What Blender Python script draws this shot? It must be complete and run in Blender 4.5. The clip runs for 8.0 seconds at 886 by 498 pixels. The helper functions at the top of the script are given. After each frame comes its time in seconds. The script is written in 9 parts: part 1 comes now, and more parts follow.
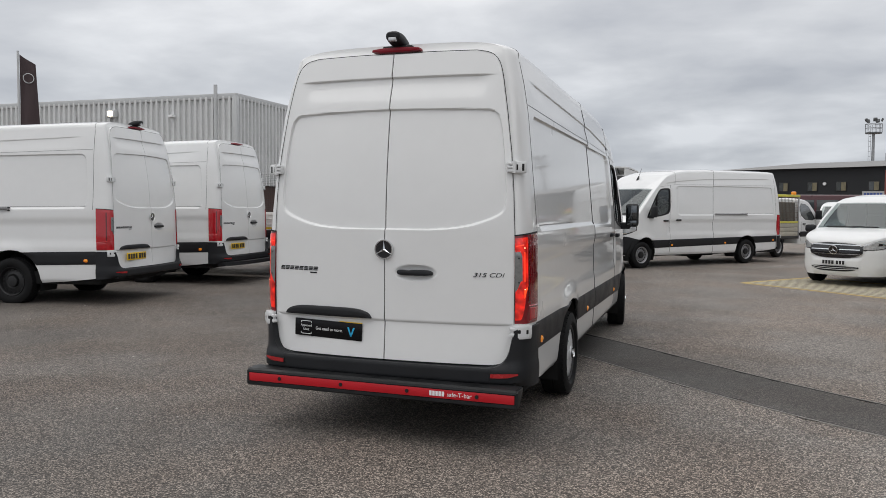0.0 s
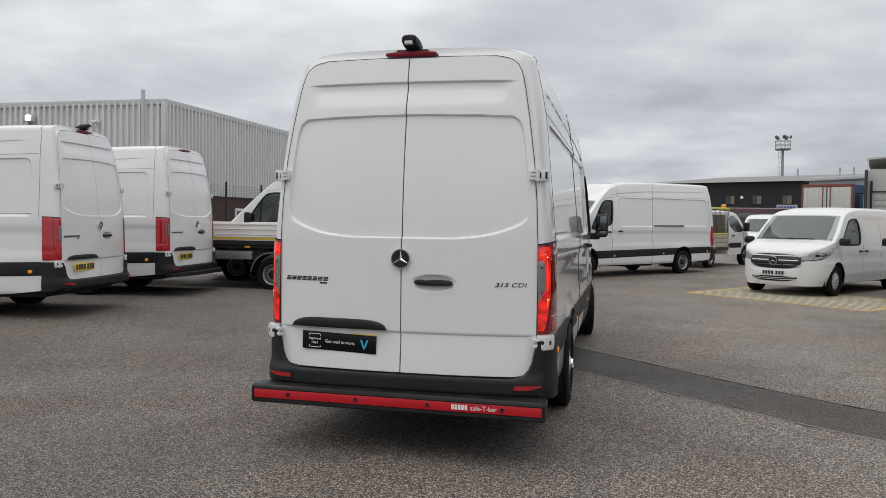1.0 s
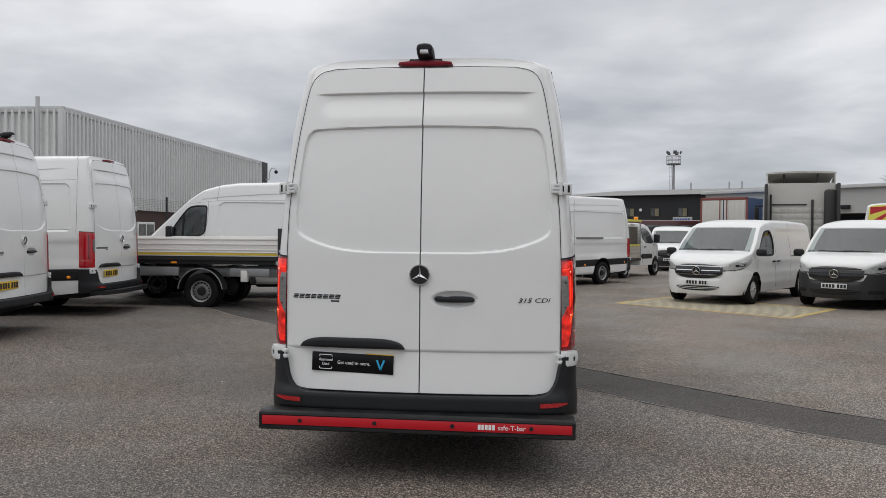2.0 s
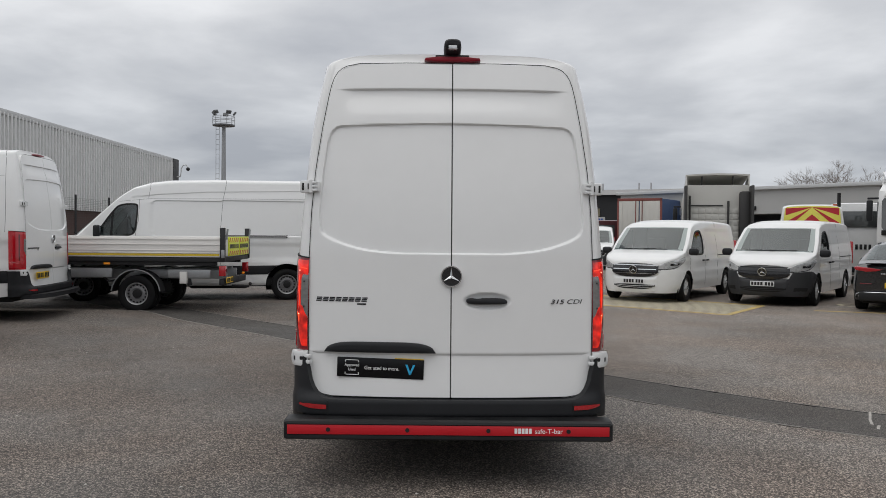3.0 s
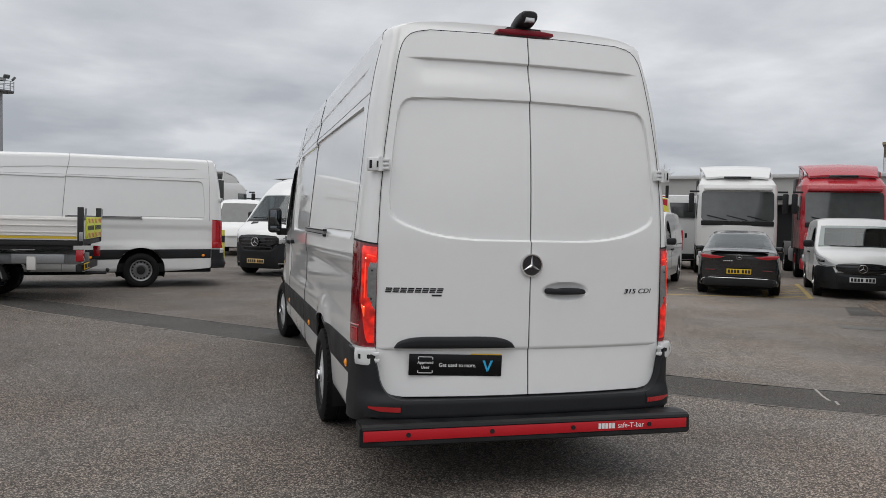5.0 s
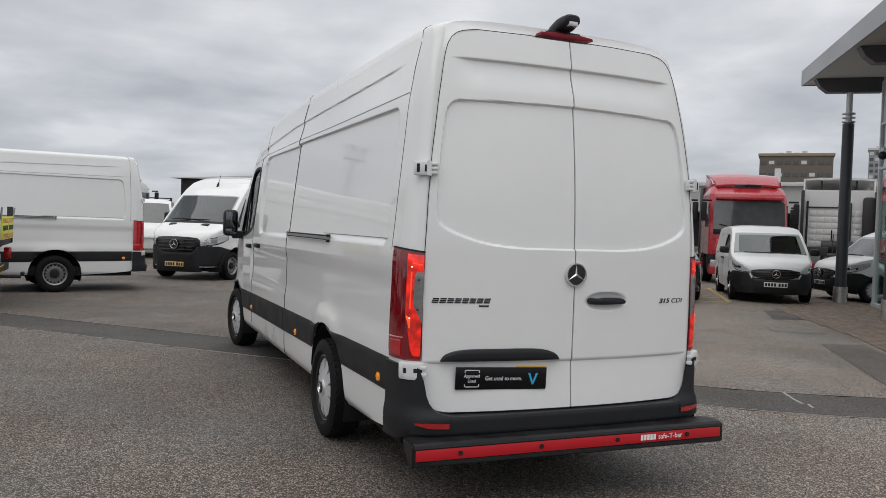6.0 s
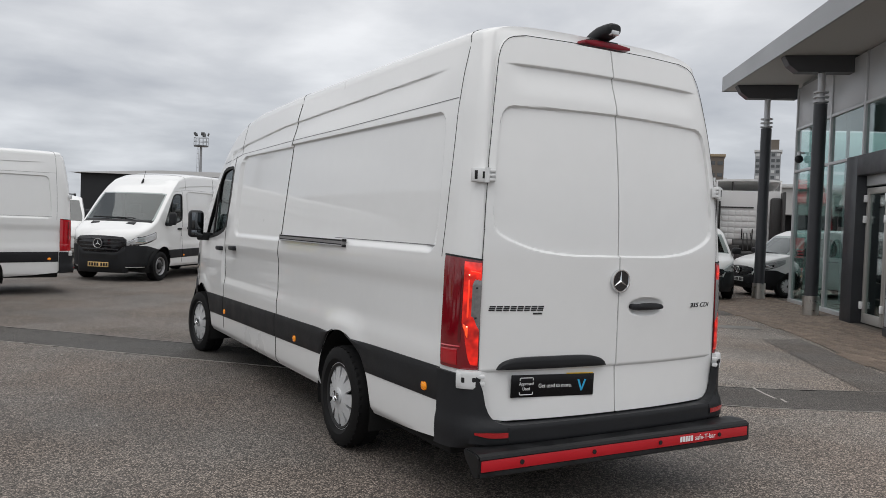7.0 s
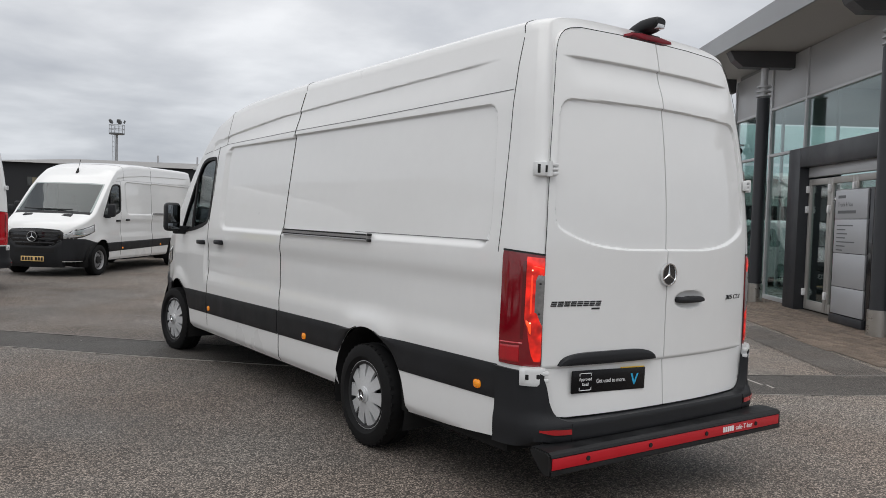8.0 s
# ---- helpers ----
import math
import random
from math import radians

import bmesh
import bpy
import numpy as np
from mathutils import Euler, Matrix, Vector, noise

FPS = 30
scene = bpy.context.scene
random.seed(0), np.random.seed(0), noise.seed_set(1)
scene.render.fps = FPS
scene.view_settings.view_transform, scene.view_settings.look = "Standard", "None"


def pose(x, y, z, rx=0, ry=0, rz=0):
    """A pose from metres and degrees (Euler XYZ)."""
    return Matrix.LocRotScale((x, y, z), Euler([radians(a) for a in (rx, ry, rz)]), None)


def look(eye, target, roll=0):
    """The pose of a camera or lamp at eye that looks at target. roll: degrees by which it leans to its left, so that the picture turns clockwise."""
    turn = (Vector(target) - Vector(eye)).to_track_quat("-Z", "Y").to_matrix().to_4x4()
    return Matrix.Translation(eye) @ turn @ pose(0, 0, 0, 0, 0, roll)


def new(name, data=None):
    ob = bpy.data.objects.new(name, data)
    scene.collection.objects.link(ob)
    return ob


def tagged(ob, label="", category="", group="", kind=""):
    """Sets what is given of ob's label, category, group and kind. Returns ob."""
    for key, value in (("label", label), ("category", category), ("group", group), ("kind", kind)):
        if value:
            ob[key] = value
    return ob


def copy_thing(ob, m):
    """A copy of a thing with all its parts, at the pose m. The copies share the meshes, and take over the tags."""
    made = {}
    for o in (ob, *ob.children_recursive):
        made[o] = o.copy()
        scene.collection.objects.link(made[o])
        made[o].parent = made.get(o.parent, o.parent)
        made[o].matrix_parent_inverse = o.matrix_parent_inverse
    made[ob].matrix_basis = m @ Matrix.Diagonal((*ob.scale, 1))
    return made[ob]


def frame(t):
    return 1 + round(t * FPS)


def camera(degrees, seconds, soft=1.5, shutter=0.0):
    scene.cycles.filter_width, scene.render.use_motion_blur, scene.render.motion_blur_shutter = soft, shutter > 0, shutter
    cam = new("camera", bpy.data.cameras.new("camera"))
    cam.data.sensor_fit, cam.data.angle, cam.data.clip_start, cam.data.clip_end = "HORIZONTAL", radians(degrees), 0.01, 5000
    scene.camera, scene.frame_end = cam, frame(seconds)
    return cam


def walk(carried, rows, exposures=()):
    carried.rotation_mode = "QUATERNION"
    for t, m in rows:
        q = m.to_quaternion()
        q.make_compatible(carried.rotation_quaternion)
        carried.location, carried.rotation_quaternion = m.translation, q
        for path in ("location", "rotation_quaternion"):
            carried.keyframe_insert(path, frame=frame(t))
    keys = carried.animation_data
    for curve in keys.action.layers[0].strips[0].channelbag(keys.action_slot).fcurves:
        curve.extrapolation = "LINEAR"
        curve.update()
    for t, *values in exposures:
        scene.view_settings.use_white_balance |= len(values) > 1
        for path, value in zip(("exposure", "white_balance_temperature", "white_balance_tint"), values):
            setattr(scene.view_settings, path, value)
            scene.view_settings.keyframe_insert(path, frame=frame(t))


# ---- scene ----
cam = camera(59.1, 8.0, soft=0.55)
PATH = [
    (0, (2.124, -4.973, 1.596), (1.479, -3.083, 1.491), 0.4),
    (0.5, (1.812, -5.04, 1.593), (1.242, -3.126, 1.495), 0.7),
    (1, (1.462, -5.016, 1.572), (1.006, -3.07, 1.497), 0.7),
    (1.5, (1.093, -4.979, 1.583), (0.767, -3.006, 1.53), 0.5),
    (1.7, (0.914, -5.004, 1.575), (0.639, -3.023, 1.529), 0.5),
    (2.8, (0.026, -4.904, 1.581), (0.01, -2.904, 1.544), 0.4),
    (3, (-0.13, -4.899, 1.577), (-0.099, -2.9, 1.537), 0.5),
    (3.5, (-0.57, -4.829, 1.593), (-0.42, -2.836, 1.546), 0.6),
    (4, (-0.957, -4.634, 1.554), (-0.68, -2.654, 1.496), 0.8),
    (4.5, (-1.355, -4.458, 1.547), (-0.942, -2.502, 1.482), 1.1),
    (4.7, (-1.515, -4.393, 1.552), (-1.051, -2.449, 1.483), 1.2),
    (5.8, (-2.307, -3.928, 1.555), (-1.573, -2.069, 1.495), 1.9),
    (6, (-2.47, -3.826, 1.556), (-1.683, -1.988, 1.499), 2.0),
    (6.5, (-2.845, -3.634, 1.561), (-1.949, -1.846, 1.508), 2.1),
    (7, (-3.177, -3.413, 1.585), (-2.173, -1.684, 1.528), 2.1),
    (7.3, (-3.403, -3.295, 1.591), (-2.338, -1.604, 1.521), 2.5),
    (7.5, (-3.529, -3.203, 1.593), (-2.427, -1.536, 1.523), 2.0),
    (8, (-3.743, -2.926, 1.586), (-2.571, -1.307, 1.51), 1.9),
]
walk(cam, [(t, look(eye, target, roll)) for t, eye, target, roll in PATH], exposures=((0, 0.04), (1.5, 0.0), (3.0, -0.08), (4.5, -0.05), (6.0, 0.0), (8.0, 0.10)))

# ---------- world and light ----------
world = bpy.data.worlds.new("overcast_sky")
scene.world = world
world.use_nodes = True
wn, wl = world.node_tree.nodes, world.node_tree.links
wn.clear()


def wnode(kind, operation=""):
    n = wn.new(kind)
    if operation:
        n.operation = operation
    return n


sky = wn.new("ShaderNodeTexSky")
sky.sky_type, sky.sun_disc, sky.sun_elevation, sky.sun_rotation = "NISHITA", False, radians(76), radians(233)
tc = wnode("ShaderNodeTexCoord")
sep = wnode("ShaderNodeSeparateXYZ")
wl.new(tc.outputs["Generated"], sep.inputs[0])
# clouds lie on a flat layer: direction divided by its height
den = wnode("ShaderNodeMath", operation="MAXIMUM")
den.inputs[1].default_value = 0.0
wl.new(sep.outputs["Z"], den.inputs[0])
den2 = wnode("ShaderNodeMath", operation="ADD")
den2.inputs[1].default_value = 0.16
wl.new(den.outputs[0], den2.inputs[0])
flat = wnode("ShaderNodeVectorMath", operation="DIVIDE")
comb = wnode("ShaderNodeCombineXYZ")
for i in range(3):
    wl.new(den2.outputs[0], comb.inputs[i])
wl.new(tc.outputs["Generated"], flat.inputs[0])
wl.new(comb.outputs[0], flat.inputs[1])
big = wnode("ShaderNodeTexNoise")
big.inputs["Scale"].default_value = 1.25
big.inputs["Detail"].default_value = 7
big.inputs["Roughness"].default_value = 0.50
big.inputs["Distortion"].default_value = 0.15
wl.new(flat.outputs[0], big.inputs["Vector"])
ramp = wnode("ShaderNodeValToRGB")
el = ramp.color_ramp.elements
el[0].position, el[0].color = 0.33, (0.54, 0.555, 0.585, 1)
el[1].position, el[1].color = 0.66, (0.92, 0.925, 0.93, 1)
mid = el.new(0.50)
mid.color = (0.71, 0.72, 0.735, 1)
wl.new(big.outputs["Fac"], ramp.inputs[0])
mixs = wnode("ShaderNodeMixRGB")
mixs.inputs[0].default_value = 0.94
skyk = wnode("ShaderNodeVectorMath", operation="SCALE")
skyk.inputs["Scale"].default_value = 0.10
wl.new(sky.outputs[0], skyk.inputs[0])
wl.new(skyk.outputs[0], mixs.inputs[1])
wl.new(ramp.outputs[0], mixs.inputs[2])
back = wnode("ShaderNodeBackground")
back.inputs["Strength"].default_value = 1.06
# the overcast thickens towards the horizon
hor = wnode("ShaderNodeMapRange")
hor.interpolation_type = "SMOOTHSTEP"
hor.inputs["From Min"].default_value, hor.inputs["From Max"].default_value = 0.0, 0.38
wl.new(sep.outputs["Z"], hor.inputs["Value"])
hcol = wnode("ShaderNodeMixRGB")
hcol.inputs[1].default_value, hcol.inputs[2].default_value = (0.68, 0.705, 0.745, 1), (1.0, 1.0, 1.01, 1)
wl.new(hor.outputs[0], hcol.inputs[0])
thick = wnode("ShaderNodeVectorMath", operation="MULTIPLY")
wl.new(mixs.outputs[0], thick.inputs[0])
wl.new(hcol.outputs[0], thick.inputs[1])
wl.new(thick.outputs[0], back.inputs["Color"])
wout = wnode("ShaderNodeOutputWorld")
wl.new(back.outputs[0], wout.inputs[0])

sun = new("sun", bpy.data.lights.new("sun", "SUN"))
sun.data.energy, sun.data.angle, sun.data.color = 1.35, radians(80), (1.0, 0.97, 0.93)
sun.matrix_world = look((-2.0, -1.5, 10), (0, 0, 0))

# ---------- materials ----------


def material(name, color, rough=0.5, metal=0.0, vary=0.06, scale=3.0, fine=60.0, bump=0.0, coat=0.0, rvary=0.08, spec=0.5, bump_scale=None, **more):
    m = bpy.data.materials.new(name)
    m.use_nodes = True
    nt = m.node_tree
    b = nt.nodes["Principled BSDF"]
    n, l = nt.nodes.new, nt.links.new
    b.inputs["Metallic"].default_value = metal
    b.inputs["Coat Weight"].default_value = coat
    b.inputs["Coat Roughness"].default_value = 0.04
    b.inputs["Specular IOR Level"].default_value = spec
    t = n("ShaderNodeTexCoord")
    big = n("ShaderNodeTexNoise")
    big.inputs["Scale"].default_value, big.inputs["Detail"].default_value = scale, 4
    small = n("ShaderNodeTexNoise")
    small.inputs["Scale"].default_value, small.inputs["Detail"].default_value = fine, 3
    l(t.outputs["Object"], big.inputs["Vector"])
    l(t.outputs["Object"], small.inputs["Vector"])
    add = n("ShaderNodeMath")
    add.operation = "ADD"
    l(big.outputs["Fac"], add.inputs[0])
    l(small.outputs["Fac"], add.inputs[1])
    mr = n("ShaderNodeMapRange")
    mr.inputs["From Min"].default_value, mr.inputs["From Max"].default_value = 0.6, 1.4
    mr.inputs["To Min"].default_value, mr.inputs["To Max"].default_value = 1 - vary, 1 + vary
    l(add.outputs[0], mr.inputs["Value"])
    sc = n("ShaderNodeVectorMath")
    sc.operation = "SCALE"
    sc.inputs[0].default_value = color
    l(mr.outputs[0], sc.inputs["Scale"])
    l(sc.outputs[0], b.inputs["Base Color"])
    rr = n("ShaderNodeMapRange")
    rr.inputs["From Min"].default_value, rr.inputs["From Max"].default_value = 0.3, 0.7
    rr.inputs["To Min"].default_value, rr.inputs["To Max"].default_value = max(0.01, rough - rvary), min(1, rough + rvary)
    l(big.outputs["Fac"], rr.inputs["Value"])
    l(rr.outputs[0], b.inputs["Roughness"])
    if bump:
        bp = n("ShaderNodeBump")
        bp.inputs["Strength"].default_value, bp.inputs["Distance"].default_value = 0.6, bump
        if bump_scale:
            bn = n("ShaderNodeTexNoise")
            bn.inputs["Scale"].default_value, bn.inputs["Detail"].default_value = bump_scale, 3
            l(t.outputs["Object"], bn.inputs["Vector"])
            l(bn.outputs["Fac"], bp.inputs["Height"])
        else:
            l(small.outputs["Fac"], bp.inputs["Height"])
        l(bp.outputs[0], b.inputs["Normal"])
    for k, v in more.items():
        b.inputs[k.replace("_", " ")].default_value = v
    return m


PAINT = material("white_van_paint", (0.80, 0.805, 0.80), 0.32, vary=0.015, scale=1.2, fine=9, coat=1.0, rvary=0.05, spec=0.1)
PAINT_FAR = material("white_paint_dusty", (0.79, 0.795, 0.79), 0.34, vary=0.03, scale=1.0, fine=7, coat=0.6, rvary=0.08, spec=0.15)
BLACKPAINT = material("black_car_paint", (0.012, 0.012, 0.014), 0.25, vary=0.05, coat=1.0)
REDPAINT = material("red_truck_paint", (0.42, 0.018, 0.03), 0.3, vary=0.06, coat=0.8)
CREAM = material("cream_truck_paint", (0.54, 0.53, 0.49), 0.4, vary=0.06, scale=1.5, coat=0.3)
PLASTIC = material("dark_grey_plastic", (0.0155, 0.0163, 0.0185), 0.50, vary=0.2, scale=4, fine=260, bump=0.0008, spec=0.30)
RUBBER = material("black_seal_rubber", (0.006, 0.006, 0.0065), 0.7, vary=0.1)
TYRE = material("tyre_rubber", (0.006, 0.006, 0.0065), 0.72, vary=0.2, scale=6, fine=90, bump=0.001, spec=0.25)
ALLOY = material("silver_wheel_trim", (0.60, 0.61, 0.62), 0.40, metal=0.25, vary=0.08, scale=8, rvary=0.1)
STEEL = material("grey_wheel_steel", (0.46, 0.46, 0.47), 0.45, metal=0.5, vary=0.12, scale=9)
WHEELGREY = material("weathered_wheel_disc", (0.20, 0.20, 0.205), 0.5, metal=0.3, vary=0.2, scale=12)
DARKSTEEL = material("black_wheel_steel", (0.018, 0.018, 0.019), 0.5, metal=0.2, vary=0.15)
CHROME = material("polished_chrome", (0.75, 0.76, 0.77), 0.12, metal=1.0, vary=0.03, rvary=0.04)
MIRROR = material("mirror_glass", (0.13, 0.14, 0.15), 0.03, metal=1.0, vary=0.02, rvary=0.01)
GRILLEBAR = material("grille_bar_plastic", (0.030, 0.031, 0.034), 0.30, vary=0.1, coat=0.2)
SEAMGREY = material("grey_seam_sealer", (0.16, 0.16, 0.165), 0.6, vary=0.1)
HINGE = material("white_hinge_paint", (0.72, 0.73, 0.73), 0.35, vary=0.03, coat=0.4)
BLACKGLOSS = material("gloss_black", (0.010, 0.010, 0.012), 0.15, vary=0.05, coat=0.5)
INTERIOR = material("dark_interior", (0.030, 0.031, 0.032), 0.85, vary=0.15)
UNDER = material("underbody_black", (0.006, 0.006, 0.006), 0.9, vary=0.2)
REDLENS = material("red_lens", (0.46, 0.006, 0.014), 0.10, vary=0.12, scale=10, coat=1.0, rvary=0.03)
REDDARK = material("dark_red_lens", (0.12, 0.003, 0.006), 0.12, vary=0.1, scale=10, coat=1.0, rvary=0.03)
BUMPERRED = material("red_reflector", (0.40, 0.010, 0.014), 0.22, vary=0.15, scale=12, coat=0.6)
REDDEEP = material("deep_red_lens", (0.20, 0.003, 0.009), 0.10, vary=0.12, scale=10, coat=1.0, rvary=0.03)
RIBRED = material("ribbed_red_lens", (0.55, 0.05, 0.06), 0.25, vary=0.1, scale=10)
RAILGREY = material("grey_rail_metal", (0.30, 0.295, 0.295), 0.45, metal=0.3, vary=0.15, scale=6)
SMOKELENS = material("smoked_lamp_lens", (0.22, 0.22, 0.22), 0.12, metal=0.25, vary=0.25, scale=14, coat=1.0, rvary=0.05)
CLEARLENS = material("clear_lamp_lens", (0.58, 0.59, 0.60), 0.10, metal=0.5, vary=0.18, scale=9, coat=1.0, rvary=0.05)
AMBER = material("amber_lens", (0.85, 0.28, 0.01), 0.2, vary=0.08, coat=0.8, Emission_Color=(1, 0.35, 0.02, 1), Emission_Strength=0.15)
REDBAND = material("red_reflective_tape", (0.52, 0.007, 0.016), 0.38, vary=0.06, scale=5, fine=300)
YELLOWPLATE = material("yellow_plate", (0.80, 0.52, 0.02), 0.4, vary=0.03)
WHITEPLATE = material("white_plate", (0.75, 0.76, 0.76), 0.4, vary=0.03)
INK = material("black_ink", (0.012, 0.012, 0.013), 0.5)
WHITEINK = material("white_ink", (0.85, 0.85, 0.85), 0.5)
BRAKERED = material("crimson_lens", (0.20, 0.004, 0.014), 0.35, vary=0.08, spec=0.3)
BARBLACK = material("scuffed_black_moulding", (0.0085, 0.009, 0.010), 0.46, vary=0.55, scale=7, fine=120, rvary=0.16, spec=0.4)
BLUEINK = material("blue_ink", (0.03, 0.42, 0.72), 0.4)


def glass(name, tint, gloss=0.55):
    """A thin pane: tinted see-through sheet with a mirror gloss that grows towards grazing angles."""
    m = bpy.data.materials.new(name)
    m.use_nodes = True
    nt = m.node_tree
    nt.nodes.clear()
    n, l = nt.nodes.new, nt.links.new
    clear, shine, mix, out = n("ShaderNodeBsdfTransparent"), n("ShaderNodeBsdfGlossy"), n("ShaderNodeMixShader"), n("ShaderNodeOutputMaterial")
    clear.inputs["Color"].default_value = (*tint, 1)
    shine.inputs["Color"].default_value = (0.9, 0.92, 0.93, 1)
    shine.inputs["Roughness"].default_value = 0.015
    lw = n("ShaderNodeLayerWeight")
    lw.inputs["Blend"].default_value = 0.5
    pw = n("ShaderNodeMath")
    pw.operation = "POWER"
    pw.inputs[1].default_value = 3.5
    l(lw.outputs["Facing"], pw.inputs[0])
    mr = n("ShaderNodeMapRange")
    mr.inputs["To Min"].default_value, mr.inputs["To Max"].default_value = 0.075, gloss
    l(pw.outputs[0], mr.inputs["Value"])
    l(mr.outputs[0], mix.inputs[0])
    l(clear.outputs[0], mix.inputs[1])
    l(shine.outputs[0], mix.inputs[2])
    l(mix.outputs[0], out.inputs["Surface"])
    return m


GLASS = glass("vehicle_glass", (0.50, 0.55, 0.545))


def glowing(name, color, strength, base):
    m = material(name, base, 0.15, vary=0.1, scale=12, coat=1.0)
    b = m.node_tree.nodes["Principled BSDF"]
    b.inputs["Emission Color"].default_value = (*color, 1)
    b.inputs["Emission Strength"].default_value = strength
    return m


TAILGLOW = glowing("lit_tail_lamp", (1.0, 0.022, 0.008), 1.0, (0.30, 0.006, 0.006))
_n, _l = TAILGLOW.node_tree.nodes, TAILGLOW.node_tree.links
_t, _w, _r = _n.new("ShaderNodeTexCoord"), _n.new("ShaderNodeTexNoise"), _n.new("ShaderNodeMapRange")
_w.inputs["Scale"].default_value, _w.inputs["Detail"].default_value = 13, 2
_r.inputs["From Min"].default_value, _r.inputs["From Max"].default_value = 0.35, 0.68
_r.inputs["To Min"].default_value, _r.inputs["To Max"].default_value = 0.06, 0.85
_l.new(_t.outputs["Object"], _w.inputs["Vector"])
_l.new(_w.outputs["Fac"], _r.inputs["Value"])
_l.new(_r.outputs[0], _n["Principled BSDF"].inputs["Emission Strength"])

TAILCORE = glowing("lit_tail_core", (1.0, 0.050, 0.012), 0.95, (0.4, 0.02, 0.01))
TAILHOT = glowing("lit_tail_corner", (1.0, 0.085, 0.015), 0.95, (0.4, 0.03, 0.01))
BULB = glowing("lamp_bulb_glow", (1.0, 0.45, 0.25), 2.5, (0.6, 0.1, 0.05))

# ---------- mesh helpers ----------


def mesh_object(name, verts, faces, mat, parent=None, label="", smooth=35, mats=None, face_mats=None):
    me = bpy.data.meshes.new(name)
    me.from_pydata([tuple(map(float, v)) for v in verts], [], faces)
    me.validate()
    for m in (mats or [mat]):
        me.materials.append(m)
    if face_mats is not None and len(face_mats) == len(me.polygons):
        me.polygons.foreach_set("material_index", face_mats)
    if smooth:
        me.polygons.foreach_set("use_smooth", [True] * len(me.polygons))
        me.set_sharp_from_angle(angle=radians(smooth))
    me.update()
    ob = new(name, me)
    if parent is not None:
        ob.parent = parent
    if label:
        tagged(ob, label)
    return ob


def part(name, bm, mat, parent, label="", smooth=35):
    me = bpy.data.meshes.new(name)
    bmesh.ops.recalc_face_normals(bm, faces=bm.faces)
    bm.to_mesh(me)
    bm.free()
    me.materials.append(mat)
    if smooth:
        me.polygons.foreach_set("use_smooth", [True] * len(me.polygons))
        me.set_sharp_from_angle(angle=radians(smooth))
    ob = new(name, me)
    if parent is not None:
        ob.parent = parent
    if label:
        tagged(ob, label)
    return ob


def box(bm, x0, x1, y0, y1, z0, z1, bevel=0.0, m=None, seg=2):
    r = bmesh.ops.create_cube(bm, size=1.0)
    vs = r["verts"]
    bmesh.ops.scale(bm, vec=(x1 - x0, y1 - y0, z1 - z0), verts=vs)
    bmesh.ops.translate(bm, vec=((x0 + x1) / 2, (y0 + y1) / 2, (z0 + z1) / 2), verts=vs)
    if bevel:
        es = list({e for v in vs for e in v.link_edges})
        r = bmesh.ops.bevel(bm, geom=es, offset=bevel, segments=seg, profile=0.5, affect="EDGES")
        vs = list({v for f in r["faces"] for v in f.verts} | {v for v in vs if v.is_valid})
    if m is not None:
        bmesh.ops.transform(bm, matrix=m, verts=[v for v in vs if v.is_valid])
    return vs


def box_part(name, dims, mat, parent, bevel=0.01, label="", m=None):
    bm = bmesh.new()
    box(bm, *dims, bevel=bevel, m=m)
    return part(name, bm, mat, parent, label)


def tube(bm, a, b, r, seg=12, r2=None):
    a, b = Vector(a), Vector(b)
    d = b - a
    m = Matrix.Translation((a + b) / 2) @ d.to_track_quat("Z", "Y").to_matrix().to_4x4()
    bmesh.ops.create_cone(bm, cap_ends=True, segments=seg, radius1=r, radius2=r if r2 is None else r2, depth=d.length, matrix=m)


def tube_part(name, a, b, r, mat, parent, label="", r2=None, seg=14):
    bm = bmesh.new()
    tube(bm, a, b, r, seg, r2)
    return part(name, bm, mat, parent, label)


def revolve(name, profile, mat, parent, label="", seg=40, axis="x", at=(0, 0, 0), smooth=35):
    """A closed ring swept about the x axis from (x, radius) pairs."""
    verts, faces = [], []
    n = len(profile)
    for i in range(seg):
        a = 2 * math.pi * i / seg
        for x, r in profile:
            verts.append((at[0] + x, at[1] + r * math.cos(a), at[2] + r * math.sin(a)))
    for i in range(seg):
        j = (i + 1) % seg
        for k in range(n - 1):
            faces.append((i * n + k, i * n + k + 1, j * n + k + 1, j * n + k))
    return mesh_object(name, verts, faces, mat, parent, label, smooth)


def extrude_outline(name, pts, depth, mat, parent, m=None, label="", bevel=0.0, smooth=35):
    """A flat outline of (a, b) points given thickness along c, laid by the matrix m."""
    bm = bmesh.new()
    f = bm.faces.new([bm.verts.new((a, b, 0)) for a, b in pts])
    r = bmesh.ops.extrude_face_region(bm, geom=[f])
    bmesh.ops.translate(bm, vec=(0, 0, depth), verts=[v for v in r["geom"] if isinstance(v, bmesh.types.BMVert)])
    if bevel:
        bmesh.ops.bevel(bm, geom=[e for e in bm.edges if abs(e.verts[0].co.z - depth) < 1e-6 and abs(e.verts[1].co.z - depth) < 1e-6], offset=bevel, segments=2, profile=0.5, affect="EDGES")
    if m is not None:
        bmesh.ops.transform(bm, matrix=m, verts=bm.verts)
    return part(name, bm, mat, parent, label, smooth)


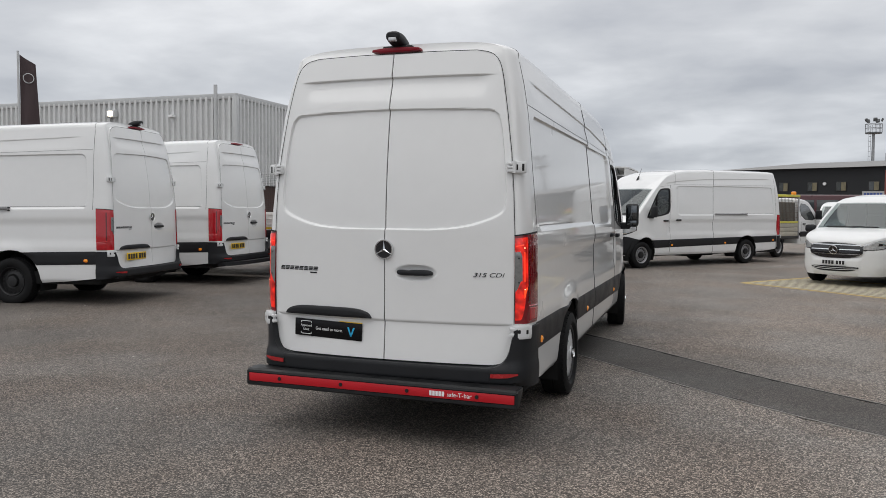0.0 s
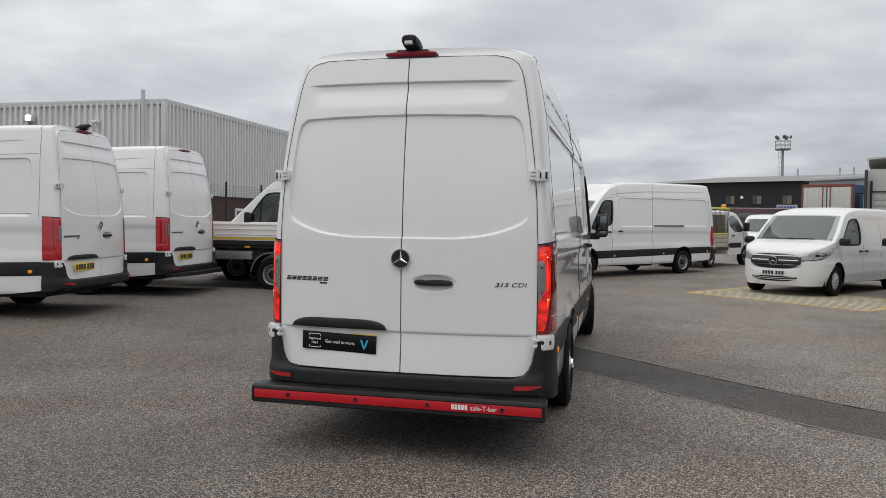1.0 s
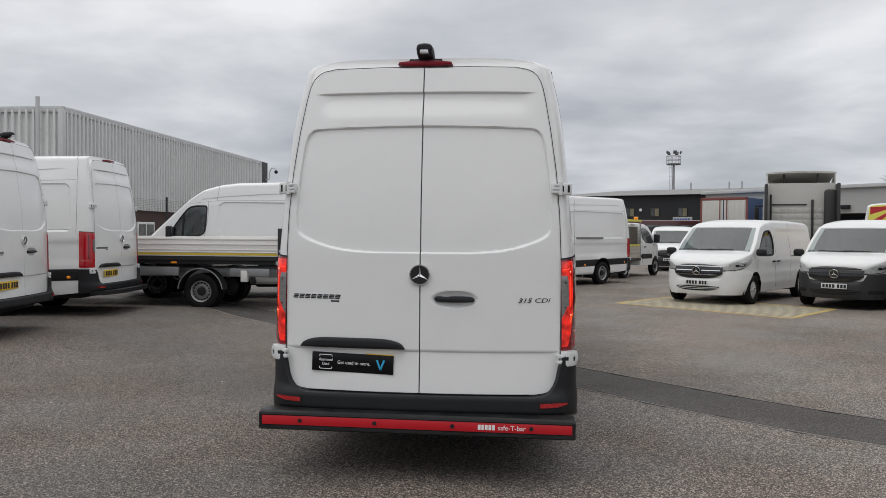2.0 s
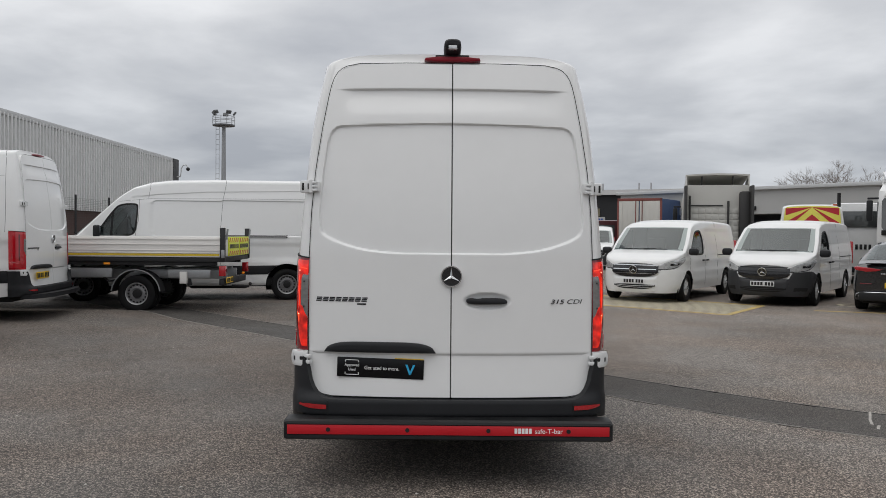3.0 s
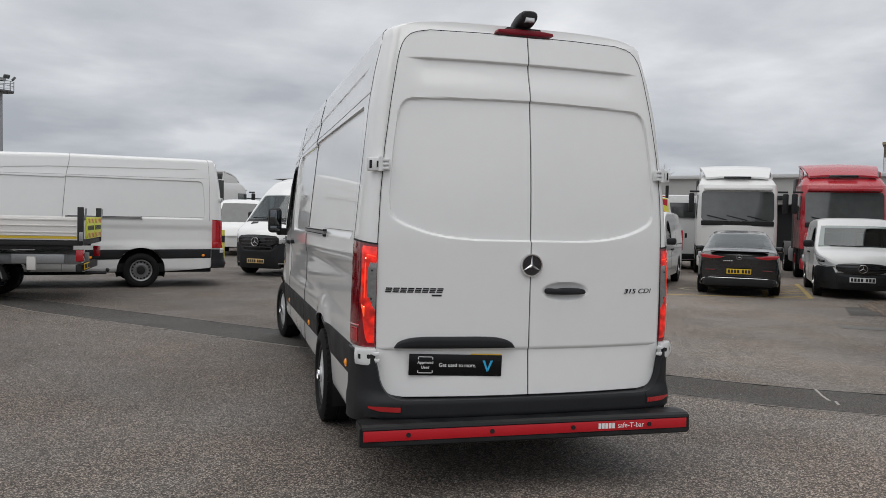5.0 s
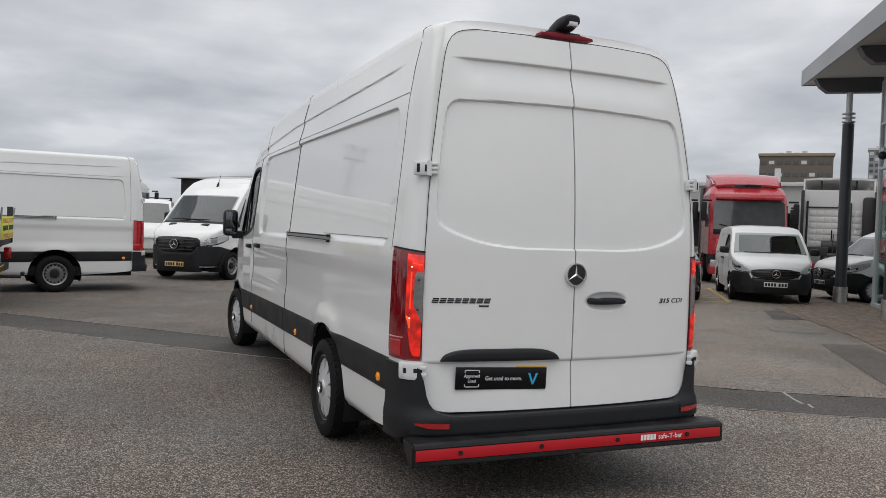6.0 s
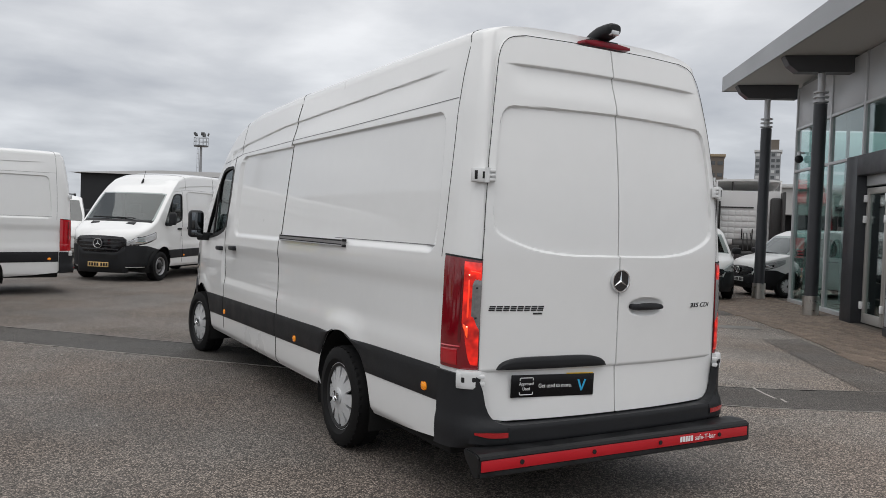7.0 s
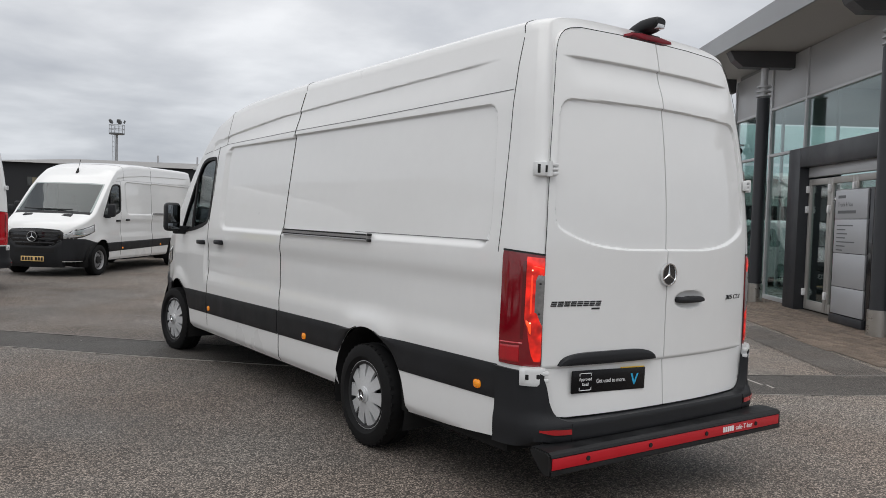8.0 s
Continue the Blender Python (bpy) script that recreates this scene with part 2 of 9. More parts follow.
def chaikin(pts, n=2, closed=True):
    for _ in range(n):
        out = []
        k = len(pts)
        for i in range(k if closed else k - 1):
            a, b = pts[i], pts[(i + 1) % k]
            out.append((0.75 * a[0] + 0.25 * b[0], 0.75 * a[1] + 0.25 * b[1]))
            out.append((0.25 * a[0] + 0.75 * b[0], 0.25 * a[1] + 0.75 * b[1]))
        if not closed:
            out = [pts[0]] + out + [pts[-1]]
        pts = out
    return pts


def inside(poly, a, b):
    hit = False
    for i in range(len(poly)):
        (x1, y1), (x2, y2) = poly[i - 1], poly[i]
        if (y1 > b) != (y2 > b) and a < (x2 - x1) * (b - y1) / (y2 - y1) + x1:
            hit = not hit
    return hit


def smoothstep(a, b, x):
    t = min(1.0, max(0.0, (x - a) / (b - a)))
    return t * t * (3 - 2 * t)


def lettering(name, text, size, mat, parent, m, label="", depth=0.0015, shear=0.0, align="LEFT", wide=1.0):
    c = bpy.data.curves.new(name, "FONT")
    c.body, c.size, c.extrude, c.shear, c.align_x = text, size, depth, shear, align
    tmp = new(name, c)
    me = bpy.data.meshes.new_from_object(tmp.evaluated_get(bpy.context.evaluated_depsgraph_get()))
    bpy.data.objects.remove(tmp)
    me.transform(m @ Matrix.Diagonal((wide, 1, 1, 1)))
    me.materials.clear()
    me.materials.append(mat)
    ob = new(name, me)
    ob.parent = parent
    if label:
        tagged(ob, label)
    return ob


REAR = Matrix(((1, 0, 0, 0), (0, 0, -1, 0), (0, 1, 0, 0), (0, 0, 0, 1)))  # outline (a, b) -> x, z, facing -y


def empty(name, m, label, category, group=""):
    ob = new(name)
    ob.matrix_world = m
    return tagged(ob, label, category, group)

# ---------- vehicle bodies: sections lofted along the length ----------


def table(pairs, smooth=0.0):
    """A smooth curve through (u, v) pairs."""
    us = np.linspace(pairs[0][0], pairs[-1][0], 400)
    vs = np.interp(us, [p[0] for p in pairs], [p[1] for p in pairs])
    if smooth:
        k = max(1, int(smooth / (us[1] - us[0])))
        pad = np.concatenate([2 * vs[0] - vs[k:0:-1], vs, 2 * vs[-1] - vs[-2:-k - 2:-1]])
        vs = np.convolve(pad, np.ones(2 * k + 1) / (2 * k + 1), "valid")
    return lambda u: float(np.interp(u, us, vs))


class Body:
    """The painted shell of a vehicle: rear at y = 0, heading +y."""

    def __init__(self, length, wide, top, plan, sill, arches, shoulder, dent, lean, bow, tail, crown, step=0.05, row=0.025):
        self.length, self.wide, self.top, self.plan, self.sill, self.arches = length, wide, top, plan, sill, arches
        self.shoulder, self.dent, self.lean, self.bow, self.tail, self.crown = shoulder, dent, lean, bow, tail, crown
        self.step, self.row = step, row

    def low(self, y):
        z = self.sill(y)
        for yc, zc, r in self.arches:
            if abs(y - yc) < r:
                z = max(z, zc + math.sqrt(r * r - (y - yc) ** 2))
        return z

    def half(self, y, z):
        x = self.wide(z) * self.plan(y)
        r, k = self.tail
        if y < r:
            x -= k * (1 - math.sqrt(max(0.0, 1 - (1 - y / r) ** 2)))
        return x

    def at(self, y, z, side, off=0.0):
        x = self.half(y, z) - self.dent(y, z) + off
        return (side * x, y + self.lean(y, z) - self.bow(y) * x * x, z)

    def roof(self, y, u, off=0.0):
        """u from -1 to 1 across the top."""
        zt, h = self.top(y), self.shoulder(y)
        zs = zt - h
        xs = self.half(y, zs) - self.dent(y, zs)
        x, p = u * xs, self.crown
        z = zs + h * max(0.0, 1 - abs(u) ** p) ** (1 / p) + off
        return (x, y + self.lean(y, z) - self.bow(y) * x * x, z)

    def shell(self, name, mat, parent, holes=(), roof_hole=None, label="", extra=(), extra_z=()):
        ys = set(np.arange(0, self.length + 1e-6, self.step).round(4)) | {self.length} | set(extra)
        for yc, zc, r in self.arches:
            for k in range(15):
                ys.add(round(yc - r * math.cos(math.pi * k / 14), 4))
        for k in range(7):
            ys.add(round(self.tail[0] * (1 - math.cos(math.pi / 2 * k / 6)), 4))
        ys = sorted(y for y in ys if 0 <= y <= self.length)
        zr = np.array(sorted(set(np.arange(0.25, max(self.top(y) for y in ys), self.row).round(4)) | set(extra_z)))
        us = [math.sin(math.pi / 2 * k / 12) for k in range(12, -13, -1)]
        rows = []
        for y in ys:
            lo, hi = self.low(y), self.top(y) - self.shoulder(y)
            zz = [min(max(z, lo), max(hi, lo)) for z in zr]
            ring = [self.at(y, z, 1) for z in zz] + [self.roof(y, u) for u in us] + [self.at(y, z, -1) for z in reversed(zz)]
            rows.append(ring)
        n = len(rows[0])
        verts = [p for ring in rows for p in ring]
        faces = []
        for i in range(len(rows) - 1):
            for k in range(n - 1):
                q = (i * n + k, i * n + k + 1, (i + 1) * n + k + 1, (i + 1) * n + k)
                cx = sum(verts[j][0] for j in q) / 4
                cy = (ys[i] + ys[i + 1]) / 2
                cz = sum(verts[j][2] for j in q) / 4
                nz = len(zr)
                if k < nz - 1 or k >= n - nz:
                    if any(inside(h, cy, cz) for h in holes):
                        continue
                elif roof_hole and roof_hole(cx, cy, cz):
                    continue
                faces.append(q)
        faces.append(tuple(range(n)))
        faces.append(tuple(range((len(rows) - 1) * n, len(rows) * n)))
        bm = bmesh.new()
        vs = [bm.verts.new(v) for v in verts]
        for f in faces:
            try:
                bm.faces.new([vs[i] for i in f])
            except ValueError:
                pass
        bmesh.ops.remove_doubles(bm, verts=bm.verts, dist=0.0008)
        return part(name, bm, mat, parent, label, 40)

    def patch(self, name, ya, yb, z0, z1, off, mat, parent, side, label="", step=0.05, nz=6, depth=0.02, edge=0.008):
        """A band on the side between the curves z0(y) and z1(y), standing off the shell."""
        ys = [ya] + [y for y in np.arange(ya + step, yb - step * 0.4, step)] + [yb]
        verts, faces = [], []
        m = nz + 3
        for y in ys:
            a, b = z0(y), z1(y)
            b = max(b, a + 0.004)
            col = [self.at(y, a, side, off - depth)]
            for k in range(nz + 1):
                z = a + (b - a) * k / nz
                inset = edge if k in (0, nz) else 0.0
                col.append(self.at(y, z, side, off - inset))
            col.append(self.at(y, b, side, off - depth))
            verts += col
        for i in range(len(ys) - 1):
            for k in range(m - 1):
                q = (i * m + k, i * m + k + 1, (i + 1) * m + k + 1, (i + 1) * m + k)
                faces.append(q if side > 0 else q[::-1])
        faces.append(tuple(range(m)))
        faces.append(tuple((len(ys) - 1) * m + k for k in range(m)))
        return mesh_object(name, verts, faces, mat, parent, label)

    def seam(self, name, line, width, mat, parent, side, off=0.0015, label="", sub=6):
        """A thin dark gap along (y, z) points on the side."""
        pts = []
        for i in range(len(line) - 1):
            for k in range(sub):
                t = k / sub
                pts.append((line[i][0] * (1 - t) + line[i + 1][0] * t, line[i][1] * (1 - t) + line[i + 1][1] * t))
        pts.append(line[-1])
        verts, faces = [], []
        for i, (y, z) in enumerate(pts):
            a, b = pts[max(0, i - 1)], pts[min(len(pts) - 1, i + 1)]
            d = math.hypot(b[0] - a[0], b[1] - a[1]) or 1
            ny, nz = -(b[1] - a[1]) / d * width / 2, (b[0] - a[0]) / d * width / 2
            verts += [self.at(y + ny, z + nz, side, off), self.at(y - ny, z - nz, side, off), self.at(y - ny, z - nz, side, -0.01), self.at(y + ny, z + nz, side, -0.01)]
        for i in range(len(pts) - 1):
            for k in range(4):
                faces.append((4 * i + k, 4 * i + (k + 1) % 4, 4 * i + 4 + (k + 1) % 4, 4 * i + 4 + k))
        return mesh_object(name, verts, faces, mat, parent, label, 30)

    def roof_seam(self, name, y, width, mat, parent, off=0.002, slope=0.0):
        """A thin dark gap from side to side over the roof."""
        verts, faces = [], []
        us = [math.sin(math.pi / 2 * k / 14) for k in range(-14, 15)]
        for u in us:
            yy = y + slope * (1 - abs(u))
            verts += [self.roof(yy - width / 2, u, off), self.roof(yy + width / 2, u, off), self.roof(yy + width / 2, u, -0.008), self.roof(yy - width / 2, u, -0.008)]
        for i in range(len(us) - 1):
            for k in range(4):
                faces.append((4 * i + k, 4 * i + (k + 1) % 4, 4 * i + 4 + (k + 1) % 4, 4 * i + 4 + k))
        return mesh_object(name, verts, faces, mat, parent, "", 30)

    def ring(self, name, poly, grow, shrink, off, mat, parent, side, label=""):
        """A frame round a side window."""
        cy = sum(p[0] for p in poly) / len(poly)
        cz = sum(p[1] for p in poly) / len(poly)
        verts, faces = [], []

        def moved(p, g):
            d = math.hypot(p[0] - cy, p[1] - cz)
            return (cy + (p[0] - cy) * (1 + g / d), cz + (p[1] - cz) * (1 + g / d))
        for p in poly:
            for g, o in ((grow, -0.004), (grow - 0.004, off), (-shrink, off), (-shrink, -0.03)):
                verts.append(self.at(*moved(p, g), side, o))
        n = len(poly)
        for i in range(n):
            j = (i + 1) % n
            for k in range(3):
                faces.append((4 * i + k, 4 * i + k + 1, 4 * j + k + 1, 4 * j + k))
        return mesh_object(name, verts, faces, mat, parent, label)

    def pane(self, name, poly, off, mat, parent, side, label=""):
        verts = [self.at(y, z, side, off) for y, z in poly] + [self.at(y, z, side, off - 0.005) for y, z in poly]
        n = len(poly)
        faces = [tuple(range(n)), tuple(range(2 * n - 1, n - 1, -1))] + [(i, n + i, n + (i + 1) % n, (i + 1) % n) for i in range(n)]
        bm = bmesh.new()
        vs = [bm.verts.new(v) for v in verts]
        for f in faces:
            bm.faces.new([vs[i] for i in f])
        ob = part(name, bm, mat, parent, label, 0)
        ob.visible_shadow = False
        return ob

    def top_pane(self, name, ya, yb, ua, ub, off, mat, parent, thick=0.005, n=8, m=12, label=""):
        verts, faces = [], []
        for lay in (off, off - thick):
            for i in range(n + 1):
                y = ya + (yb - ya) * i / n
                w = ua + (ub - ua) * i / n
                for k in range(m + 1):
                    verts.append(self.roof(y, w * (2 * k / m - 1), lay))
        c = (n + 1) * (m + 1)
        for i in range(n):
            for k in range(m):
                a = i * (m + 1) + k
                q = (a, a + 1, a + m + 2, a + m + 1)
                faces.append(q)
                faces.append(tuple(v + c for v in q[::-1]))
        rim = [k for k in range(m + 1)] + [(i + 1) * (m + 1) + m for i in range(n)] + [n * (m + 1) + k for k in range(m - 1, -1, -1)] + [i * (m + 1) for i in range(n - 1, 0, -1)]
        for i in range(len(rim)):
            a, b = rim[i], rim[(i + 1) % len(rim)]
            faces.append((a, a + c, b + c, b))
        ob = mesh_object(name, verts, faces, mat, parent, label)
        if mat == GLASS:
            ob.visible_shadow = False
        return ob


def wheel(parent, x, y, z, r, width, rim, style, side):
    """Tyre with tread blocks, rim and cover; the outside faces side * x."""
    w = empty("wheel", pose(x, y, z), "", "")
    w.parent = parent
    h = width / 2
    prof = [(-h * 0.8, rim), (-h, rim + 0.25 * (r - rim)), (-h, r - 0.045), (-h * 0.86, r - 0.012), (-h * 0.6, r), (-0.012, r), (-0.008, r - 0.008), (0.008, r - 0.008), (0.012, r), (h * 0.6, r), (h * 0.86, r - 0.012), (h, r - 0.045), (h, rim + 0.25 * (r - rim)), (h * 0.8, rim)]
    revolve("tyre", prof, TYRE, w, seg=48)
    # shoulder lugs of the tread
    bm = bmesh.new()
    for s in (-1, 1):
        for k in range(40):
            a = 2 * math.pi * (k + 0.5 * (s > 0)) / 40
            m = Matrix.Rotation(a, 4, "X") @ Matrix.Translation((s * h * 0.70, 0, r - 0.004))
            box(bm, -h * 0.14, h * 0.14, -0.012, 0.012, -0.01, 0.0012, m=m)
    tagged(part("tread", bm, TYRE, w), kind="stuff")
    s = side
    if style == "cover":
        revolve("rim", [(s * h * 0.75, rim), (s * h * 0.85, rim - 0.008), (s * h * 0.80, rim - 0.022), (s * h * 0.35, rim - 0.03), (s * h * 0.3, 0.0)], DARKSTEEL, w, seg=40)
        pts = [(0.045, -0.0146), (0.085, -0.0276), (rim * 0.50, -rim * 0.5 * 0.318), (rim * 0.56, -rim * 0.145), (rim * 0.90, -rim * 0.205), (rim * 0.95, -rim * 0.190), (rim - 0.004, -rim * 0.16), (rim - 0.004, rim * 0.16), (rim * 0.95, rim * 0.190), (rim * 0.90, rim * 0.205), (rim * 0.56, rim * 0.145), (rim * 0.50, rim * 0.5 * 0.318), (0.085, 0.0276), (0.045, 0.0146)]
        ver = []
        for lay in (0, 1):
            for rad, tan in pts:
                out = h * (0.66 + 0.24 * (1 - (rad / rim) ** 2)) + (0 if lay == 0 else -0.020)
                ver.append((s * out, rad, tan))
        n = len(pts)
        fcs = [tuple(range(n)), tuple(range(2 * n - 1, n - 1, -1))] + [(i, (i + 1) % n, n + (i + 1) % n, n + i) for i in range(n)]
        first = mesh_object("cover_spoke", ver, fcs, ALLOY, w, "silver wheel-cover spoke", 20)
        for k in range(1, 10):
            o = new("cover_spoke", first.data)
            o.parent = w
            o.rotation_euler = (2 * math.pi * k / 10, 0, 0)
            tagged(o, "silver wheel-cover spoke")
        revolve("cover_ring", [(s * h * 0.66, rim + 0.004), (s * h * 0.80, rim), (s * h * 0.80, rim - 0.014), (s * h * 0.68, rim - 0.018)], ALLOY, w, seg=40)
        hc = revolve("hub_cap", [(s * h * 0.80, 0.062), (s * h * 0.95, 0.057), (s * h * 0.98, 0.050), (s * h * 0.98, 0.0)], ALLOY, w, seg=24)
        badge(hc, pose(s * h * 1.0, 0, 0, 0, 0, 90 * s), 0.042)
    else:
        mat = DARKSTEEL if style == "dark" else STEEL
        revolve("rim", [(s * h * 0.75, rim), (s * h * 0.88, rim - 0.008), (s * h * 0.80, rim - 0.020), (s * h * 0.36, rim - 0.030)], mat, w, seg=40)
        revolve("wheel_disc", [(s * h * 0.36, rim - 0.028), (s * h * 0.30, rim - 0.034), (s * h * 0.42, rim * 0.72), (s * h * 0.55, rim * 0.5), (s * h * 0.38, rim * 0.36), (s * h * 0.38, 0.0)], DARKSTEEL if style == "dark" else WHEELGREY, w, seg=40)
        bm = bmesh.new()
        for k in range(16):
            a = 2 * math.pi * k / 16
            tube(bm, (s * h * 0.28, rim * 0.77 * math.cos(a), rim * 0.77 * math.sin(a)), (s * h * 0.46, rim * 0.77 * math.cos(a), rim * 0.77 * math.sin(a)), 0.018, 8)
        tagged(part("vent_holes", bm, RUBBER, w), kind="stuff")
        revolve("hub_cap", [(s * h * 0.36, 0.085), (s * h * 0.75, 0.080), (s * h * 0.80, 0.06), (s * h * 0.80, 0.0)], RUBBER if style != "dark" else DARKSTEEL, w, seg=24)
    return w


def liner(parent, y, z, r, x0, x1):
    """Black wheel-house of an arch, a half tube open outwards."""
    for s in (-1, 1):
        verts, faces = [], []
        for k in range(19):
            a = math.pi * (k / 18 * 1.2 - 0.1)
            for x in (x1, x0):
                verts.append((s * x, y + r * math.cos(a), z + r * math.sin(a)))
        for k in range(18):
            faces.append((2 * k, 2 * k + 1, 2 * k + 3, 2 * k + 2))
        faces.append(tuple(2 * k + 1 for k in range(19)))
        mesh_object("wheel_arch_liner", verts, faces, UNDER, parent)


def number_plate(parent, m, mat, w=0.52, h=0.111, marks=7):
    pl = box_part("number_plate", (-w / 2, w / 2, -0.006, 0, -h / 2, h / 2), mat, parent, 0.002, "plate with plain dark bars")
    pl.matrix_local = m
    for k in range(marks):
        g = 0.02 if k >= 4 else -0.012
        x = (k - (marks - 1) / 2) * 0.066 + g
        b = box_part("bar", (x - 0.024, x + 0.024, -0.0085, -0.006, -0.038, 0.038), INK, pl, 0)
    return pl


def badge(parent, m, r=0.07):
    """Round emblem: dark disc, bright ring and three bright arms."""
    d = bmesh.new()
    tube(d, (0, -0.010, 0), (0, 0.004, 0), r * 0.98, 32)
    b = part("emblem", d, BLACKGLOSS, parent, "round chrome emblem on a dark disc")
    b.matrix_local = m
    verts, faces = [], []
    for i in range(40):
        a = 2 * math.pi * i / 40
        for rr, yy in ((r * 1.03, 0.002), (r * 1.0, -0.016), (r * 0.90, -0.016), (r * 0.86, -0.009)):
            verts.append((rr * math.cos(a), yy, rr * math.sin(a)))
    for i in range(40):
        j = (i + 1) % 40
        for k in range(3):
            faces.append((4 * i + k, 4 * i + k + 1, 4 * j + k + 1, 4 * j + k))
    mesh_object("emblem_ring", verts, faces, CHROME, b)
    bm = bmesh.new()
    for k in range(3):
        a = math.pi / 2 + 2 * math.pi * k / 3
        ca, sa = math.cos(a), math.sin(a)
        tip = bm.verts.new((0.88 * r * ca, -0.011, 0.88 * r * sa))
        l = bm.verts.new((-0.13 * r * sa, -0.010, 0.13 * r * ca))
        rr = bm.verts.new((0.13 * r * sa, -0.010, -0.13 * r * ca))
        c = bm.verts.new((0, -0.018, 0))
        bm.faces.new((tip, l, c))
        bm.faces.new((tip, c, rr))
    part("emblem_star", bm, CHROME, b, smooth=0)
    return b


# ---------- the large panel van ----------
VAN_L, WB, OVER, HUB, ARCH, SET = 6.93, 4.33, 1.638, 0.355, 0.472, 0.085


def rrect(y, z, y0, y1, z0, z1, r):
    a, b = abs(y - (y0 + y1) / 2) - (y1 - y0) / 2 + r, abs(z - (z0 + z1) / 2) - (z1 - z0) / 2 + r
    return math.hypot(max(a, 0), max(b, 0)) + min(max(a, b), 0) - r


van_wide = table([(0.2, 0.965), (0.45, 0.99), (0.8, 1.002), (1.0, 1.003), (1.2, 0.998), (1.42, 0.995), (1.7, 0.972), (1.965, 0.948), (2.25, 0.920), (2.45, 0.888), (2.6, 0.855), (2.9, 0.79)], 0.05)
van_top = table([(0, 2.752), (0.6, 2.756), (3.2, 2.735), (4.2, 2.70), (4.6, 2.645), (4.95, 2.535), (5.25, 2.33), (5.47, 2.14), (6.30, 1.44), (6.55, 1.32), (6.78, 1.21), (6.88, 1.12), (6.93, 1.02)], 0.05)
van_plan = table([(0, 1), (5.6, 1), (6.2, 0.985), (6.5, 0.955), (6.7, 0.905), (6.83, 0.82), (6.90, 0.70), (6.93, 0.58)], 0.02)


van_crease = table([(0, 2.510), (0.4, 2.505), (2.2, 2.462), (3.4, 2.43), (4.5, 2.352), (5.0, 2.29), (7, 2.2)], 0.1)


def van_dent(y, z):
    # pressed panels, with a shallow ledge along their lower edge
    near = 0.009 + 0.026 * smoothstep(1.60, 1.52, z)
    shape = (0.355, 3.40, 1.435, 2.250, 0.09) if y < 3.075 else (2.80, 4.56, 1.41, 2.228, 0.10)
    d = 0.021 * smoothstep(0.004, -near, rrect(y, z, *shape))
    if y < 5.0:
        fade = smoothstep(0.30, 0.75, y)
        c = van_crease(y)
        d += 0.010 * smoothstep(c + 0.005, c - 0.006, z) * smoothstep(c - 0.19, c - 0.03, z) * fade
        d += 0.018 * smoothstep(0.84, 1.00, z) * smoothstep(1.32, 1.20, z)
    d += 0.025 * smoothstep(0.385, 0.335, z)
    d += 0.05 * smoothstep(0.42, 0.22, z) * smoothstep(6.35, 6.55, y)
    for yc in (OVER, OVER + WB):
        q = math.hypot(y - yc, z - HUB)
        d -= 0.020 * math.exp(-((q - 0.48) / 0.10) ** 2) * smoothstep(0.70, 0.80, z)
    return d


def rear_lean(z):
    """How far the rear leans forward at a height."""
    return 0.165 * (max(0.0, z - 1.40) / 1.30) ** 1.9


def van_lean(y, z):
    f = max(0.0, 1 - y / 1.5)
    return SET + rear_lean(z) * f


van = Body(VAN_L, van_wide, van_top, van_plan, lambda y: float(np.interp(y, [0, 0.222, 0.232, 0.7, 1.15, 1.3], [0.46, 0.46, 0.405, 0.36, 0.335, 0.335])), [(OVER, HUB, ARCH), (OVER + WB, HUB, ARCH)],
           lambda y: float(np.interp(y, [0, 4.6, 5.3, 5.6, 6.3, 6.9], [0.125, 0.125, 0.10, 0.06, 0.06, 0.10])), van_dent, van_lean,
           lambda y: 0.24 * smoothstep(5.0, 6.8, y), (0.20, 0.075), 3.6)
VAN_WINDOW = chaikin([(4.90, 1.60), (4.935, 1.50), (5.02, 1.455), (5.34, 1.40), (5.80, 1.355), (5.88, 1.355), (5.84, 1.45), (5.38, 1.99), (5.28, 2.09), (5.15, 2.13), (4.93, 2.14), (4.87, 2.12), (4.865, 2.03)], 1)


def door_edge(z):
    return float(np.interp(z, [0.545, 0.548, 0.556, 0.572, 0.60, 0.64, 0.70, 0.80, 1.1, 1.4, 1.7, 1.967, 2.25, 2.455, 2.53, 2.577, 2.614, 2.64, 2.655, 2.664, 2.666], [0.755, 0.790, 0.820, 0.846, 0.868, 0.884, 0.893, 0.899, 0.901, 0.900, 0.887, 0.865, 0.826, 0.791, 0.775, 0.759, 0.737, 0.709, 0.676, 0.640, 0.615]))


def door_back(x, z):
    return 0.085 * (abs(x) / 0.9) ** 2.4 + rear_lean(z)


DOOR_PANEL = chaikin([(0.0, 1.447), (0.50, 1.447), (0.80, 1.54), (0.845, 1.62), (0.822, 1.95), (0.790, 2.19), (0.745, 2.255), (0.66, 2.262), (0.0, 2.277), (-0.6, 2.277), (-0.6, 1.447)], 2)


def poly_distance(poly, a, b):
    best = 9.0
    for i in range(len(poly)):
        (x1, y1), (x2, y2) = poly[i - 1], poly[i]
        dx, dy = x2 - x1, y2 - y1
        t = max(0.0, min(1.0, ((a - x1) * dx + (b - y1) * dy) / (dx * dx + dy * dy + 1e-12)))
        best = min(best, math.hypot(a - x1 - t * dx, b - y1 - t * dy))
    return -best if inside(poly, a, b) else best


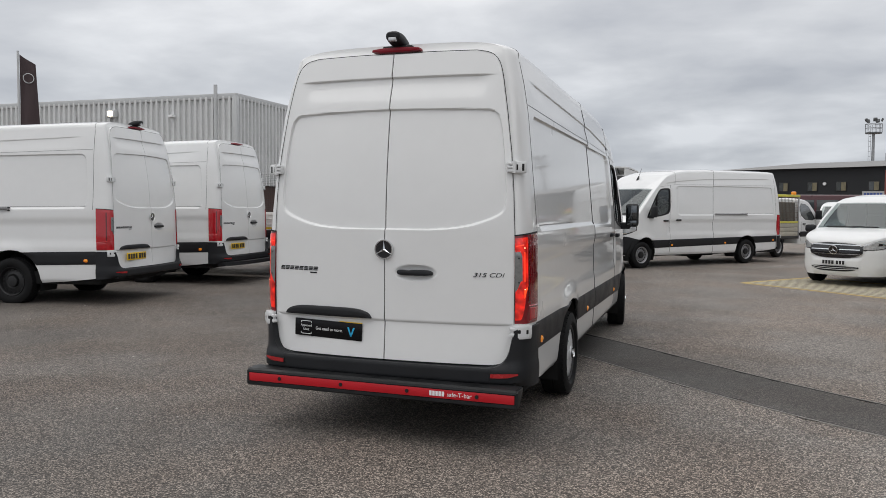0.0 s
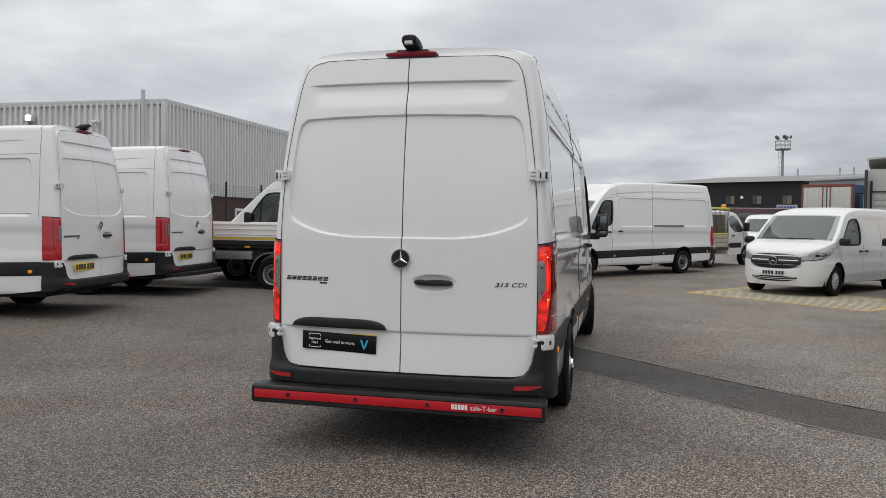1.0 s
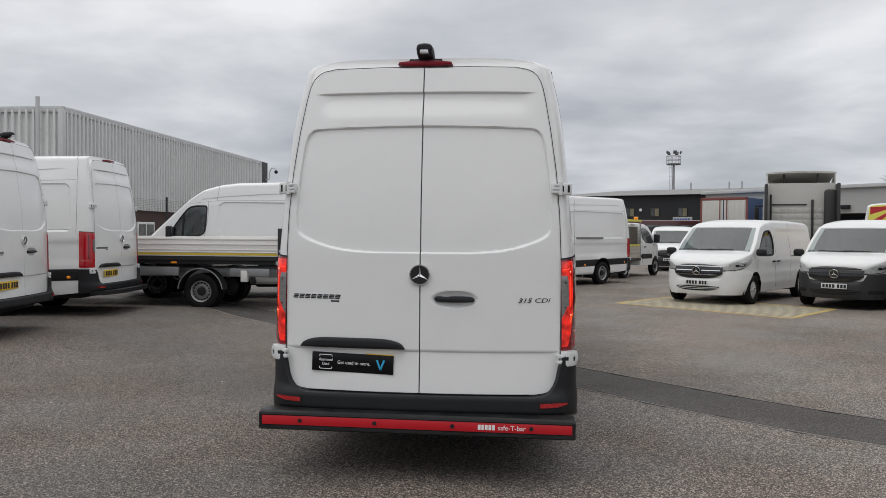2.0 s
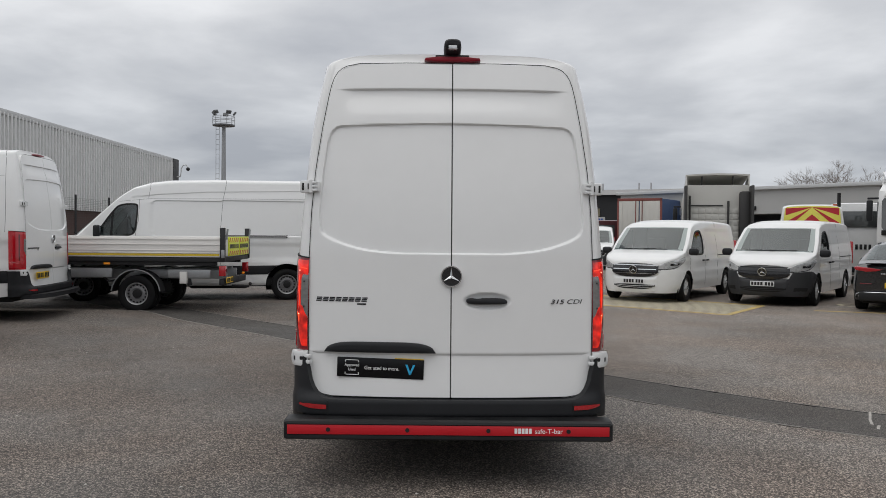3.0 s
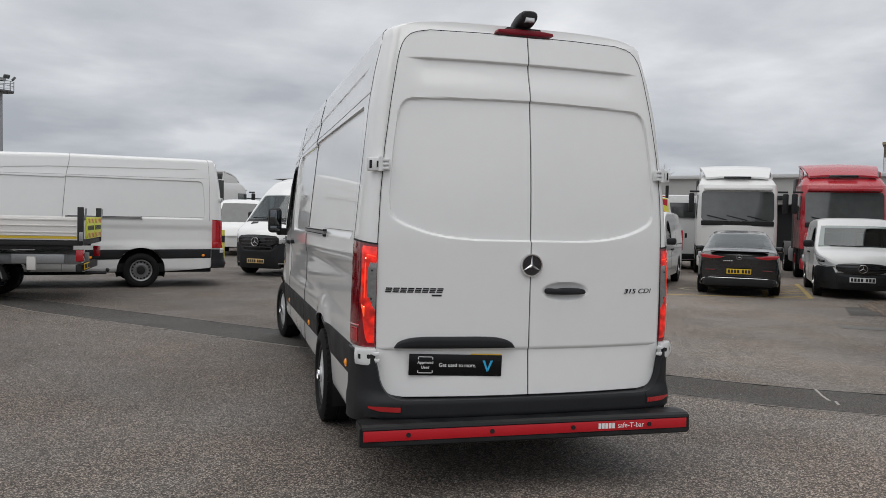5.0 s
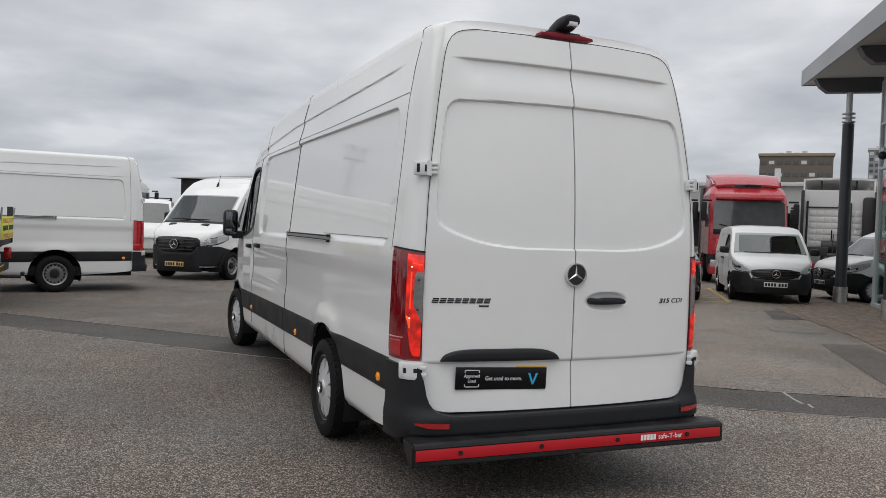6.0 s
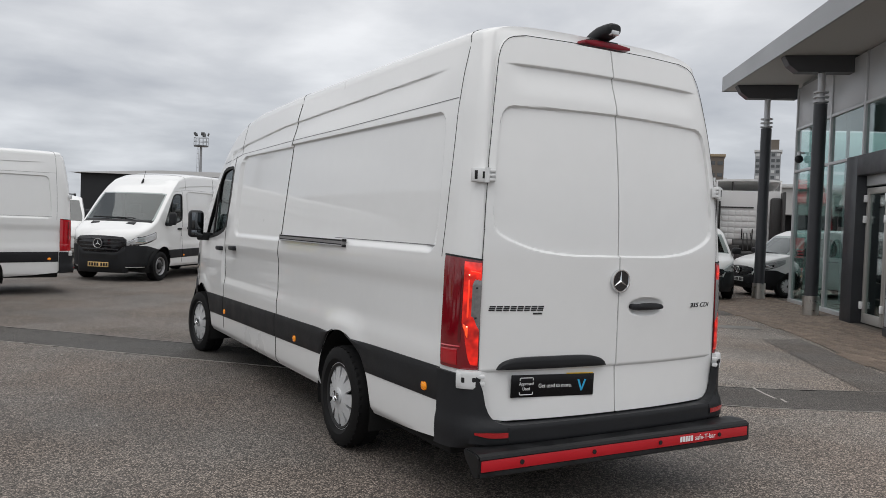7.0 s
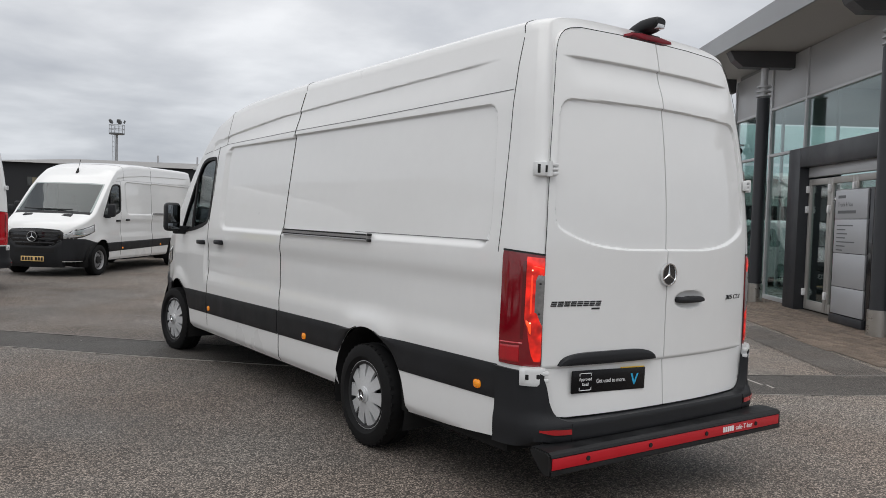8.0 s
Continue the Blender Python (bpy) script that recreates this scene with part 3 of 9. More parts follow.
def door_relief(x, z, side):
    ax = abs(x)
    d = 0.018 * smoothstep(0.004, -0.007, poly_distance(DOOR_PANEL, ax, z))
    d += 0.020 * smoothstep(2.504, 2.492, z) * smoothstep(2.31, 2.47, z) * smoothstep(0.76, 0.60, ax)
    d += 0.012 * smoothstep(0.822, 0.806, z) - 0.020 * max(0.0, min(1.0, (0.80 - z) / 0.26))
    if side > 0:
        q = ((x - 0.226) / 0.15) ** 2 + ((z - 1.152) / 0.055) ** 2
        d += 0.030 * max(0.0, 1 - q) ** 0.7
    return d


def rear_door(parent, side):
    zs = sorted(set(np.linspace(0.545, 2.666, 260).round(4)) | {0.552, 0.56, 0.575, 0.595, 1.440, 1.444, 1.447, 1.451, 1.455, 2.265, 2.277, 2.29, 2.486, 2.492, 2.498, 2.504, 2.51, 2.61, 2.63, 2.645, 2.656})
    n = 100
    verts, faces = [], []
    for z in zs:
        e = door_edge(z)
        for k in range(n + 1):
            x = 0.0018 + (e - 0.0018) * k / n
            if k in (1, n - 1):
                x = 0.0045 if k == 1 else e - 0.004
            y = door_back(x, z) + door_relief(side * x, z, side)
            rim = min(k, n - k)
            if rim == 0:
                y += 0.012
            verts.append((side * x, y, z))
    m = n + 1
    for i in range(len(zs) - 1):
        for k in range(n):
            q = (i * m + k, i * m + k + 1, (i + 1) * m + k + 1, (i + 1) * m + k)
            faces.append(q if side > 0 else q[::-1])
    # returns along the edges
    rim = [k for k in range(m)] + [i * m + n for i in range(1, len(zs))] + [(len(zs) - 1) * m + k for k in range(n - 1, -1, -1)] + [i * m for i in range(len(zs) - 2, 0, -1)]
    base = len(verts)
    for r in rim:
        v = verts[r]
        verts.append((v[0], v[1] + 0.03, v[2]))
    for i in range(len(rim)):
        j = (i + 1) % len(rim)
        faces.append((rim[i], base + i, base + j, rim[j]))
    door = mesh_object("rear_door", verts, faces, PAINT, parent, "", 40)
    # dark seal in the gap round the outer edge
    edge = [(0.01, 0.541), (0.35, 0.541), (0.745, 0.541)] + [(door_edge(z) + 0.004, z) for z in zs[1:-1]] + [(0.60, 2.670), (0.3, 2.672), (0.01, 2.672)]
    sv, sf = [], []
    for i, (x, z) in enumerate(edge):
        p, q = edge[max(0, i - 1)], edge[min(len(edge) - 1, i + 1)]
        d = math.hypot(q[0] - p[0], q[1] - p[1])
        nx, nz = (q[1] - p[1]) / d * 0.0024, -(q[0] - p[0]) / d * 0.0024
        yy = door_back(x, z)
        sv += [(side * (x - nx), yy - 0.005, z - nz), (side * (x + nx), yy - 0.005, z + nz)]
    for i in range(len(edge) - 1):
        sf.append((2 * i, 2 * i + 1, 2 * i + 3, 2 * i + 2))
    mesh_object("door_seal", sv, sf, RUBBER, door, "black door seal", 40)
    if side > 0:
        cv = [(x, door_back(0, z) + door_relief(0.0, z, -1) + 0.006, z) for z in zs for x in (-0.0020, 0.0020)]
        mesh_object("centre_seal", cv, [(2 * i, 2 * i + 1, 2 * i + 3, 2 * i + 2) for i in range(len(zs) - 1)], RUBBER, door, "black seal between the doors", 0)
    return door


def plan_curve(n=14, inner=0.904):
    """The rear corner seen from above, from the door edge round to the side: (x, y) pairs."""
    pts = []
    for k in range(n + 1):
        a = math.pi / 2 * k / n
        pts.append((inner + (1.012 - inner) * math.sin(a) ** 0.85, 0.080 + 0.235 * (1 - math.cos(a)) ** 1.1))
    return pts


def corner_patch(name, k0, k1, zlo, zhi, off, mat, parent, side, label="", n=14, nz=10, depth=0.03):
    """A piece on the rear corner between stations k0 and k1 of the plan curve."""
    curve = plan_curve(n)
    verts, faces = [], []
    ks = np.linspace(k0, k1, max(3, int((k1 - k0) * 2) + 1))
    for k in ks:
        i = min(int(k), n - 1)
        t = k - i
        x, y = (curve[i][c] * (1 - t) + curve[i + 1][c] * t for c in (0, 1))
        tx, ty = curve[i + 1][0] - curve[i][0], curve[i + 1][1] - curve[i][1]
        d = math.hypot(tx, ty)
        nx, ny = ty / d, -tx / d
        a, b = zlo(k / n), zhi(k / n)
        for lay in (off, off - depth):
            for j in range(nz + 1):
                z = a + (b - a) * j / nz
                o = lay - (0.004 if lay == off and j in (0, nz) else 0)
                w = van_wide(z) - 1.002
                verts.append((side * (x + nx * o + w), y + ny * o, z))
    m = 2 * (nz + 1)
    c = len(ks)
    for i in range(c - 1):
        for j in range(nz):
            for lay in (0, nz + 1):
                q = (i * m + lay + j, i * m + lay + j + 1, (i + 1) * m + lay + j + 1, (i + 1) * m + lay + j)
                faces.append(q)
        for j in (0, nz):
            faces.append((i * m + j, (i + 1) * m + j, (i + 1) * m + nz + 1 + j, i * m + nz + 1 + j))
    for i in (0, c - 1):
        for j in range(nz):
            faces.append((i * m + j, i * m + j + 1, i * m + nz + 2 + j, i * m + nz + 1 + j))
    ob = mesh_object(name, verts, faces, mat, parent, label, 40)
    bm = bmesh.new()
    bm.from_mesh(ob.data)
    bmesh.ops.recalc_face_normals(bm, faces=bm.faces)
    bm.to_mesh(ob.data)
    bm.free()
    return ob


def tail_lamp(parent, side):
    """Deep red lamp round the corner: a lit guide hooked round a grey lens, dark band, ribs and a lower facet."""
    lamp = corner_patch("tail_lamp", 0.2, 13.4, lambda u: 0.826, lambda u: 1.416 + 0.022 * u, 0.004, REDDEEP, parent, side, "red tail lamp wrapped round the corner", nz=14)
    corner_patch("lamp_glow", 0.5, 6.7, lambda u: 0.850 + 0.012 * u + 0.21 * smoothstep(0.18, 0.48, u) ** 2, lambda u: 1.398 + 0.015 * u, 0.0065, TAILGLOW, lamp, side, "red light guide", depth=0.01, nz=24)
    corner_patch("lamp_core", 4.6, 5.1, lambda u: 1.085, lambda u: 1.330, 0.0075, TAILCORE, lamp, side, "bright light guide", nz=8, depth=0.008)
    corner_patch("lamp_core", 0.9, 4.5, lambda u: 1.335 + 0.04 * u, lambda u: 1.348 + 0.04 * u, 0.0075, TAILCORE, lamp, side, "bright light guide", nz=3, depth=0.008)
    corner_patch("lamp_core", 4.5, 6.2, lambda u: 1.050 - 0.07 * smoothstep(0.44, 0.33, u), lambda u: 1.066 + 0.02 * u, 0.0078, TAILHOT, lamp, side, "orange-red lit corner of the light guide", nz=4, depth=0.008)
    corner_patch("facet_edge", 1.2, 6.6, lambda u: 0.912 + 0.16 * smoothstep(0.10, 0.47, u), lambda u: 0.919 + 0.16 * smoothstep(0.10, 0.47, u), 0.0085, BRAKERED, lamp, side, nz=1, depth=0.006)
    for z in (1.334, 1.056):
        corner_patch("bulb", 4.65, 5.05, lambda u, z=z: z - 0.005, lambda u, z=z: z + 0.005, 0.0095, BULB, lamp, side, nz=2, depth=0.008)

    def low(u):
        return 1.030 + 0.075 * smoothstep(0.02, 0.24, u)

    def high(u):
        return 1.318 - 0.030 * smoothstep(0.19, 0.255, u) ** 2
    lens = corner_patch("reversing_lens", 0.35, 3.65, low, high, 0.0085, SMOKELENS, lamp, side, "clear grey lens", depth=0.012, nz=12)
    corner_patch("lens_bar", 0.45, 3.5, lambda u: 1.176, lambda u: 1.181, 0.0105, HINGE, lens, side, nz=1, depth=0.006)
    for k in range(4):
        corner_patch("lens_rim", 0.6, 3.4 - 0.25 * k, lambda u, k=k: low(u) + 0.008 + 0.011 * k, lambda u, k=k: low(u) + 0.011 + 0.011 * k, 0.0105, CLEARLENS, lens, side, nz=1, depth=0.006)
        corner_patch("lens_rim", 0.6, 3.4 - 0.25 * k, lambda u, k=k: high(u) - 0.010 - 0.010 * k, lambda u, k=k: high(u) - 0.007 - 0.010 * k, 0.0105, CLEARLENS, lens, side, nz=1, depth=0.006)
    for z in (1.265, 1.105):
        corner_patch("lens_bulb", 1.7, 2.4, lambda u, z=z: z - 0.008, lambda u, z=z: z + 0.008, 0.0105, DARKSTEEL, lens, side, nz=3, depth=0.006)
    corner_patch("dark_lens", 6.8, 7.7, lambda u: 0.95, lambda u: 1.398, 0.0065, REDDARK, lamp, side, "dark red reflector band", depth=0.01)
    corner_patch("lens_facet", 7.9, 13.0, lambda u: 0.842, lambda u: 0.948 - 0.02 * u, 0.0065, REDLENS, lamp, side, "bright red lower facet", depth=0.01)
    corner_patch("facet_edge", 7.0, 13.1, lambda u: 0.946 - 0.012 * u, lambda u: 0.957 - 0.012 * u, 0.0085, REDLENS, lamp, side, nz=2, depth=0.008)
    corner_patch("facet_edge", 8.4, 12.9, lambda u: 0.912 - 0.05 * (u - 0.6) - 0.22 * max(0, 0.74 - u), lambda u: 0.917 - 0.05 * (u - 0.6) - 0.22 * max(0, 0.74 - u), 0.0085, BRAKERED, lamp, side, nz=1, depth=0.006)
    for k in range(15):
        z = 1.085 + 0.0155 * k
        corner_patch("rib", 11.4 - 0.04 * k, 13.0, lambda u, z=z: z, lambda u, z=z: z + 0.005, 0.0068, RIBRED, lamp, side, nz=1, depth=0.005)
    corner_patch("lamp_edge", 0.2, 13.4, lambda u: 1.411 + 0.022 * u, lambda u: 1.420 + 0.022 * u, 0.007, RUBBER, lamp, side, "black edge seal", nz=1, depth=0.012)
    return lamp


def hinge(parent, side, z, tall=0.076, out=0.004):
    """White cast door hinge: a pocketed plate on the corner, a barrel, and three prongs reaching over to the door."""
    x = door_edge(z)
    y = door_back(x, z)
    w = 0.5 * tall
    h = box_part("hinge", (0.006, 0.094, -0.022, 0.016, -w, w), HINGE, parent, 0.008, "white cast door hinge")
    h.matrix_local = pose(side * (x + out), y - 0.010 + 0.4 * (out - 0.004), z) @ Matrix.Diagonal((side, 1, 1, 1)) @ pose(0, 0, 0, 0, 0, 26)
    box_part("hinge_slot", (0.060, 0.076, -0.0235, -0.016, -w * 0.62, w * 0.62), RUBBER, h, 0.002, "dark slot")
    box_part("hinge_pocket", (0.018, 0.034, -0.0235, -0.016, -w * 0.50, w * 0.50), RUBBER, h, 0.002, "dark pocket")
    box_part("hinge_rib", (0.077, 0.086, -0.026, -0.018, -w * 0.9, w * 0.9), HINGE, h, 0.004)
    tube_part("barrel", (0.008, -0.018, -w * 1.04), (0.008, -0.018, w * 1.04), 0.016, HINGE, h, seg=12)
    tube_part("hinge_pin", (0.008, -0.018, -w * 1.10), (0.008, -0.018, w * 1.10), 0.007, STEEL, h, seg=8)
    for c in (-0.62, 0.0, 0.62):
        box_part("prong", (-0.038, 0.012, -0.029, -0.006, c * w - w * 0.21, c * w + w * 0.21), HINGE, h, 0.005)
    box_part("door_plate", (-0.040, -0.006, -0.016, 0.012, -w * 0.85, w * 0.85), HINGE, h, 0.006)
    return h


def lower_hinge(parent, side, z):
    """White cast hinge wrapped round the bumper corner, with a slot, a pocket and two prongs on the door."""
    h = corner_patch("hinge", 0.1, 6.9, lambda u: z - 0.047, lambda u: z + 0.047, 0.036, HINGE, parent, side, "white cast door hinge", nz=8, depth=0.045)
    corner_patch("hinge_pocket", 0.3, 2.6, lambda u: z - 0.027, lambda u: z + 0.033, 0.0375, RUBBER, h, side, "dark pocket", nz=2, depth=0.01)
    corner_patch("hinge_slot", 4.5, 5.3, lambda u: z - 0.036, lambda u: z + 0.036, 0.0375, RUBBER, h, side, "dark slot", nz=2, depth=0.01)
    corner_patch("hinge_rib", 5.3, 6.5, lambda u: z - 0.034, lambda u: z + 0.034, 0.043, HINGE, h, side, nz=4, depth=0.02)
    x = door_edge(z)
    y = door_back(x, z)
    for dz in (-0.020, 0.018):
        p = box_part("prong", (-0.022, 0.050, -0.012, 0.020, -0.011, 0.011), HINGE, h, 0.006)
        p.matrix_local = pose(side * (x + 0.008), y - 0.036, z + dz) @ Matrix.Diagonal((side, 1, 1, 1)) @ pose(0, 0, 0, 0, 0, 30)
    tube_part("barrel", (side * (x + 0.030), y - 0.018, z - 0.040), (side * (x + 0.030), y - 0.018, z + 0.036), 0.011, HINGE, h, seg=10)
    return h


def rear_bumper(parent):
    """Dark bumper with a step across the back and corners rising to the lamps."""
    half = [(0.0, -0.030), (0.3, -0.028), (0.6, -0.018), (0.80, 0.0), (0.90, 0.022), (0.962, 0.065), (1.000, 0.13), (1.018, 0.22), (1.022, 0.312)]
    half = chaikin(half, 2, closed=False)
    gx, gy = [p[0] for p in half], [p[1] for p in half]
    half = [(x, float(np.interp(x, gx, gy))) for x in sorted(set(np.linspace(0, 0.7, 12)) | set(np.linspace(0.72, 1.0, 36)))] + [p for p in half if p[0] > 1.0]
    full = [(-x, y) for x, y in reversed(half[1:])] + half
    verts, faces = [], []
    nz = 12
    for x, y in full:
        ax = abs(x)
        top = float(np.interp(ax, [0, 0.74, 0.79, 0.82, 0.846, 0.870, 0.888, 0.902, 0.93, 1.1], [0.535, 0.535, 0.541, 0.551, 0.568, 0.600, 0.645, 0.72, 0.795, 0.81]))
        low = float(np.interp(ax, [0, 0.8, 0.97, 1.03], [0.425, 0.425, 0.41, 0.395]))
        nx, ny = (0, -1)
        for k in range(nz + 1):
            t = k / nz
            z = low + (top - low) * t
            bulge = 0.030 * smoothstep(0.405, 0.435, z) * smoothstep(0.585, 0.515, z) - 0.03 * smoothstep(0.45, 0.40, z)
            cy = y - bulge * (1 if ax < 0.95 else max(0, 1 - (ax - 0.95) / 0.07))
            cx = x + math.copysign(bulge * 0.3 * smoothstep(0.9, 1.0, ax), x)
            verts.append((cx, cy, z))
        verts.append((x * 0.985, y + 0.05, top + 0.0))
    m = nz + 2
    for i in range(len(full) - 1):
        for k in range(m - 1):
            faces.append((i * m + k, (i + 1) * m + k, (i + 1) * m + k + 1, i * m + k + 1))
    b = mesh_object("rear_bumper", verts, faces, PLASTIC, parent, "dark grey plastic rear bumper", 40)
    # a solid core keeps light from passing through
    box_part("bumper_core", (-0.93, 0.93, 0.02, 0.30, 0.40, 0.53), UNDER, b, 0)
    hx, hy = [p[0] for p in half], [p[1] for p in half]
    for s in (-1, 1):
        # a dark recess with the tapering reflector in it
        for words, mat, grow, lift in (("reflector_recess", RUBBER, 0.005, 0.0055), ("reflector", BUMPERRED, 0.0, 0.009)):
            rv, rf = [], []
            for i in range(15):
                x = 0.775 - grow + (0.175 + 2 * grow) * i / 14
                yb = float(np.interp(x, hx, hy)) - 0.030 * (1 if x < 0.95 else max(0, 1 - (x - 0.95) / 0.07))
                zc = 0.489 + 0.010 * (i / 14) ** 2
                hh = 0.0135 * (1 - 0.55 * smoothstep(0.6, 1.0, i / 14)) + grow
                rv += [(s * x, yb + 0.03, zc - hh), (s * x, yb - lift, zc - hh), (s * x, yb - lift, zc + hh), (s * x, yb + 0.03, zc + hh)]
            for i in range(14):
                for k in range(3):
                    rf.append((4 * i + k, 4 * i + k + 1, 4 * i + 5 + k, 4 * i + 4 + k))
            rf += [(0, 1, 2, 3), (56, 57, 58, 59)]
            mesh_object(words, rv, rf, mat, b, "red reflector" if grow == 0 else "dark recess", 30)
        yb = float(np.interp(0.766, hx, hy)) - 0.030
        box_part("bumper_gap", (s * 0.766 - 0.0015, s * 0.766 + 0.0015, yb - 0.0015, yb + 0.02, 0.425, 0.528), RUBBER, b, 0)
    return b


def mirror(parent, side):
    y, z = 5.72, 1.50
    x = van.half(y, z)
    mr = empty("door_mirror", pose(side * x, y, z), "", "")
    mr.parent = parent
    s = side
    bm = bmesh.new()
    box(bm, *sorted((s * 0.07, s * 0.235)), -0.04, 0.10, -0.14, 0.17, 0.045, seg=3)
    part("mirror_housing", bm, PLASTIC, mr, "black plastic mirror housing")
    box_part("mirror_glass", (*sorted((s * 0.09, s * 0.215)), -0.046, -0.036, -0.04, 0.145), MIRROR, mr, 0.002, "mirror glass")
    box_part("mirror_glass", (*sorted((s * 0.09, s * 0.215)), -0.046, -0.036, -0.115, -0.055), MIRROR, mr, 0.002, "mirror glass")
    box_part("mirror_arm", (*sorted((-s * 0.03, s * 0.13)), 0.0, 0.09, -0.17, -0.08), PLASTIC, mr, 0.02)
    return mr


def outside_handle(parent, y, z, side):
    x = van.half(y, z) - van_dent(y, z)
    h = box_part("door_handle", (-0.012, 0.040, -0.085, 0.085, -0.022, 0.022), PLASTIC, parent, 0.012, "black door handle")
    h.matrix_local = pose(side * (x + 0.0), y, z) @ Matrix.Diagonal((side, 1, 1, 1))
    return h


def marker(parent, y, z, side):
    x = van.half(y, z) - van_dent(y, z)
    h = box_part("side_marker", (-0.004, 0.024, -0.033, 0.033, -0.025, 0.025), AMBER, parent, 0.020, "amber side marker lamp")
    h.matrix_local = pose(side * x, y, z) @ Matrix.Diagonal((side, 1, 1, 1))


def front_end(parent):
    """Grille, headlamps, bumper and bonnet gap of the van."""
    def fr(x, z, off):
        off -= 0.028 * smoothstep(0.42, 0.21, z)
        # the nose seen from above bows back towards the corners
        return VAN_L + 0.085 + off - 0.24 * x * x - 0.18 * max(0.0, z - 0.98)

    def patch(name, x0, x1, z0, z1, off, mat, own, label="", n=16, m=6, depth=0.05, edge=0.01):
        verts, faces = [], []
        for i in range(n + 1):
            t = i / n
            a, b = z0(t), z1(t)
            x = x0 + (x1 - x0) * t
            for k in range(m + 1):
                z = a + (b - a) * k / m
                o = off - (edge if k in (0, m) or i in (0, n) else 0)
                verts.append((x, fr(x, z, o), z))
            verts.append((x, fr(x, b, off - depth), b))
            verts.append((x, fr(x, a, off - depth), a))
        q = m + 3
        for i in range(n):
            for k in range(q):
                faces.append((i * q + k, i * q + (k + 1) % q, (i + 1) * q + (k + 1) % q, (i + 1) * q + k))
        faces += [tuple(range(q)), tuple(n * q + k for k in range(q))]
        ob = mesh_object(name, verts, faces, mat, own, label, 40)
        bm = bmesh.new()
        bm.from_mesh(ob.data)
        bmesh.ops.recalc_face_normals(bm, faces=bm.faces)
        bm.to_mesh(ob.data)
        bm.free()
        return ob
    bump = patch("front_bumper", -0.60, 0.60, lambda t: 0.21, lambda t: 0.695 + 0.13 * smoothstep(0.60, 1.0, abs(2 * t - 1)), 0.03, PLASTIC, parent, "dark grey plastic front bumper", n=24, m=10, depth=0.16, edge=0.03)
    patch("air_intake", -0.46, 0.46, lambda t: 0.535, lambda t: 0.645 - 0.02 * abs(2 * t - 1) ** 2, 0.034, RUBBER, bump, "dark lower air intake", edge=0.0)
    gr = patch("grille", -0.62, 0.62, lambda t: 0.70 + 0.14 * smoothstep(0.55, 1.0, abs(2 * t - 1)), lambda t: 1.075 - 0.035 * abs(2 * t - 1) ** 2 - 0.05 * smoothstep(0.90, 1.0, abs(2 * t - 1)), 0.028, BLACKGLOSS, parent, "black slatted grille")
    for k in range(4):
        z = 0.755 + 0.082 * k
        e = 0.46 + 0.035 * k
        patch("slat", -e, e, lambda t, z=z: z - 0.012, lambda t, z=z: z + 0.018, 0.048, GRILLEBAR, gr, m=2, edge=0.004)
    badge(gr, pose(0, fr(0, 0.89, 0.066), 0.89, 0, 0, 180), 0.115)
    for s in (-1, 1):
        af = OVER + WB + ARCH
        van.patch("lamp_surround", 6.33, 6.928, lambda y: 0.835 + 0.165 * ((6.93 - y) / 0.6) ** 1.4, lambda y: min(1.035 + 0.16 * (6.93 - y) / 0.6, van.top(y) - van.shoulder(y) - 0.002), 0.004, BLACKGLOSS, parent, s, "dark lamp surround", step=0.025, nz=8)
        hl = van.patch("headlamp", 6.36, 6.926, lambda y: 0.850 + 0.165 * ((6.93 - y) / 0.6) ** 1.4, lambda y: min(1.02 + 0.16 * (6.93 - y) / 0.6, van.top(y) - van.shoulder(y) - 0.01), 0.008, CLEARLENS, parent, s, "clear swept-back headlamp", step=0.025, nz=8)
        van.patch("lamp_lens", 6.66, 6.86, lambda y: 0.91, lambda y: 0.985, 0.013, CHROME, hl, s, step=0.025, nz=3)
        van.patch("lamp_bezel", 6.50, 6.90, lambda y: 0.860 + 0.165 * ((6.93 - y) / 0.6) ** 1.4, lambda y: 0.885 + 0.165 * ((6.93 - y) / 0.6) ** 1.4, 0.012, BLACKGLOSS, hl, s, step=0.025, nz=2)
        bc = van.patch("bumper_corner", 6.17, 6.929, lambda y: max(0.215, HUB + math.sqrt(max(0.0, (ARCH + 0.002) ** 2 - (y - OVER - WB) ** 2))), lambda y: 0.852 - 0.085 * smoothstep(6.75, 6.22, y), 0.022, PLASTIC, parent, s, "dark grey plastic bumper corner", step=0.025, nz=10)
        bm = bmesh.new()
        box(bm, *sorted((s * 0.24, s * 0.56)), -0.055, 0.055, -0.02, 0.012, 0.006, m=pose(0, 6.47, van_top(6.42) - 0.010, -25, 0, 0))
        part("bonnet_vent", bm, PLASTIC, parent)
    bm = bmesh.new()
    tube(bm, (-0.5, 6.335, van_top(6.25) + 0.02), (0.62, 6.33, van_top(6.25) + 0.03), 0.012, 8)
    part("wiper", bm, RUBBER, parent)
    return gr


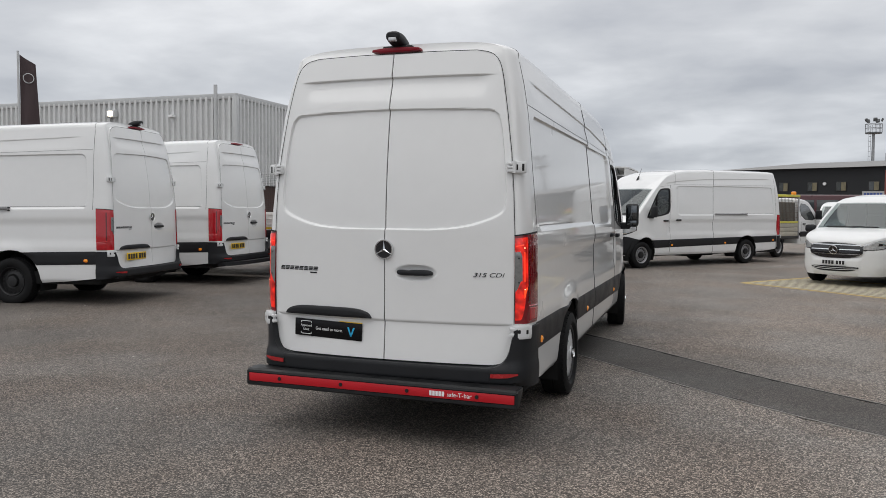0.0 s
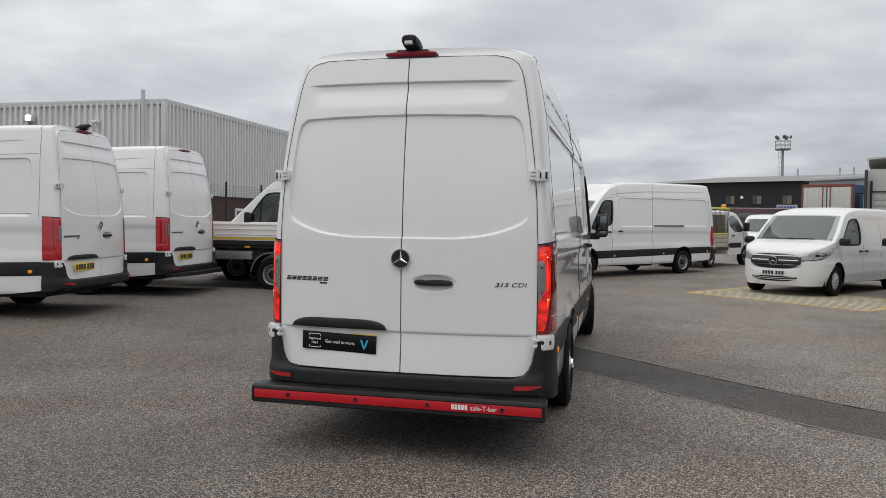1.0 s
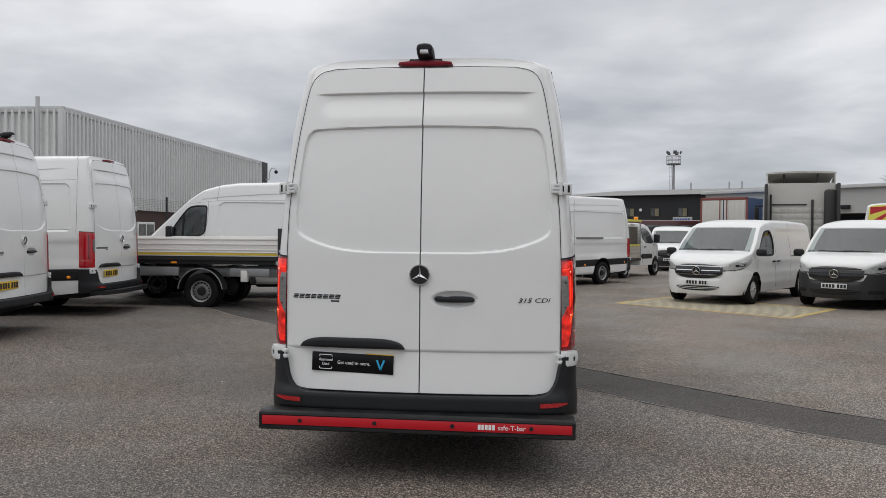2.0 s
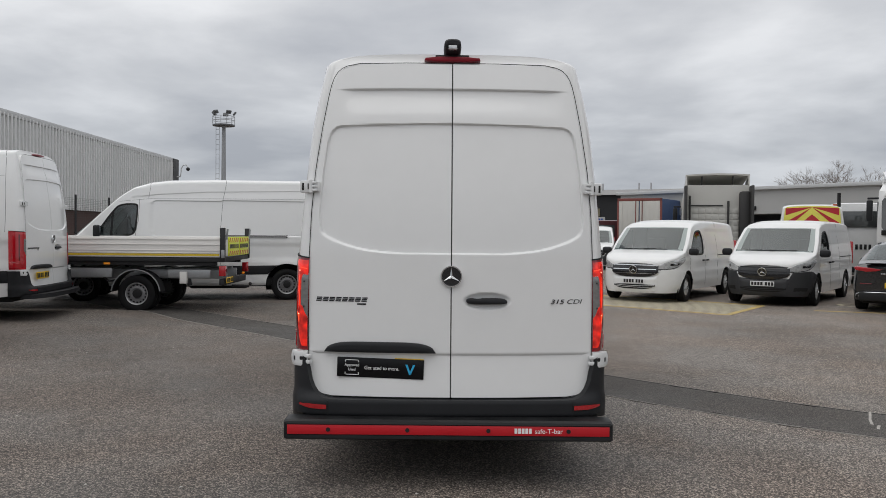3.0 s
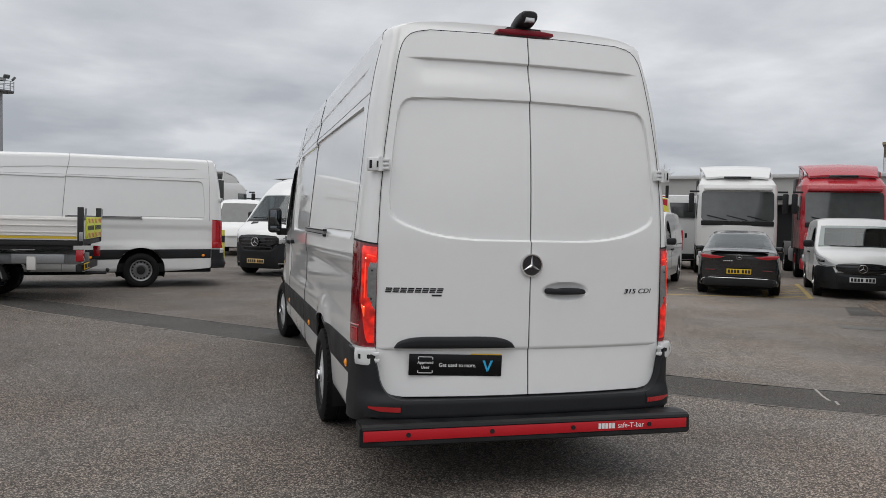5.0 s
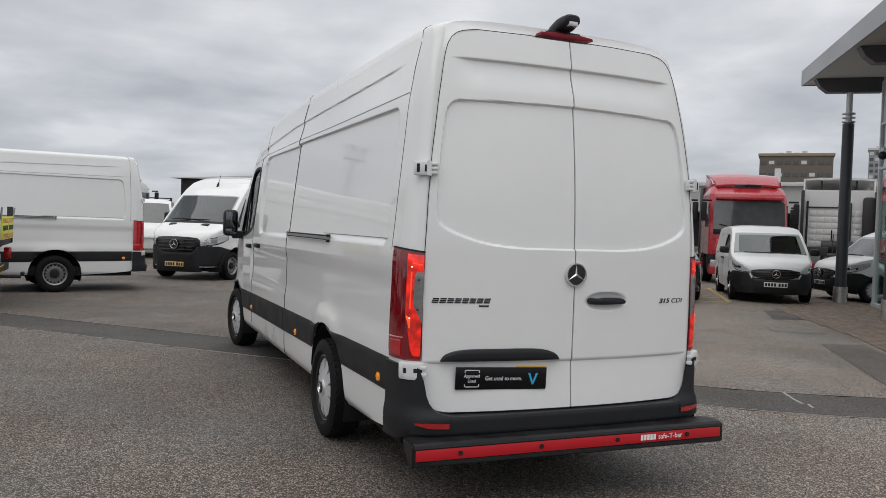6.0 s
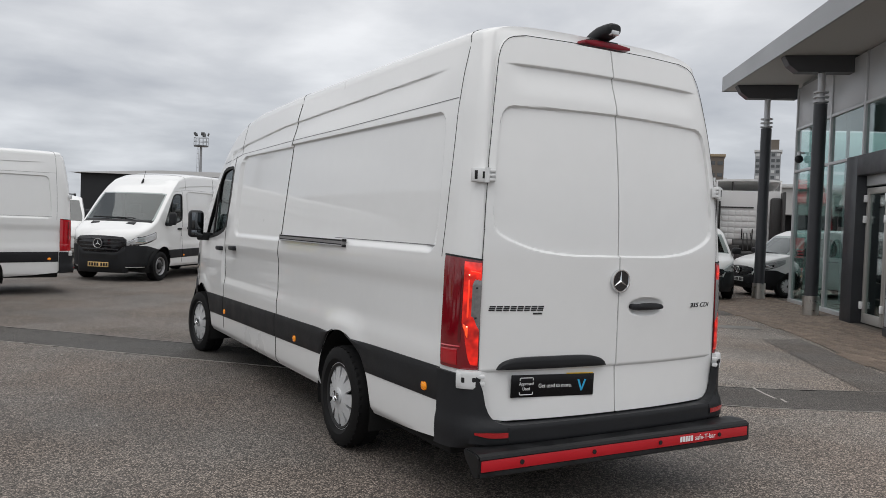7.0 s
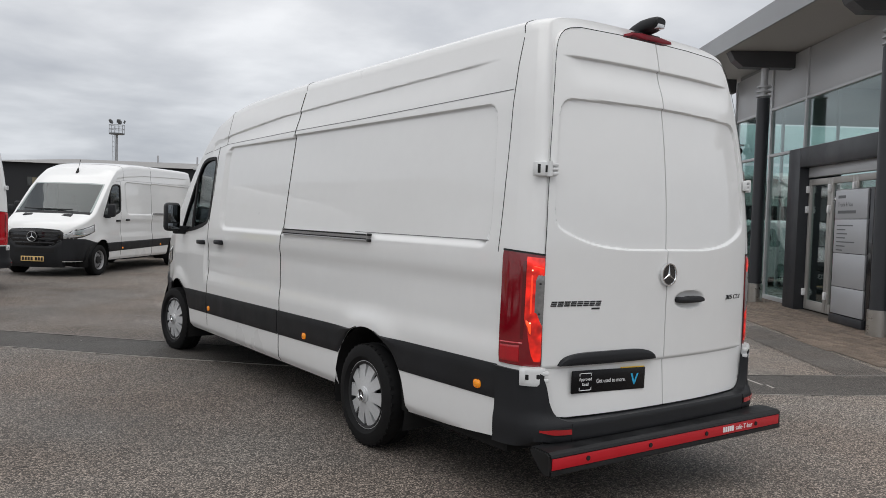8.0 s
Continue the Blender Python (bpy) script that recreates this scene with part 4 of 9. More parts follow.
def door_patch(name, x0, x1, zlo, zhi, proud, mat, parent, label="", n=40, m=5, edge=0.008):
    """A piece lying on the rear doors, following their curve."""
    verts, faces = [], []
    for i in range(n + 1):
        x = x0 + (x1 - x0) * i / n
        a, b = zlo(x), max(zlo(x) + 0.002, zhi(x))
        col = [(a, 0.03)] + [(a + (b - a) * k / m, -proud + (edge if k in (0, m) or i in (0, n) else 0)) for k in range(m + 1)] + [(b, 0.03)]
        verts += [(x, door_back(x, z) + y, z) for z, y in col]
    q = m + 3
    for i in range(n):
        for k in range(q - 1):
            faces.append((i * q + k, (i + 1) * q + k, (i + 1) * q + k + 1, i * q + k + 1))
    faces += [tuple(range(q)), tuple(n * q + k for k in range(q))]
    return mesh_object(name, verts, faces, mat, parent, label, 40)


def build_van(name, m, label):
    v = empty(name, m, label, "van", "white panel vans in the yard")
    fine_y = [round(a + 0.012 * k, 4) for a in (0.33, 3.01, 3.27, 4.39) for k in range(12)] + [round(4.70 + 0.025 * k, 4) for k in range(50)]
    fine_z = [round(1.38 + 0.010 * k, 4) for k in range(16)] + [round(2.17 + 0.0075 * k, 4) for k in range(14)] + [round(2.33 + 0.009 * k, 4) for k in range(23)]
    roof_hole = lambda x, y, z: 5.49 < y < 6.29 and abs(x) < 0.80 * van.half(y, z) + 0.04
    van.shell("body", PAINT, v, [VAN_WINDOW], roof_hole, "white painted body shell", extra=fine_y, extra_z=fine_z)
    van.top_pane("windscreen", 5.47, 6.31, 0.90, 0.92, 0.004, GLASS, v, label="dark windscreen glass")
    van.top_pane("scuttle", 6.28, 6.36, 0.90, 0.92, 0.008, PLASTIC, v, 0.02, 2)
    for s in (-1, 1):
        rear_door(v, s)
        van.ring("window_frame", VAN_WINDOW, 0.022, 0.020, 0.004, RUBBER, v, s)
        van.pane("side_window", VAN_WINDOW, -0.012, GLASS, v, s, "tinted cab window")
        van.seam("window_bar", [(5.44, 1.40), (5.40, 1.97)], 0.045, RUBBER, v, s, 0.006)
        # plastic rubbing strips, split where doors part
        zt, zb = lambda y: 0.811 - 0.012 * y, lambda y: 0.619 - 0.016 * y
        arch = [(OVER, ARCH + 0.001), (OVER + WB, ARCH + 0.001)]

        def clear(y, f):
            z = f(y)
            for yc, r in arch:
                if abs(y - yc) < r:
                    z = max(z, HUB + math.sqrt(r * r - (y - yc) ** 2))
            return z
        for a, b in ((0.235, 1.52), (1.76, 3.125), (3.14, 4.885), (4.90, 5.88)):
            van.patch("side_trim", a, b, lambda y: clear(y, zb), lambda y: clear(y, zt), 0.012, PLASTIC, v, s, "dark grey plastic side trim", step=0.03)
        van.seam("gap", [(0.270, 1.42), (0.250, 1.8), (0.215, 2.2), (0.180, 2.45), (0.150, 2.605)], 0.0045, RUBBER, v, s)
        van.seam("gap", [(3.13, 0.34), (3.12, 0.56), (3.10, 0.80), (3.13, 1.05), (3.14, 1.2), (3.12, 1.42), (3.06, 2.20), (3.05, 2.30), (3.02, 2.44), (2.99, 2.60)], 0.0055, RUBBER, v, s, 0.004, sub=12)
        van.seam("gap", [(4.90, 0.36), (4.893, 0.77), (4.890, 1.085)], 0.006, RUBBER, v, s, 0.003)
        van.seam("gap", [(4.890, 1.085), (4.925, 1.090)], 0.005, RUBBER, v, s, 0.003)
        van.seam("gap", [(4.922, 1.088), (4.905, 1.44), (4.86, 1.75)], 0.005, RUBBER, v, s, 0.003)
        van.seam("gap", [(4.845, 1.75), (4.83, 2.10), (4.83, 2.25)], 0.005, RUBBER, v, s, 0.003)
        van.seam("gap", [(4.64, 2.262), (4.60, 2.52)], 0.005, RUBBER, v, s)
        van.seam("gap", [(0.215, 2.314), (0.8, 2.306), (2.0, 2.290), (3.0, 2.285), (4.6, 2.262), (5.25, 2.19)], 0.0045, SEAMGREY, v, s, sub=14)
        van.seam("gap", [(0.36, 1.478), (1.2, 1.478), (1.9, 1.478)], 0.004, SEAMGREY, v, s, sub=6)
        outside_handle(v, 5.16, 1.265, s)
        outside_handle(v, 4.65, 1.285, s)
        for y, z in ((0.48, 0.672), (2.69, 0.628), (4.90, 0.60)):
            marker(v, y, z, s)
        hinge(v, s, 1.868)
        lower_hinge(v, s, 0.776)
        tail_lamp(v, s)
        mirror(v, s)
    van.roof_seam("roof_gap", 0.148, 0.006, RUBBER, v)
    van.roof_seam("roof_gap", 2.985, 0.006, RUBBER, v)
    van.roof_seam("roof_gap", 4.60, 0.006, RUBBER, v)
    # sliding-door rail on the nearside
    rl = box_part("door_rail", (-0.008, 0.020, 1.73, 3.15, 1.428, 1.468), RAILGREY, v, 0.004, "grey sliding-door rail")
    x = van.half(2.4, 1.45)
    rl.matrix_local = Matrix.Diagonal((-1, 1, 1, 1)) @ pose(x - 0.001, 0, 0)
    box_part("rail_lip", (0.004, 0.026, 1.75, 3.14, 1.418, 1.428), STEEL, rl, 0.002, "grey metal rail lip")
    box_part("rail_channel", (0.016, 0.022, 1.76, 3.12, 1.456, 1.466), RUBBER, rl, 0)
    box_part("rail_channel", (0.016, 0.0225, 1.76, 3.12, 1.429, 1.436), RUBBER, rl, 0)
    for z in (1.423, 1.463):
        box_part("rail_end_cap", (-0.002, 0.026, 1.715, 1.745, z - 0.009, z + 0.009), RUBBER, rl, 0.004, "black end cap")
    rear_bumper(v)
    front_end(v)
    for y in (OVER, OVER + WB):
        liner(v, y + SET, HUB, ARCH + 0.005, 0.60, 0.985)
    # jamb behind the doors, floor pan and cab
    box_part("rear_jamb", (-0.86, 0.86, 0.150, 0.17, 0.50, 1.90), RUBBER, v, 0)
    # low unseen underbody boxes, added to keep light off the ground beneath
    box_part("floor_pan", (-0.93, 0.93, 0.30, 6.5, 0.31, 0.50), UNDER, v, 0.02)
    box_part("fuel_tank", (-0.55, 0.75, 2.6, 3.9, 0.24, 0.40), UNDER, v, 0.05)
    box_part("rear_axle", (-0.75, 0.75, OVER + 0.015, OVER + 0.155, 0.26, 0.42), UNDER, v, 0.03)
    box_part("spare_wheel", (-0.4, 0.4, 0.35, 1.1, 0.30, 0.42), UNDER, v, 0.06)
    box_part("engine_guard", (-0.7, 0.7, 5.3, 6.6, 0.22, 0.42), UNDER, v, 0.05)
    box_part("bulkhead", (-0.86, 0.86, 4.55, 4.58, 0.5, 2.2), INTERIOR, v, 0.01)
    for s in (-1, 1):
        bm = bmesh.new()
        box(bm, s * 0.45 - 0.26, s * 0.45 + 0.26, 4.75, 5.25, 0.85, 1.05, 0.05)
        box(bm, s * 0.45 - 0.25, s * 0.45 + 0.25, 4.66, 4.80, 1.0, 1.62, 0.05)
        box(bm, s * 0.45 - 0.13, s * 0.45 + 0.13, 4.67, 4.77, 1.64, 1.86, 0.04)
        part("seat", bm, INTERIOR, v, "dark cab seat")
    box_part("dashboard", (-0.86, 0.86, 5.75, 6.2, 0.8, 1.36), INTERIOR, v, 0.08)
    bm = bmesh.new()
    bmesh.ops.create_circle(bm, segments=20, radius=0.2, matrix=pose(0.42, 5.62, 1.28, 60, 0, 0))
    ed = list(bm.edges)
    pts = [v2.co.copy() for v2 in bm.verts]
    bm.clear()
    for i in range(20):
        tube(bm, pts[i], pts[(i + 1) % 20], 0.014, 6)
    part("steering_wheel", bm, INTERIOR, v)
    # plate grip and handle on the rear
    door_patch("plate_grip", -0.80, -0.095, lambda x: 0.824, lambda x: 0.826 + 0.064 * max(0.0, 1 - abs((x + 0.4475) / 0.3525) ** 5) ** 0.6, 0.030, PLASTIC, v, "dark grip strip over the plate")
    hb = chaikin([(0.095, 1.165), (0.115, 1.172), (0.18, 1.166), (0.20, 1.172), (0.31, 1.172), (0.345, 1.164), (0.355, 1.148), (0.345, 1.135), (0.22, 1.132), (0.115, 1.134), (0.095, 1.145)], 1)
    extrude_outline("rear_handle", hb, 0.034, PLASTIC, v, Matrix.Translation((0, 0.016, 0)) @ REAR, "black rear door handle", 0.010)
    badge(v, pose(0.0, -0.004, 1.307), 0.067)
    return v

# ---------- ground ----------


def gz(x, y):
    """The yard rises very gently away from the middle."""
    rise = 0.0020 * min(20.0, max(0.0, math.hypot(x, y) - 3.5)) * (1 - 0.7 * max(-1.0, min(1.0, x / 6)))
    # a low hump under the row of vans by the warehouse
    return rise + 0.10 * smoothstep(-4.4, -6.2, x) * smoothstep(11.0, 9.0, y) * smoothstep(2.0, 4.0, y)




def tarmac(name, dark, mid, light, chips, tint):
    """Rolled tarmac: stone chips of mixed tone, wide stains and fine relief."""
    m = bpy.data.materials.new(name)
    m.use_nodes = True
    nt = m.node_tree
    n, l = nt.nodes.new, nt.links.new
    b = nt.nodes["Principled BSDF"]
    t = n("ShaderNodeTexCoord")
    vor = n("ShaderNodeTexVoronoi")
    vor.inputs["Scale"].default_value = chips
    l(t.outputs["Object"], vor.inputs["Vector"])
    hsv = n("ShaderNodeSeparateColor")
    l(vor.outputs["Color"], hsv.inputs[0])
    ramp = n("ShaderNodeValToRGB")
    e = ramp.color_ramp.elements
    e[0].position, e[0].color = 0.0, (*dark, 1)
    e[1].position, e[1].color = 1.0, (*light, 1)
    k = e.new(0.55)
    k.color = (*mid, 1)
    l(hsv.outputs[0], ramp.inputs[0])
    # gaps between chips are darker
    gap = n("ShaderNodeMapRange")
    gap.inputs["From Min"].default_value, gap.inputs["From Max"].default_value = 0.35, 0.75
    gap.inputs["To Min"].default_value, gap.inputs["To Max"].default_value = 1.0, 0.45
    l(vor.outputs["Distance"], gap.inputs["Value"])
    stain = n("ShaderNodeTexNoise")
    stain.inputs["Scale"].default_value, stain.inputs["Detail"].default_value, stain.inputs["Roughness"].default_value = 0.45, 6, 0.6
    l(t.outputs["Object"], stain.inputs["Vector"])
    sm = n("ShaderNodeMapRange")
    sm.inputs["From Min"].default_value, sm.inputs["From Max"].default_value = 0.35, 0.65
    sm.inputs["To Min"].default_value, sm.inputs["To Max"].default_value = 0.78, 1.18
    l(stain.outputs["Fac"], sm.inputs["Value"])
    mul = n("ShaderNodeMath")
    mul.operation = "MULTIPLY"
    # a brightening ramp along x is put into the colour
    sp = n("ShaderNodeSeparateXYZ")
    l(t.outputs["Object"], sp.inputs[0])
    bright_ramp = n("ShaderNodeMapRange")
    bright_ramp.interpolation_type = "SMOOTHSTEP"
    bright_ramp.inputs["From Min"].default_value, bright_ramp.inputs["From Max"].default_value = -1.5, 4.5
    bright_ramp.inputs["To Min"].default_value, bright_ramp.inputs["To Max"].default_value = 1.0, 1.60
    l(sp.outputs["X"], bright_ramp.inputs["Value"])
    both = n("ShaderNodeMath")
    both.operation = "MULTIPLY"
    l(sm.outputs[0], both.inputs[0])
    l(bright_ramp.outputs[0], both.inputs[1])
    l(gap.outputs[0], mul.inputs[0])
    l(both.outputs[0], mul.inputs[1])
    sc = n("ShaderNodeVectorMath")
    sc.operation = "SCALE"
    l(ramp.outputs[0], sc.inputs[0])
    l(mul.outputs[0], sc.inputs["Scale"])
    # reddish and bluish drifts
    hue = n("ShaderNodeTexNoise")
    hue.inputs["Scale"].default_value, hue.inputs["Detail"].default_value = 0.7, 4
    l(t.outputs["Object"], hue.inputs["Vector"])
    hr = n("ShaderNodeValToRGB")
    h = hr.color_ramp.elements
    h[0].position, h[0].color = 0.38, (1.02, 0.995, 0.97, 1)
    h[1].position, h[1].color = 0.62, (*tint, 1)
    l(hue.outputs["Fac"], hr.inputs[0])
    col = n("ShaderNodeVectorMath")
    col.operation = "MULTIPLY"
    l(sc.outputs[0], col.inputs[0])
    l(hr.outputs[0], col.inputs[1])
    l(col.outputs[0], b.inputs["Base Color"])
    wet = n("ShaderNodeMapRange")
    wet.inputs["From Min"].default_value, wet.inputs["From Max"].default_value = 0.4, 0.6
    wet.inputs["To Min"].default_value, wet.inputs["To Max"].default_value = 0.62, 0.80
    l(hue.outputs["Fac"], wet.inputs["Value"])
    l(wet.outputs[0], b.inputs["Roughness"])
    bp = n("ShaderNodeBump")
    bp.inputs["Strength"].default_value, bp.inputs["Distance"].default_value = 0.8, 0.008
    bp.invert = True
    l(vor.outputs["Distance"], bp.inputs["Height"])
    l(bp.outputs[0], b.inputs["Normal"])
    return m


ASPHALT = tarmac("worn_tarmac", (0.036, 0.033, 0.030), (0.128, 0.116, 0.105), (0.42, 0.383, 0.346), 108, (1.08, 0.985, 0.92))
xs = [-400, -200, -100, -60] + list(np.arange(-40, 40.1, 0.5)) + [60, 100, 200, 400]
verts = [(x, y + 10, gz(x, y + 10)) for y in xs for x in xs]
n = len(xs)
faces = [(j * n + i, j * n + i + 1, (j + 1) * n + i + 1, (j + 1) * n + i) for j in range(n - 1) for i in range(n - 1)]
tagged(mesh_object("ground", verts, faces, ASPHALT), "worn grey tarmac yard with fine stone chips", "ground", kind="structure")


def ground_pose(x, y, rz):
    return pose(x, y, gz(x, y), 0, 0, rz)


def van_wheels(v, style):
    for y in (OVER + SET, OVER + WB + SET):
        for s in (-1, 1):
            w = wheel(v, s * 0.910, y, HUB, HUB, 0.228, 0.236 if style == "cover" else 0.222, style, s)
            if v == main_van and y > 4:
                w.rotation_euler = (0, 0, radians(7))  # steered a little to the nearside


# ---------- vans ----------
main_van = build_van("panel_van", Matrix.Identity(4), "white high-roof panel van with lit red tail lamps")
others = []
for x, y, rz in ((-6.25, 5.28, 99.0), (-6.53, 8.47, 95.6), (-1.92, 14.30, 101.5), (3.47, 21.75, 140.8)):
    others.append(copy_thing(main_van, ground_pose(x, y, rz) @ pose(0, 0, 0, -0.8 if x < -6 else 0)))
for v in others:
    for o in v.children_recursive:
        if o.name.startswith(("lamp_glow", "lamp_core", "bulb", "tail_lamp")):
            # these vans are parked with their lamps off
            o.material_slots[0].link = "OBJECT"
            o.material_slots[0].material = REDLENS
van_wheels(main_van, "cover")
for v, st in zip(others, ("dark", "steel", "steel", "steel")):
    van_wheels(v, st)
for v, words in zip(others, ("white high-roof panel van parked with its rear to the yard", "white high-roof panel van with a dark rear step", "long white panel van parked side-on behind a dropside truck", "white high-roof panel van facing the yard")):
    tagged(v, words)


def brake_lamp(v):
    bl = chaikin([(-0.185, 2.684), (-0.172, 2.716), (0.172, 2.716), (0.185, 2.684)], 1)
    return extrude_outline("brake_lamp", bl, 0.09, BRAKERED, v, Matrix.Translation((0, 0.272, 0.006)) @ REAR, "dark red high brake lamp", 0.006)


def reversing_camera(v):
    """Black wedge-shaped camera housing on a foot over the brake lamp."""
    c = empty("reversing_camera", pose(0, 0.215, 2.724), "", "")
    c.parent = v
    bm = bmesh.new()
    rings = []
    # (y, middle height, half width, half height) from the hooded front to the tapering foot
    for y, zc, hw, hh in ((-0.092, 0.072, 0.040, 0.018), (-0.080, 0.068, 0.052, 0.032), (-0.03, 0.060, 0.057, 0.042), (0.03, 0.052, 0.057, 0.045), (0.09, 0.038, 0.054, 0.038), (0.15, 0.020, 0.048, 0.022), (0.19, 0.008, 0.040, 0.010)):
        ring = []
        for k in range(16):
            ca, sa = math.cos(2 * math.pi * k / 16), math.sin(2 * math.pi * k / 16)
            ring.append(bm.verts.new((math.copysign(abs(ca) ** 0.7, ca) * hw, y, zc + math.copysign(abs(sa) ** 0.7, sa) * hh)))
        rings.append(ring)
    for p, q in zip(rings, rings[1:]):
        for k in range(16):
            bm.faces.new((p[k], p[(k + 1) % 16], q[(k + 1) % 16], q[k]))
    bm.faces.new(rings[0])
    bm.faces.new(rings[-1][::-1])
    part("camera_housing", bm, PLASTIC, c, "black plastic camera housing")
    box_part("camera_lens", (-0.028, 0.028, -0.097, -0.05, 0.030, 0.056), CLEARLENS, c, 0.004)
    box_part("camera_foot", (-0.11, 0.11, 0.0, 0.12, -0.012, 0.016), RUBBER, c, 0.006)


for v in (main_van, others[0], others[1]):
    brake_lamp(v)
reversing_camera(main_van)
reversing_camera(others[0])
# a white plate with the warm light falling on it put into its colour
LITPLATE = material("warm_lit_plate", (0.85, 0.58, 0.24), 0.4, vary=0.03)
for v in others[:3]:
    number_plate(v, pose(-0.445, 0.004, 0.715), YELLOWPLATE)
number_plate(others[3], pose(-0.0, VAN_L + 0.124, 0.40, 0, 0, 180), LITPLATE)
for v in others[3:]:
    bm = bmesh.new()
    tube(bm, (0, 5.24, 2.38), (0, 5.18, 2.50), 0.035, 10, 0.02)
    tube(bm, (0, 5.18, 2.49), (0, 5.08, 2.72), 0.005, 6)
    part("roof_aerial", bm, RUBBER, v, "black roof aerial")

# curved dark step under the rear of one van
sv = [(-0.98, -0.02), (-0.90, -0.12), (-0.6, -0.20), (0, -0.23), (0.6, -0.20), (0.90, -0.12), (0.98, -0.02)]
sv = chaikin(sv, 2, closed=False)
verts, faces = [], []
for x, y in sv:
    verts += [(x, y + 0.16, 0.43), (x, y, 0.43), (x, y, 0.36), (x, y + 0.16, 0.36)]
for i in range(len(sv) - 1):
    faces += [(4 * i + k, 4 * i + (k + 1) % 4, 4 * i + 4 + (k + 1) % 4, 4 * i + 4 + k) for k in range(4)]
mesh_object("rear_step", verts, faces + [(0, 1, 2, 3), tuple(len(verts) - 4 + k for k in range(4))], PLASTIC, others[1], "dark curved rear step", 40)

# ---------- extras of the near van ----------
safety = empty("rear_safety_bar", pose(-0.012, 0, 0, 0, 0, -1.0), "black and red rear safety step bar", "step bar")
prof = [(0.005, 0.412), (0.002, 0.432), (-0.07, 0.436), (-0.128, 0.432), (-0.148, 0.422), (-0.152, 0.408), (-0.145, 0.404), (-0.145, 0.340), (-0.152, 0.337), (-0.153, 0.319), (-0.139, 0.309), (-0.10, 0.312), (-0.015, 0.385)]
bm = bmesh.new()
ends = [[bm.verts.new((x, y, z)) for y, z in prof] for x in (-0.995, 0.995)]
for i in range(len(prof)):
    j = (i + 1) % len(prof)
    bm.faces.new((ends[0][i], ends[0][j], ends[1][j], ends[1][i]))
bm.faces.new(ends[0])
bm.faces.new(ends[1][::-1])
part("bar_moulding", bm, BARBLACK, safety, "black plastic bar moulding", 20)
band = box_part("red_band", (-0.985, 0.985, -0.1490, -0.143, 0.343, 0.401), REDBAND, safety, 0.001, "red reflective band")
for x in (-0.735, -0.25, 0.245, 0.735):
    tube_part("bolt", (x, -0.154, 0.373), (x, -0.147, 0.373), 0.013, RUBBER, safety, "dark bolt head")
for s in (-1, 1):
    ec = [(-0.004, 0.418), (-0.006, 0.429), (-0.125, 0.427), (-0.144, 0.416), (-0.147, 0.322), (-0.137, 0.313), (-0.10, 0.316), (-0.02, 0.390)]
    extrude_outline("end_cap", ec, 0.012, BARBLACK, safety, Matrix.Translation((s * 1.0 - 0.006, 0, 0)) @ Matrix(((0, 0, 1, 0), (1, 0, 0, 0), (0, 1, 0, 0), (0, 0, 0, 1))), "black end plate", 0.002)
    box_part("mounting_arm", (s * 0.55 - 0.03, s * 0.55 + 0.03, -0.03, 0.35, 0.385, 0.425), UNDER, safety, 0.004)
# maker's mark as plain blocks, then the words
for k in range(5):
    x = 0.405 + 0.022 * k
    box_part("mark_block", (x, x + 0.017, -0.1503, -0.1488, 0.357, 0.389), WHITEINK, band, 0)
lettering("inscription", "safe-T-bar", 0.042, WHITEINK, band, Matrix.Translation((0.528, -0.1498, 0.359)) @ REAR, "white words", 0.0006)

# dealer's plate on the left rear door
PLATE_BLACK = material("dealer_plate_black", (0.005, 0.005, 0.006), 0.25, spec=0.25)
dp = box_part("dealer_plate", (-0.275, 0.275, -0.010, 0.0, -0.062, 0.062), PLATE_BLACK, main_van, 0.004, "black dealer plate with white words")
dp.matrix_local = pose(-0.442, 0.022, 0.724, 0, 1.5, -4.0)
box_part("yellow_edge", (0.09, 0.272, -0.004, 0.002, 0.061, 0.067), YELLOWPLATE, dp, 0)
for text, x, z, size in (("Approved", -0.180, 0.006, 0.025), ("Used", -0.180, -0.022, 0.025), ("Get used to more.", 0.010, -0.010, 0.032)):
    lettering("inscription", text, size, WHITEINK, dp, Matrix.Translation((x, -0.0105, z)) @ REAR, "white words", 0.0006, align="CENTER", wide=0.92)
for z, s in ((0.046, 1), (-0.046, -1)):
    box_part("frame_line", (-0.218, -0.142, -0.0112, -0.010, z - 0.002, z + 0.002), WHITEINK, dp, 0)
    for x in (-0.222, -0.138):
        box_part("frame_line", (x - 0.002, x + 0.002, -0.0112, -0.010, z - 0.014 * (s > 0), z + 0.014 * (s < 0)), WHITEINK, dp, 0)
for x0, x1 in ((0.165, 0.190), (0.213, 0.188)):
    bm = bmesh.new()
    p = [(x0 - 0.007, 0.030), (x0 + 0.007, 0.030), (x1 + 0.006, -0.034), (x1 - 0.006, -0.034)]
    a = [bm.verts.new((x, -0.0112, z)) for x, z in p]
    bm.faces.new(a)
    part("blue_stroke", bm, BLUEINK, dp, "blue stroke", 0)

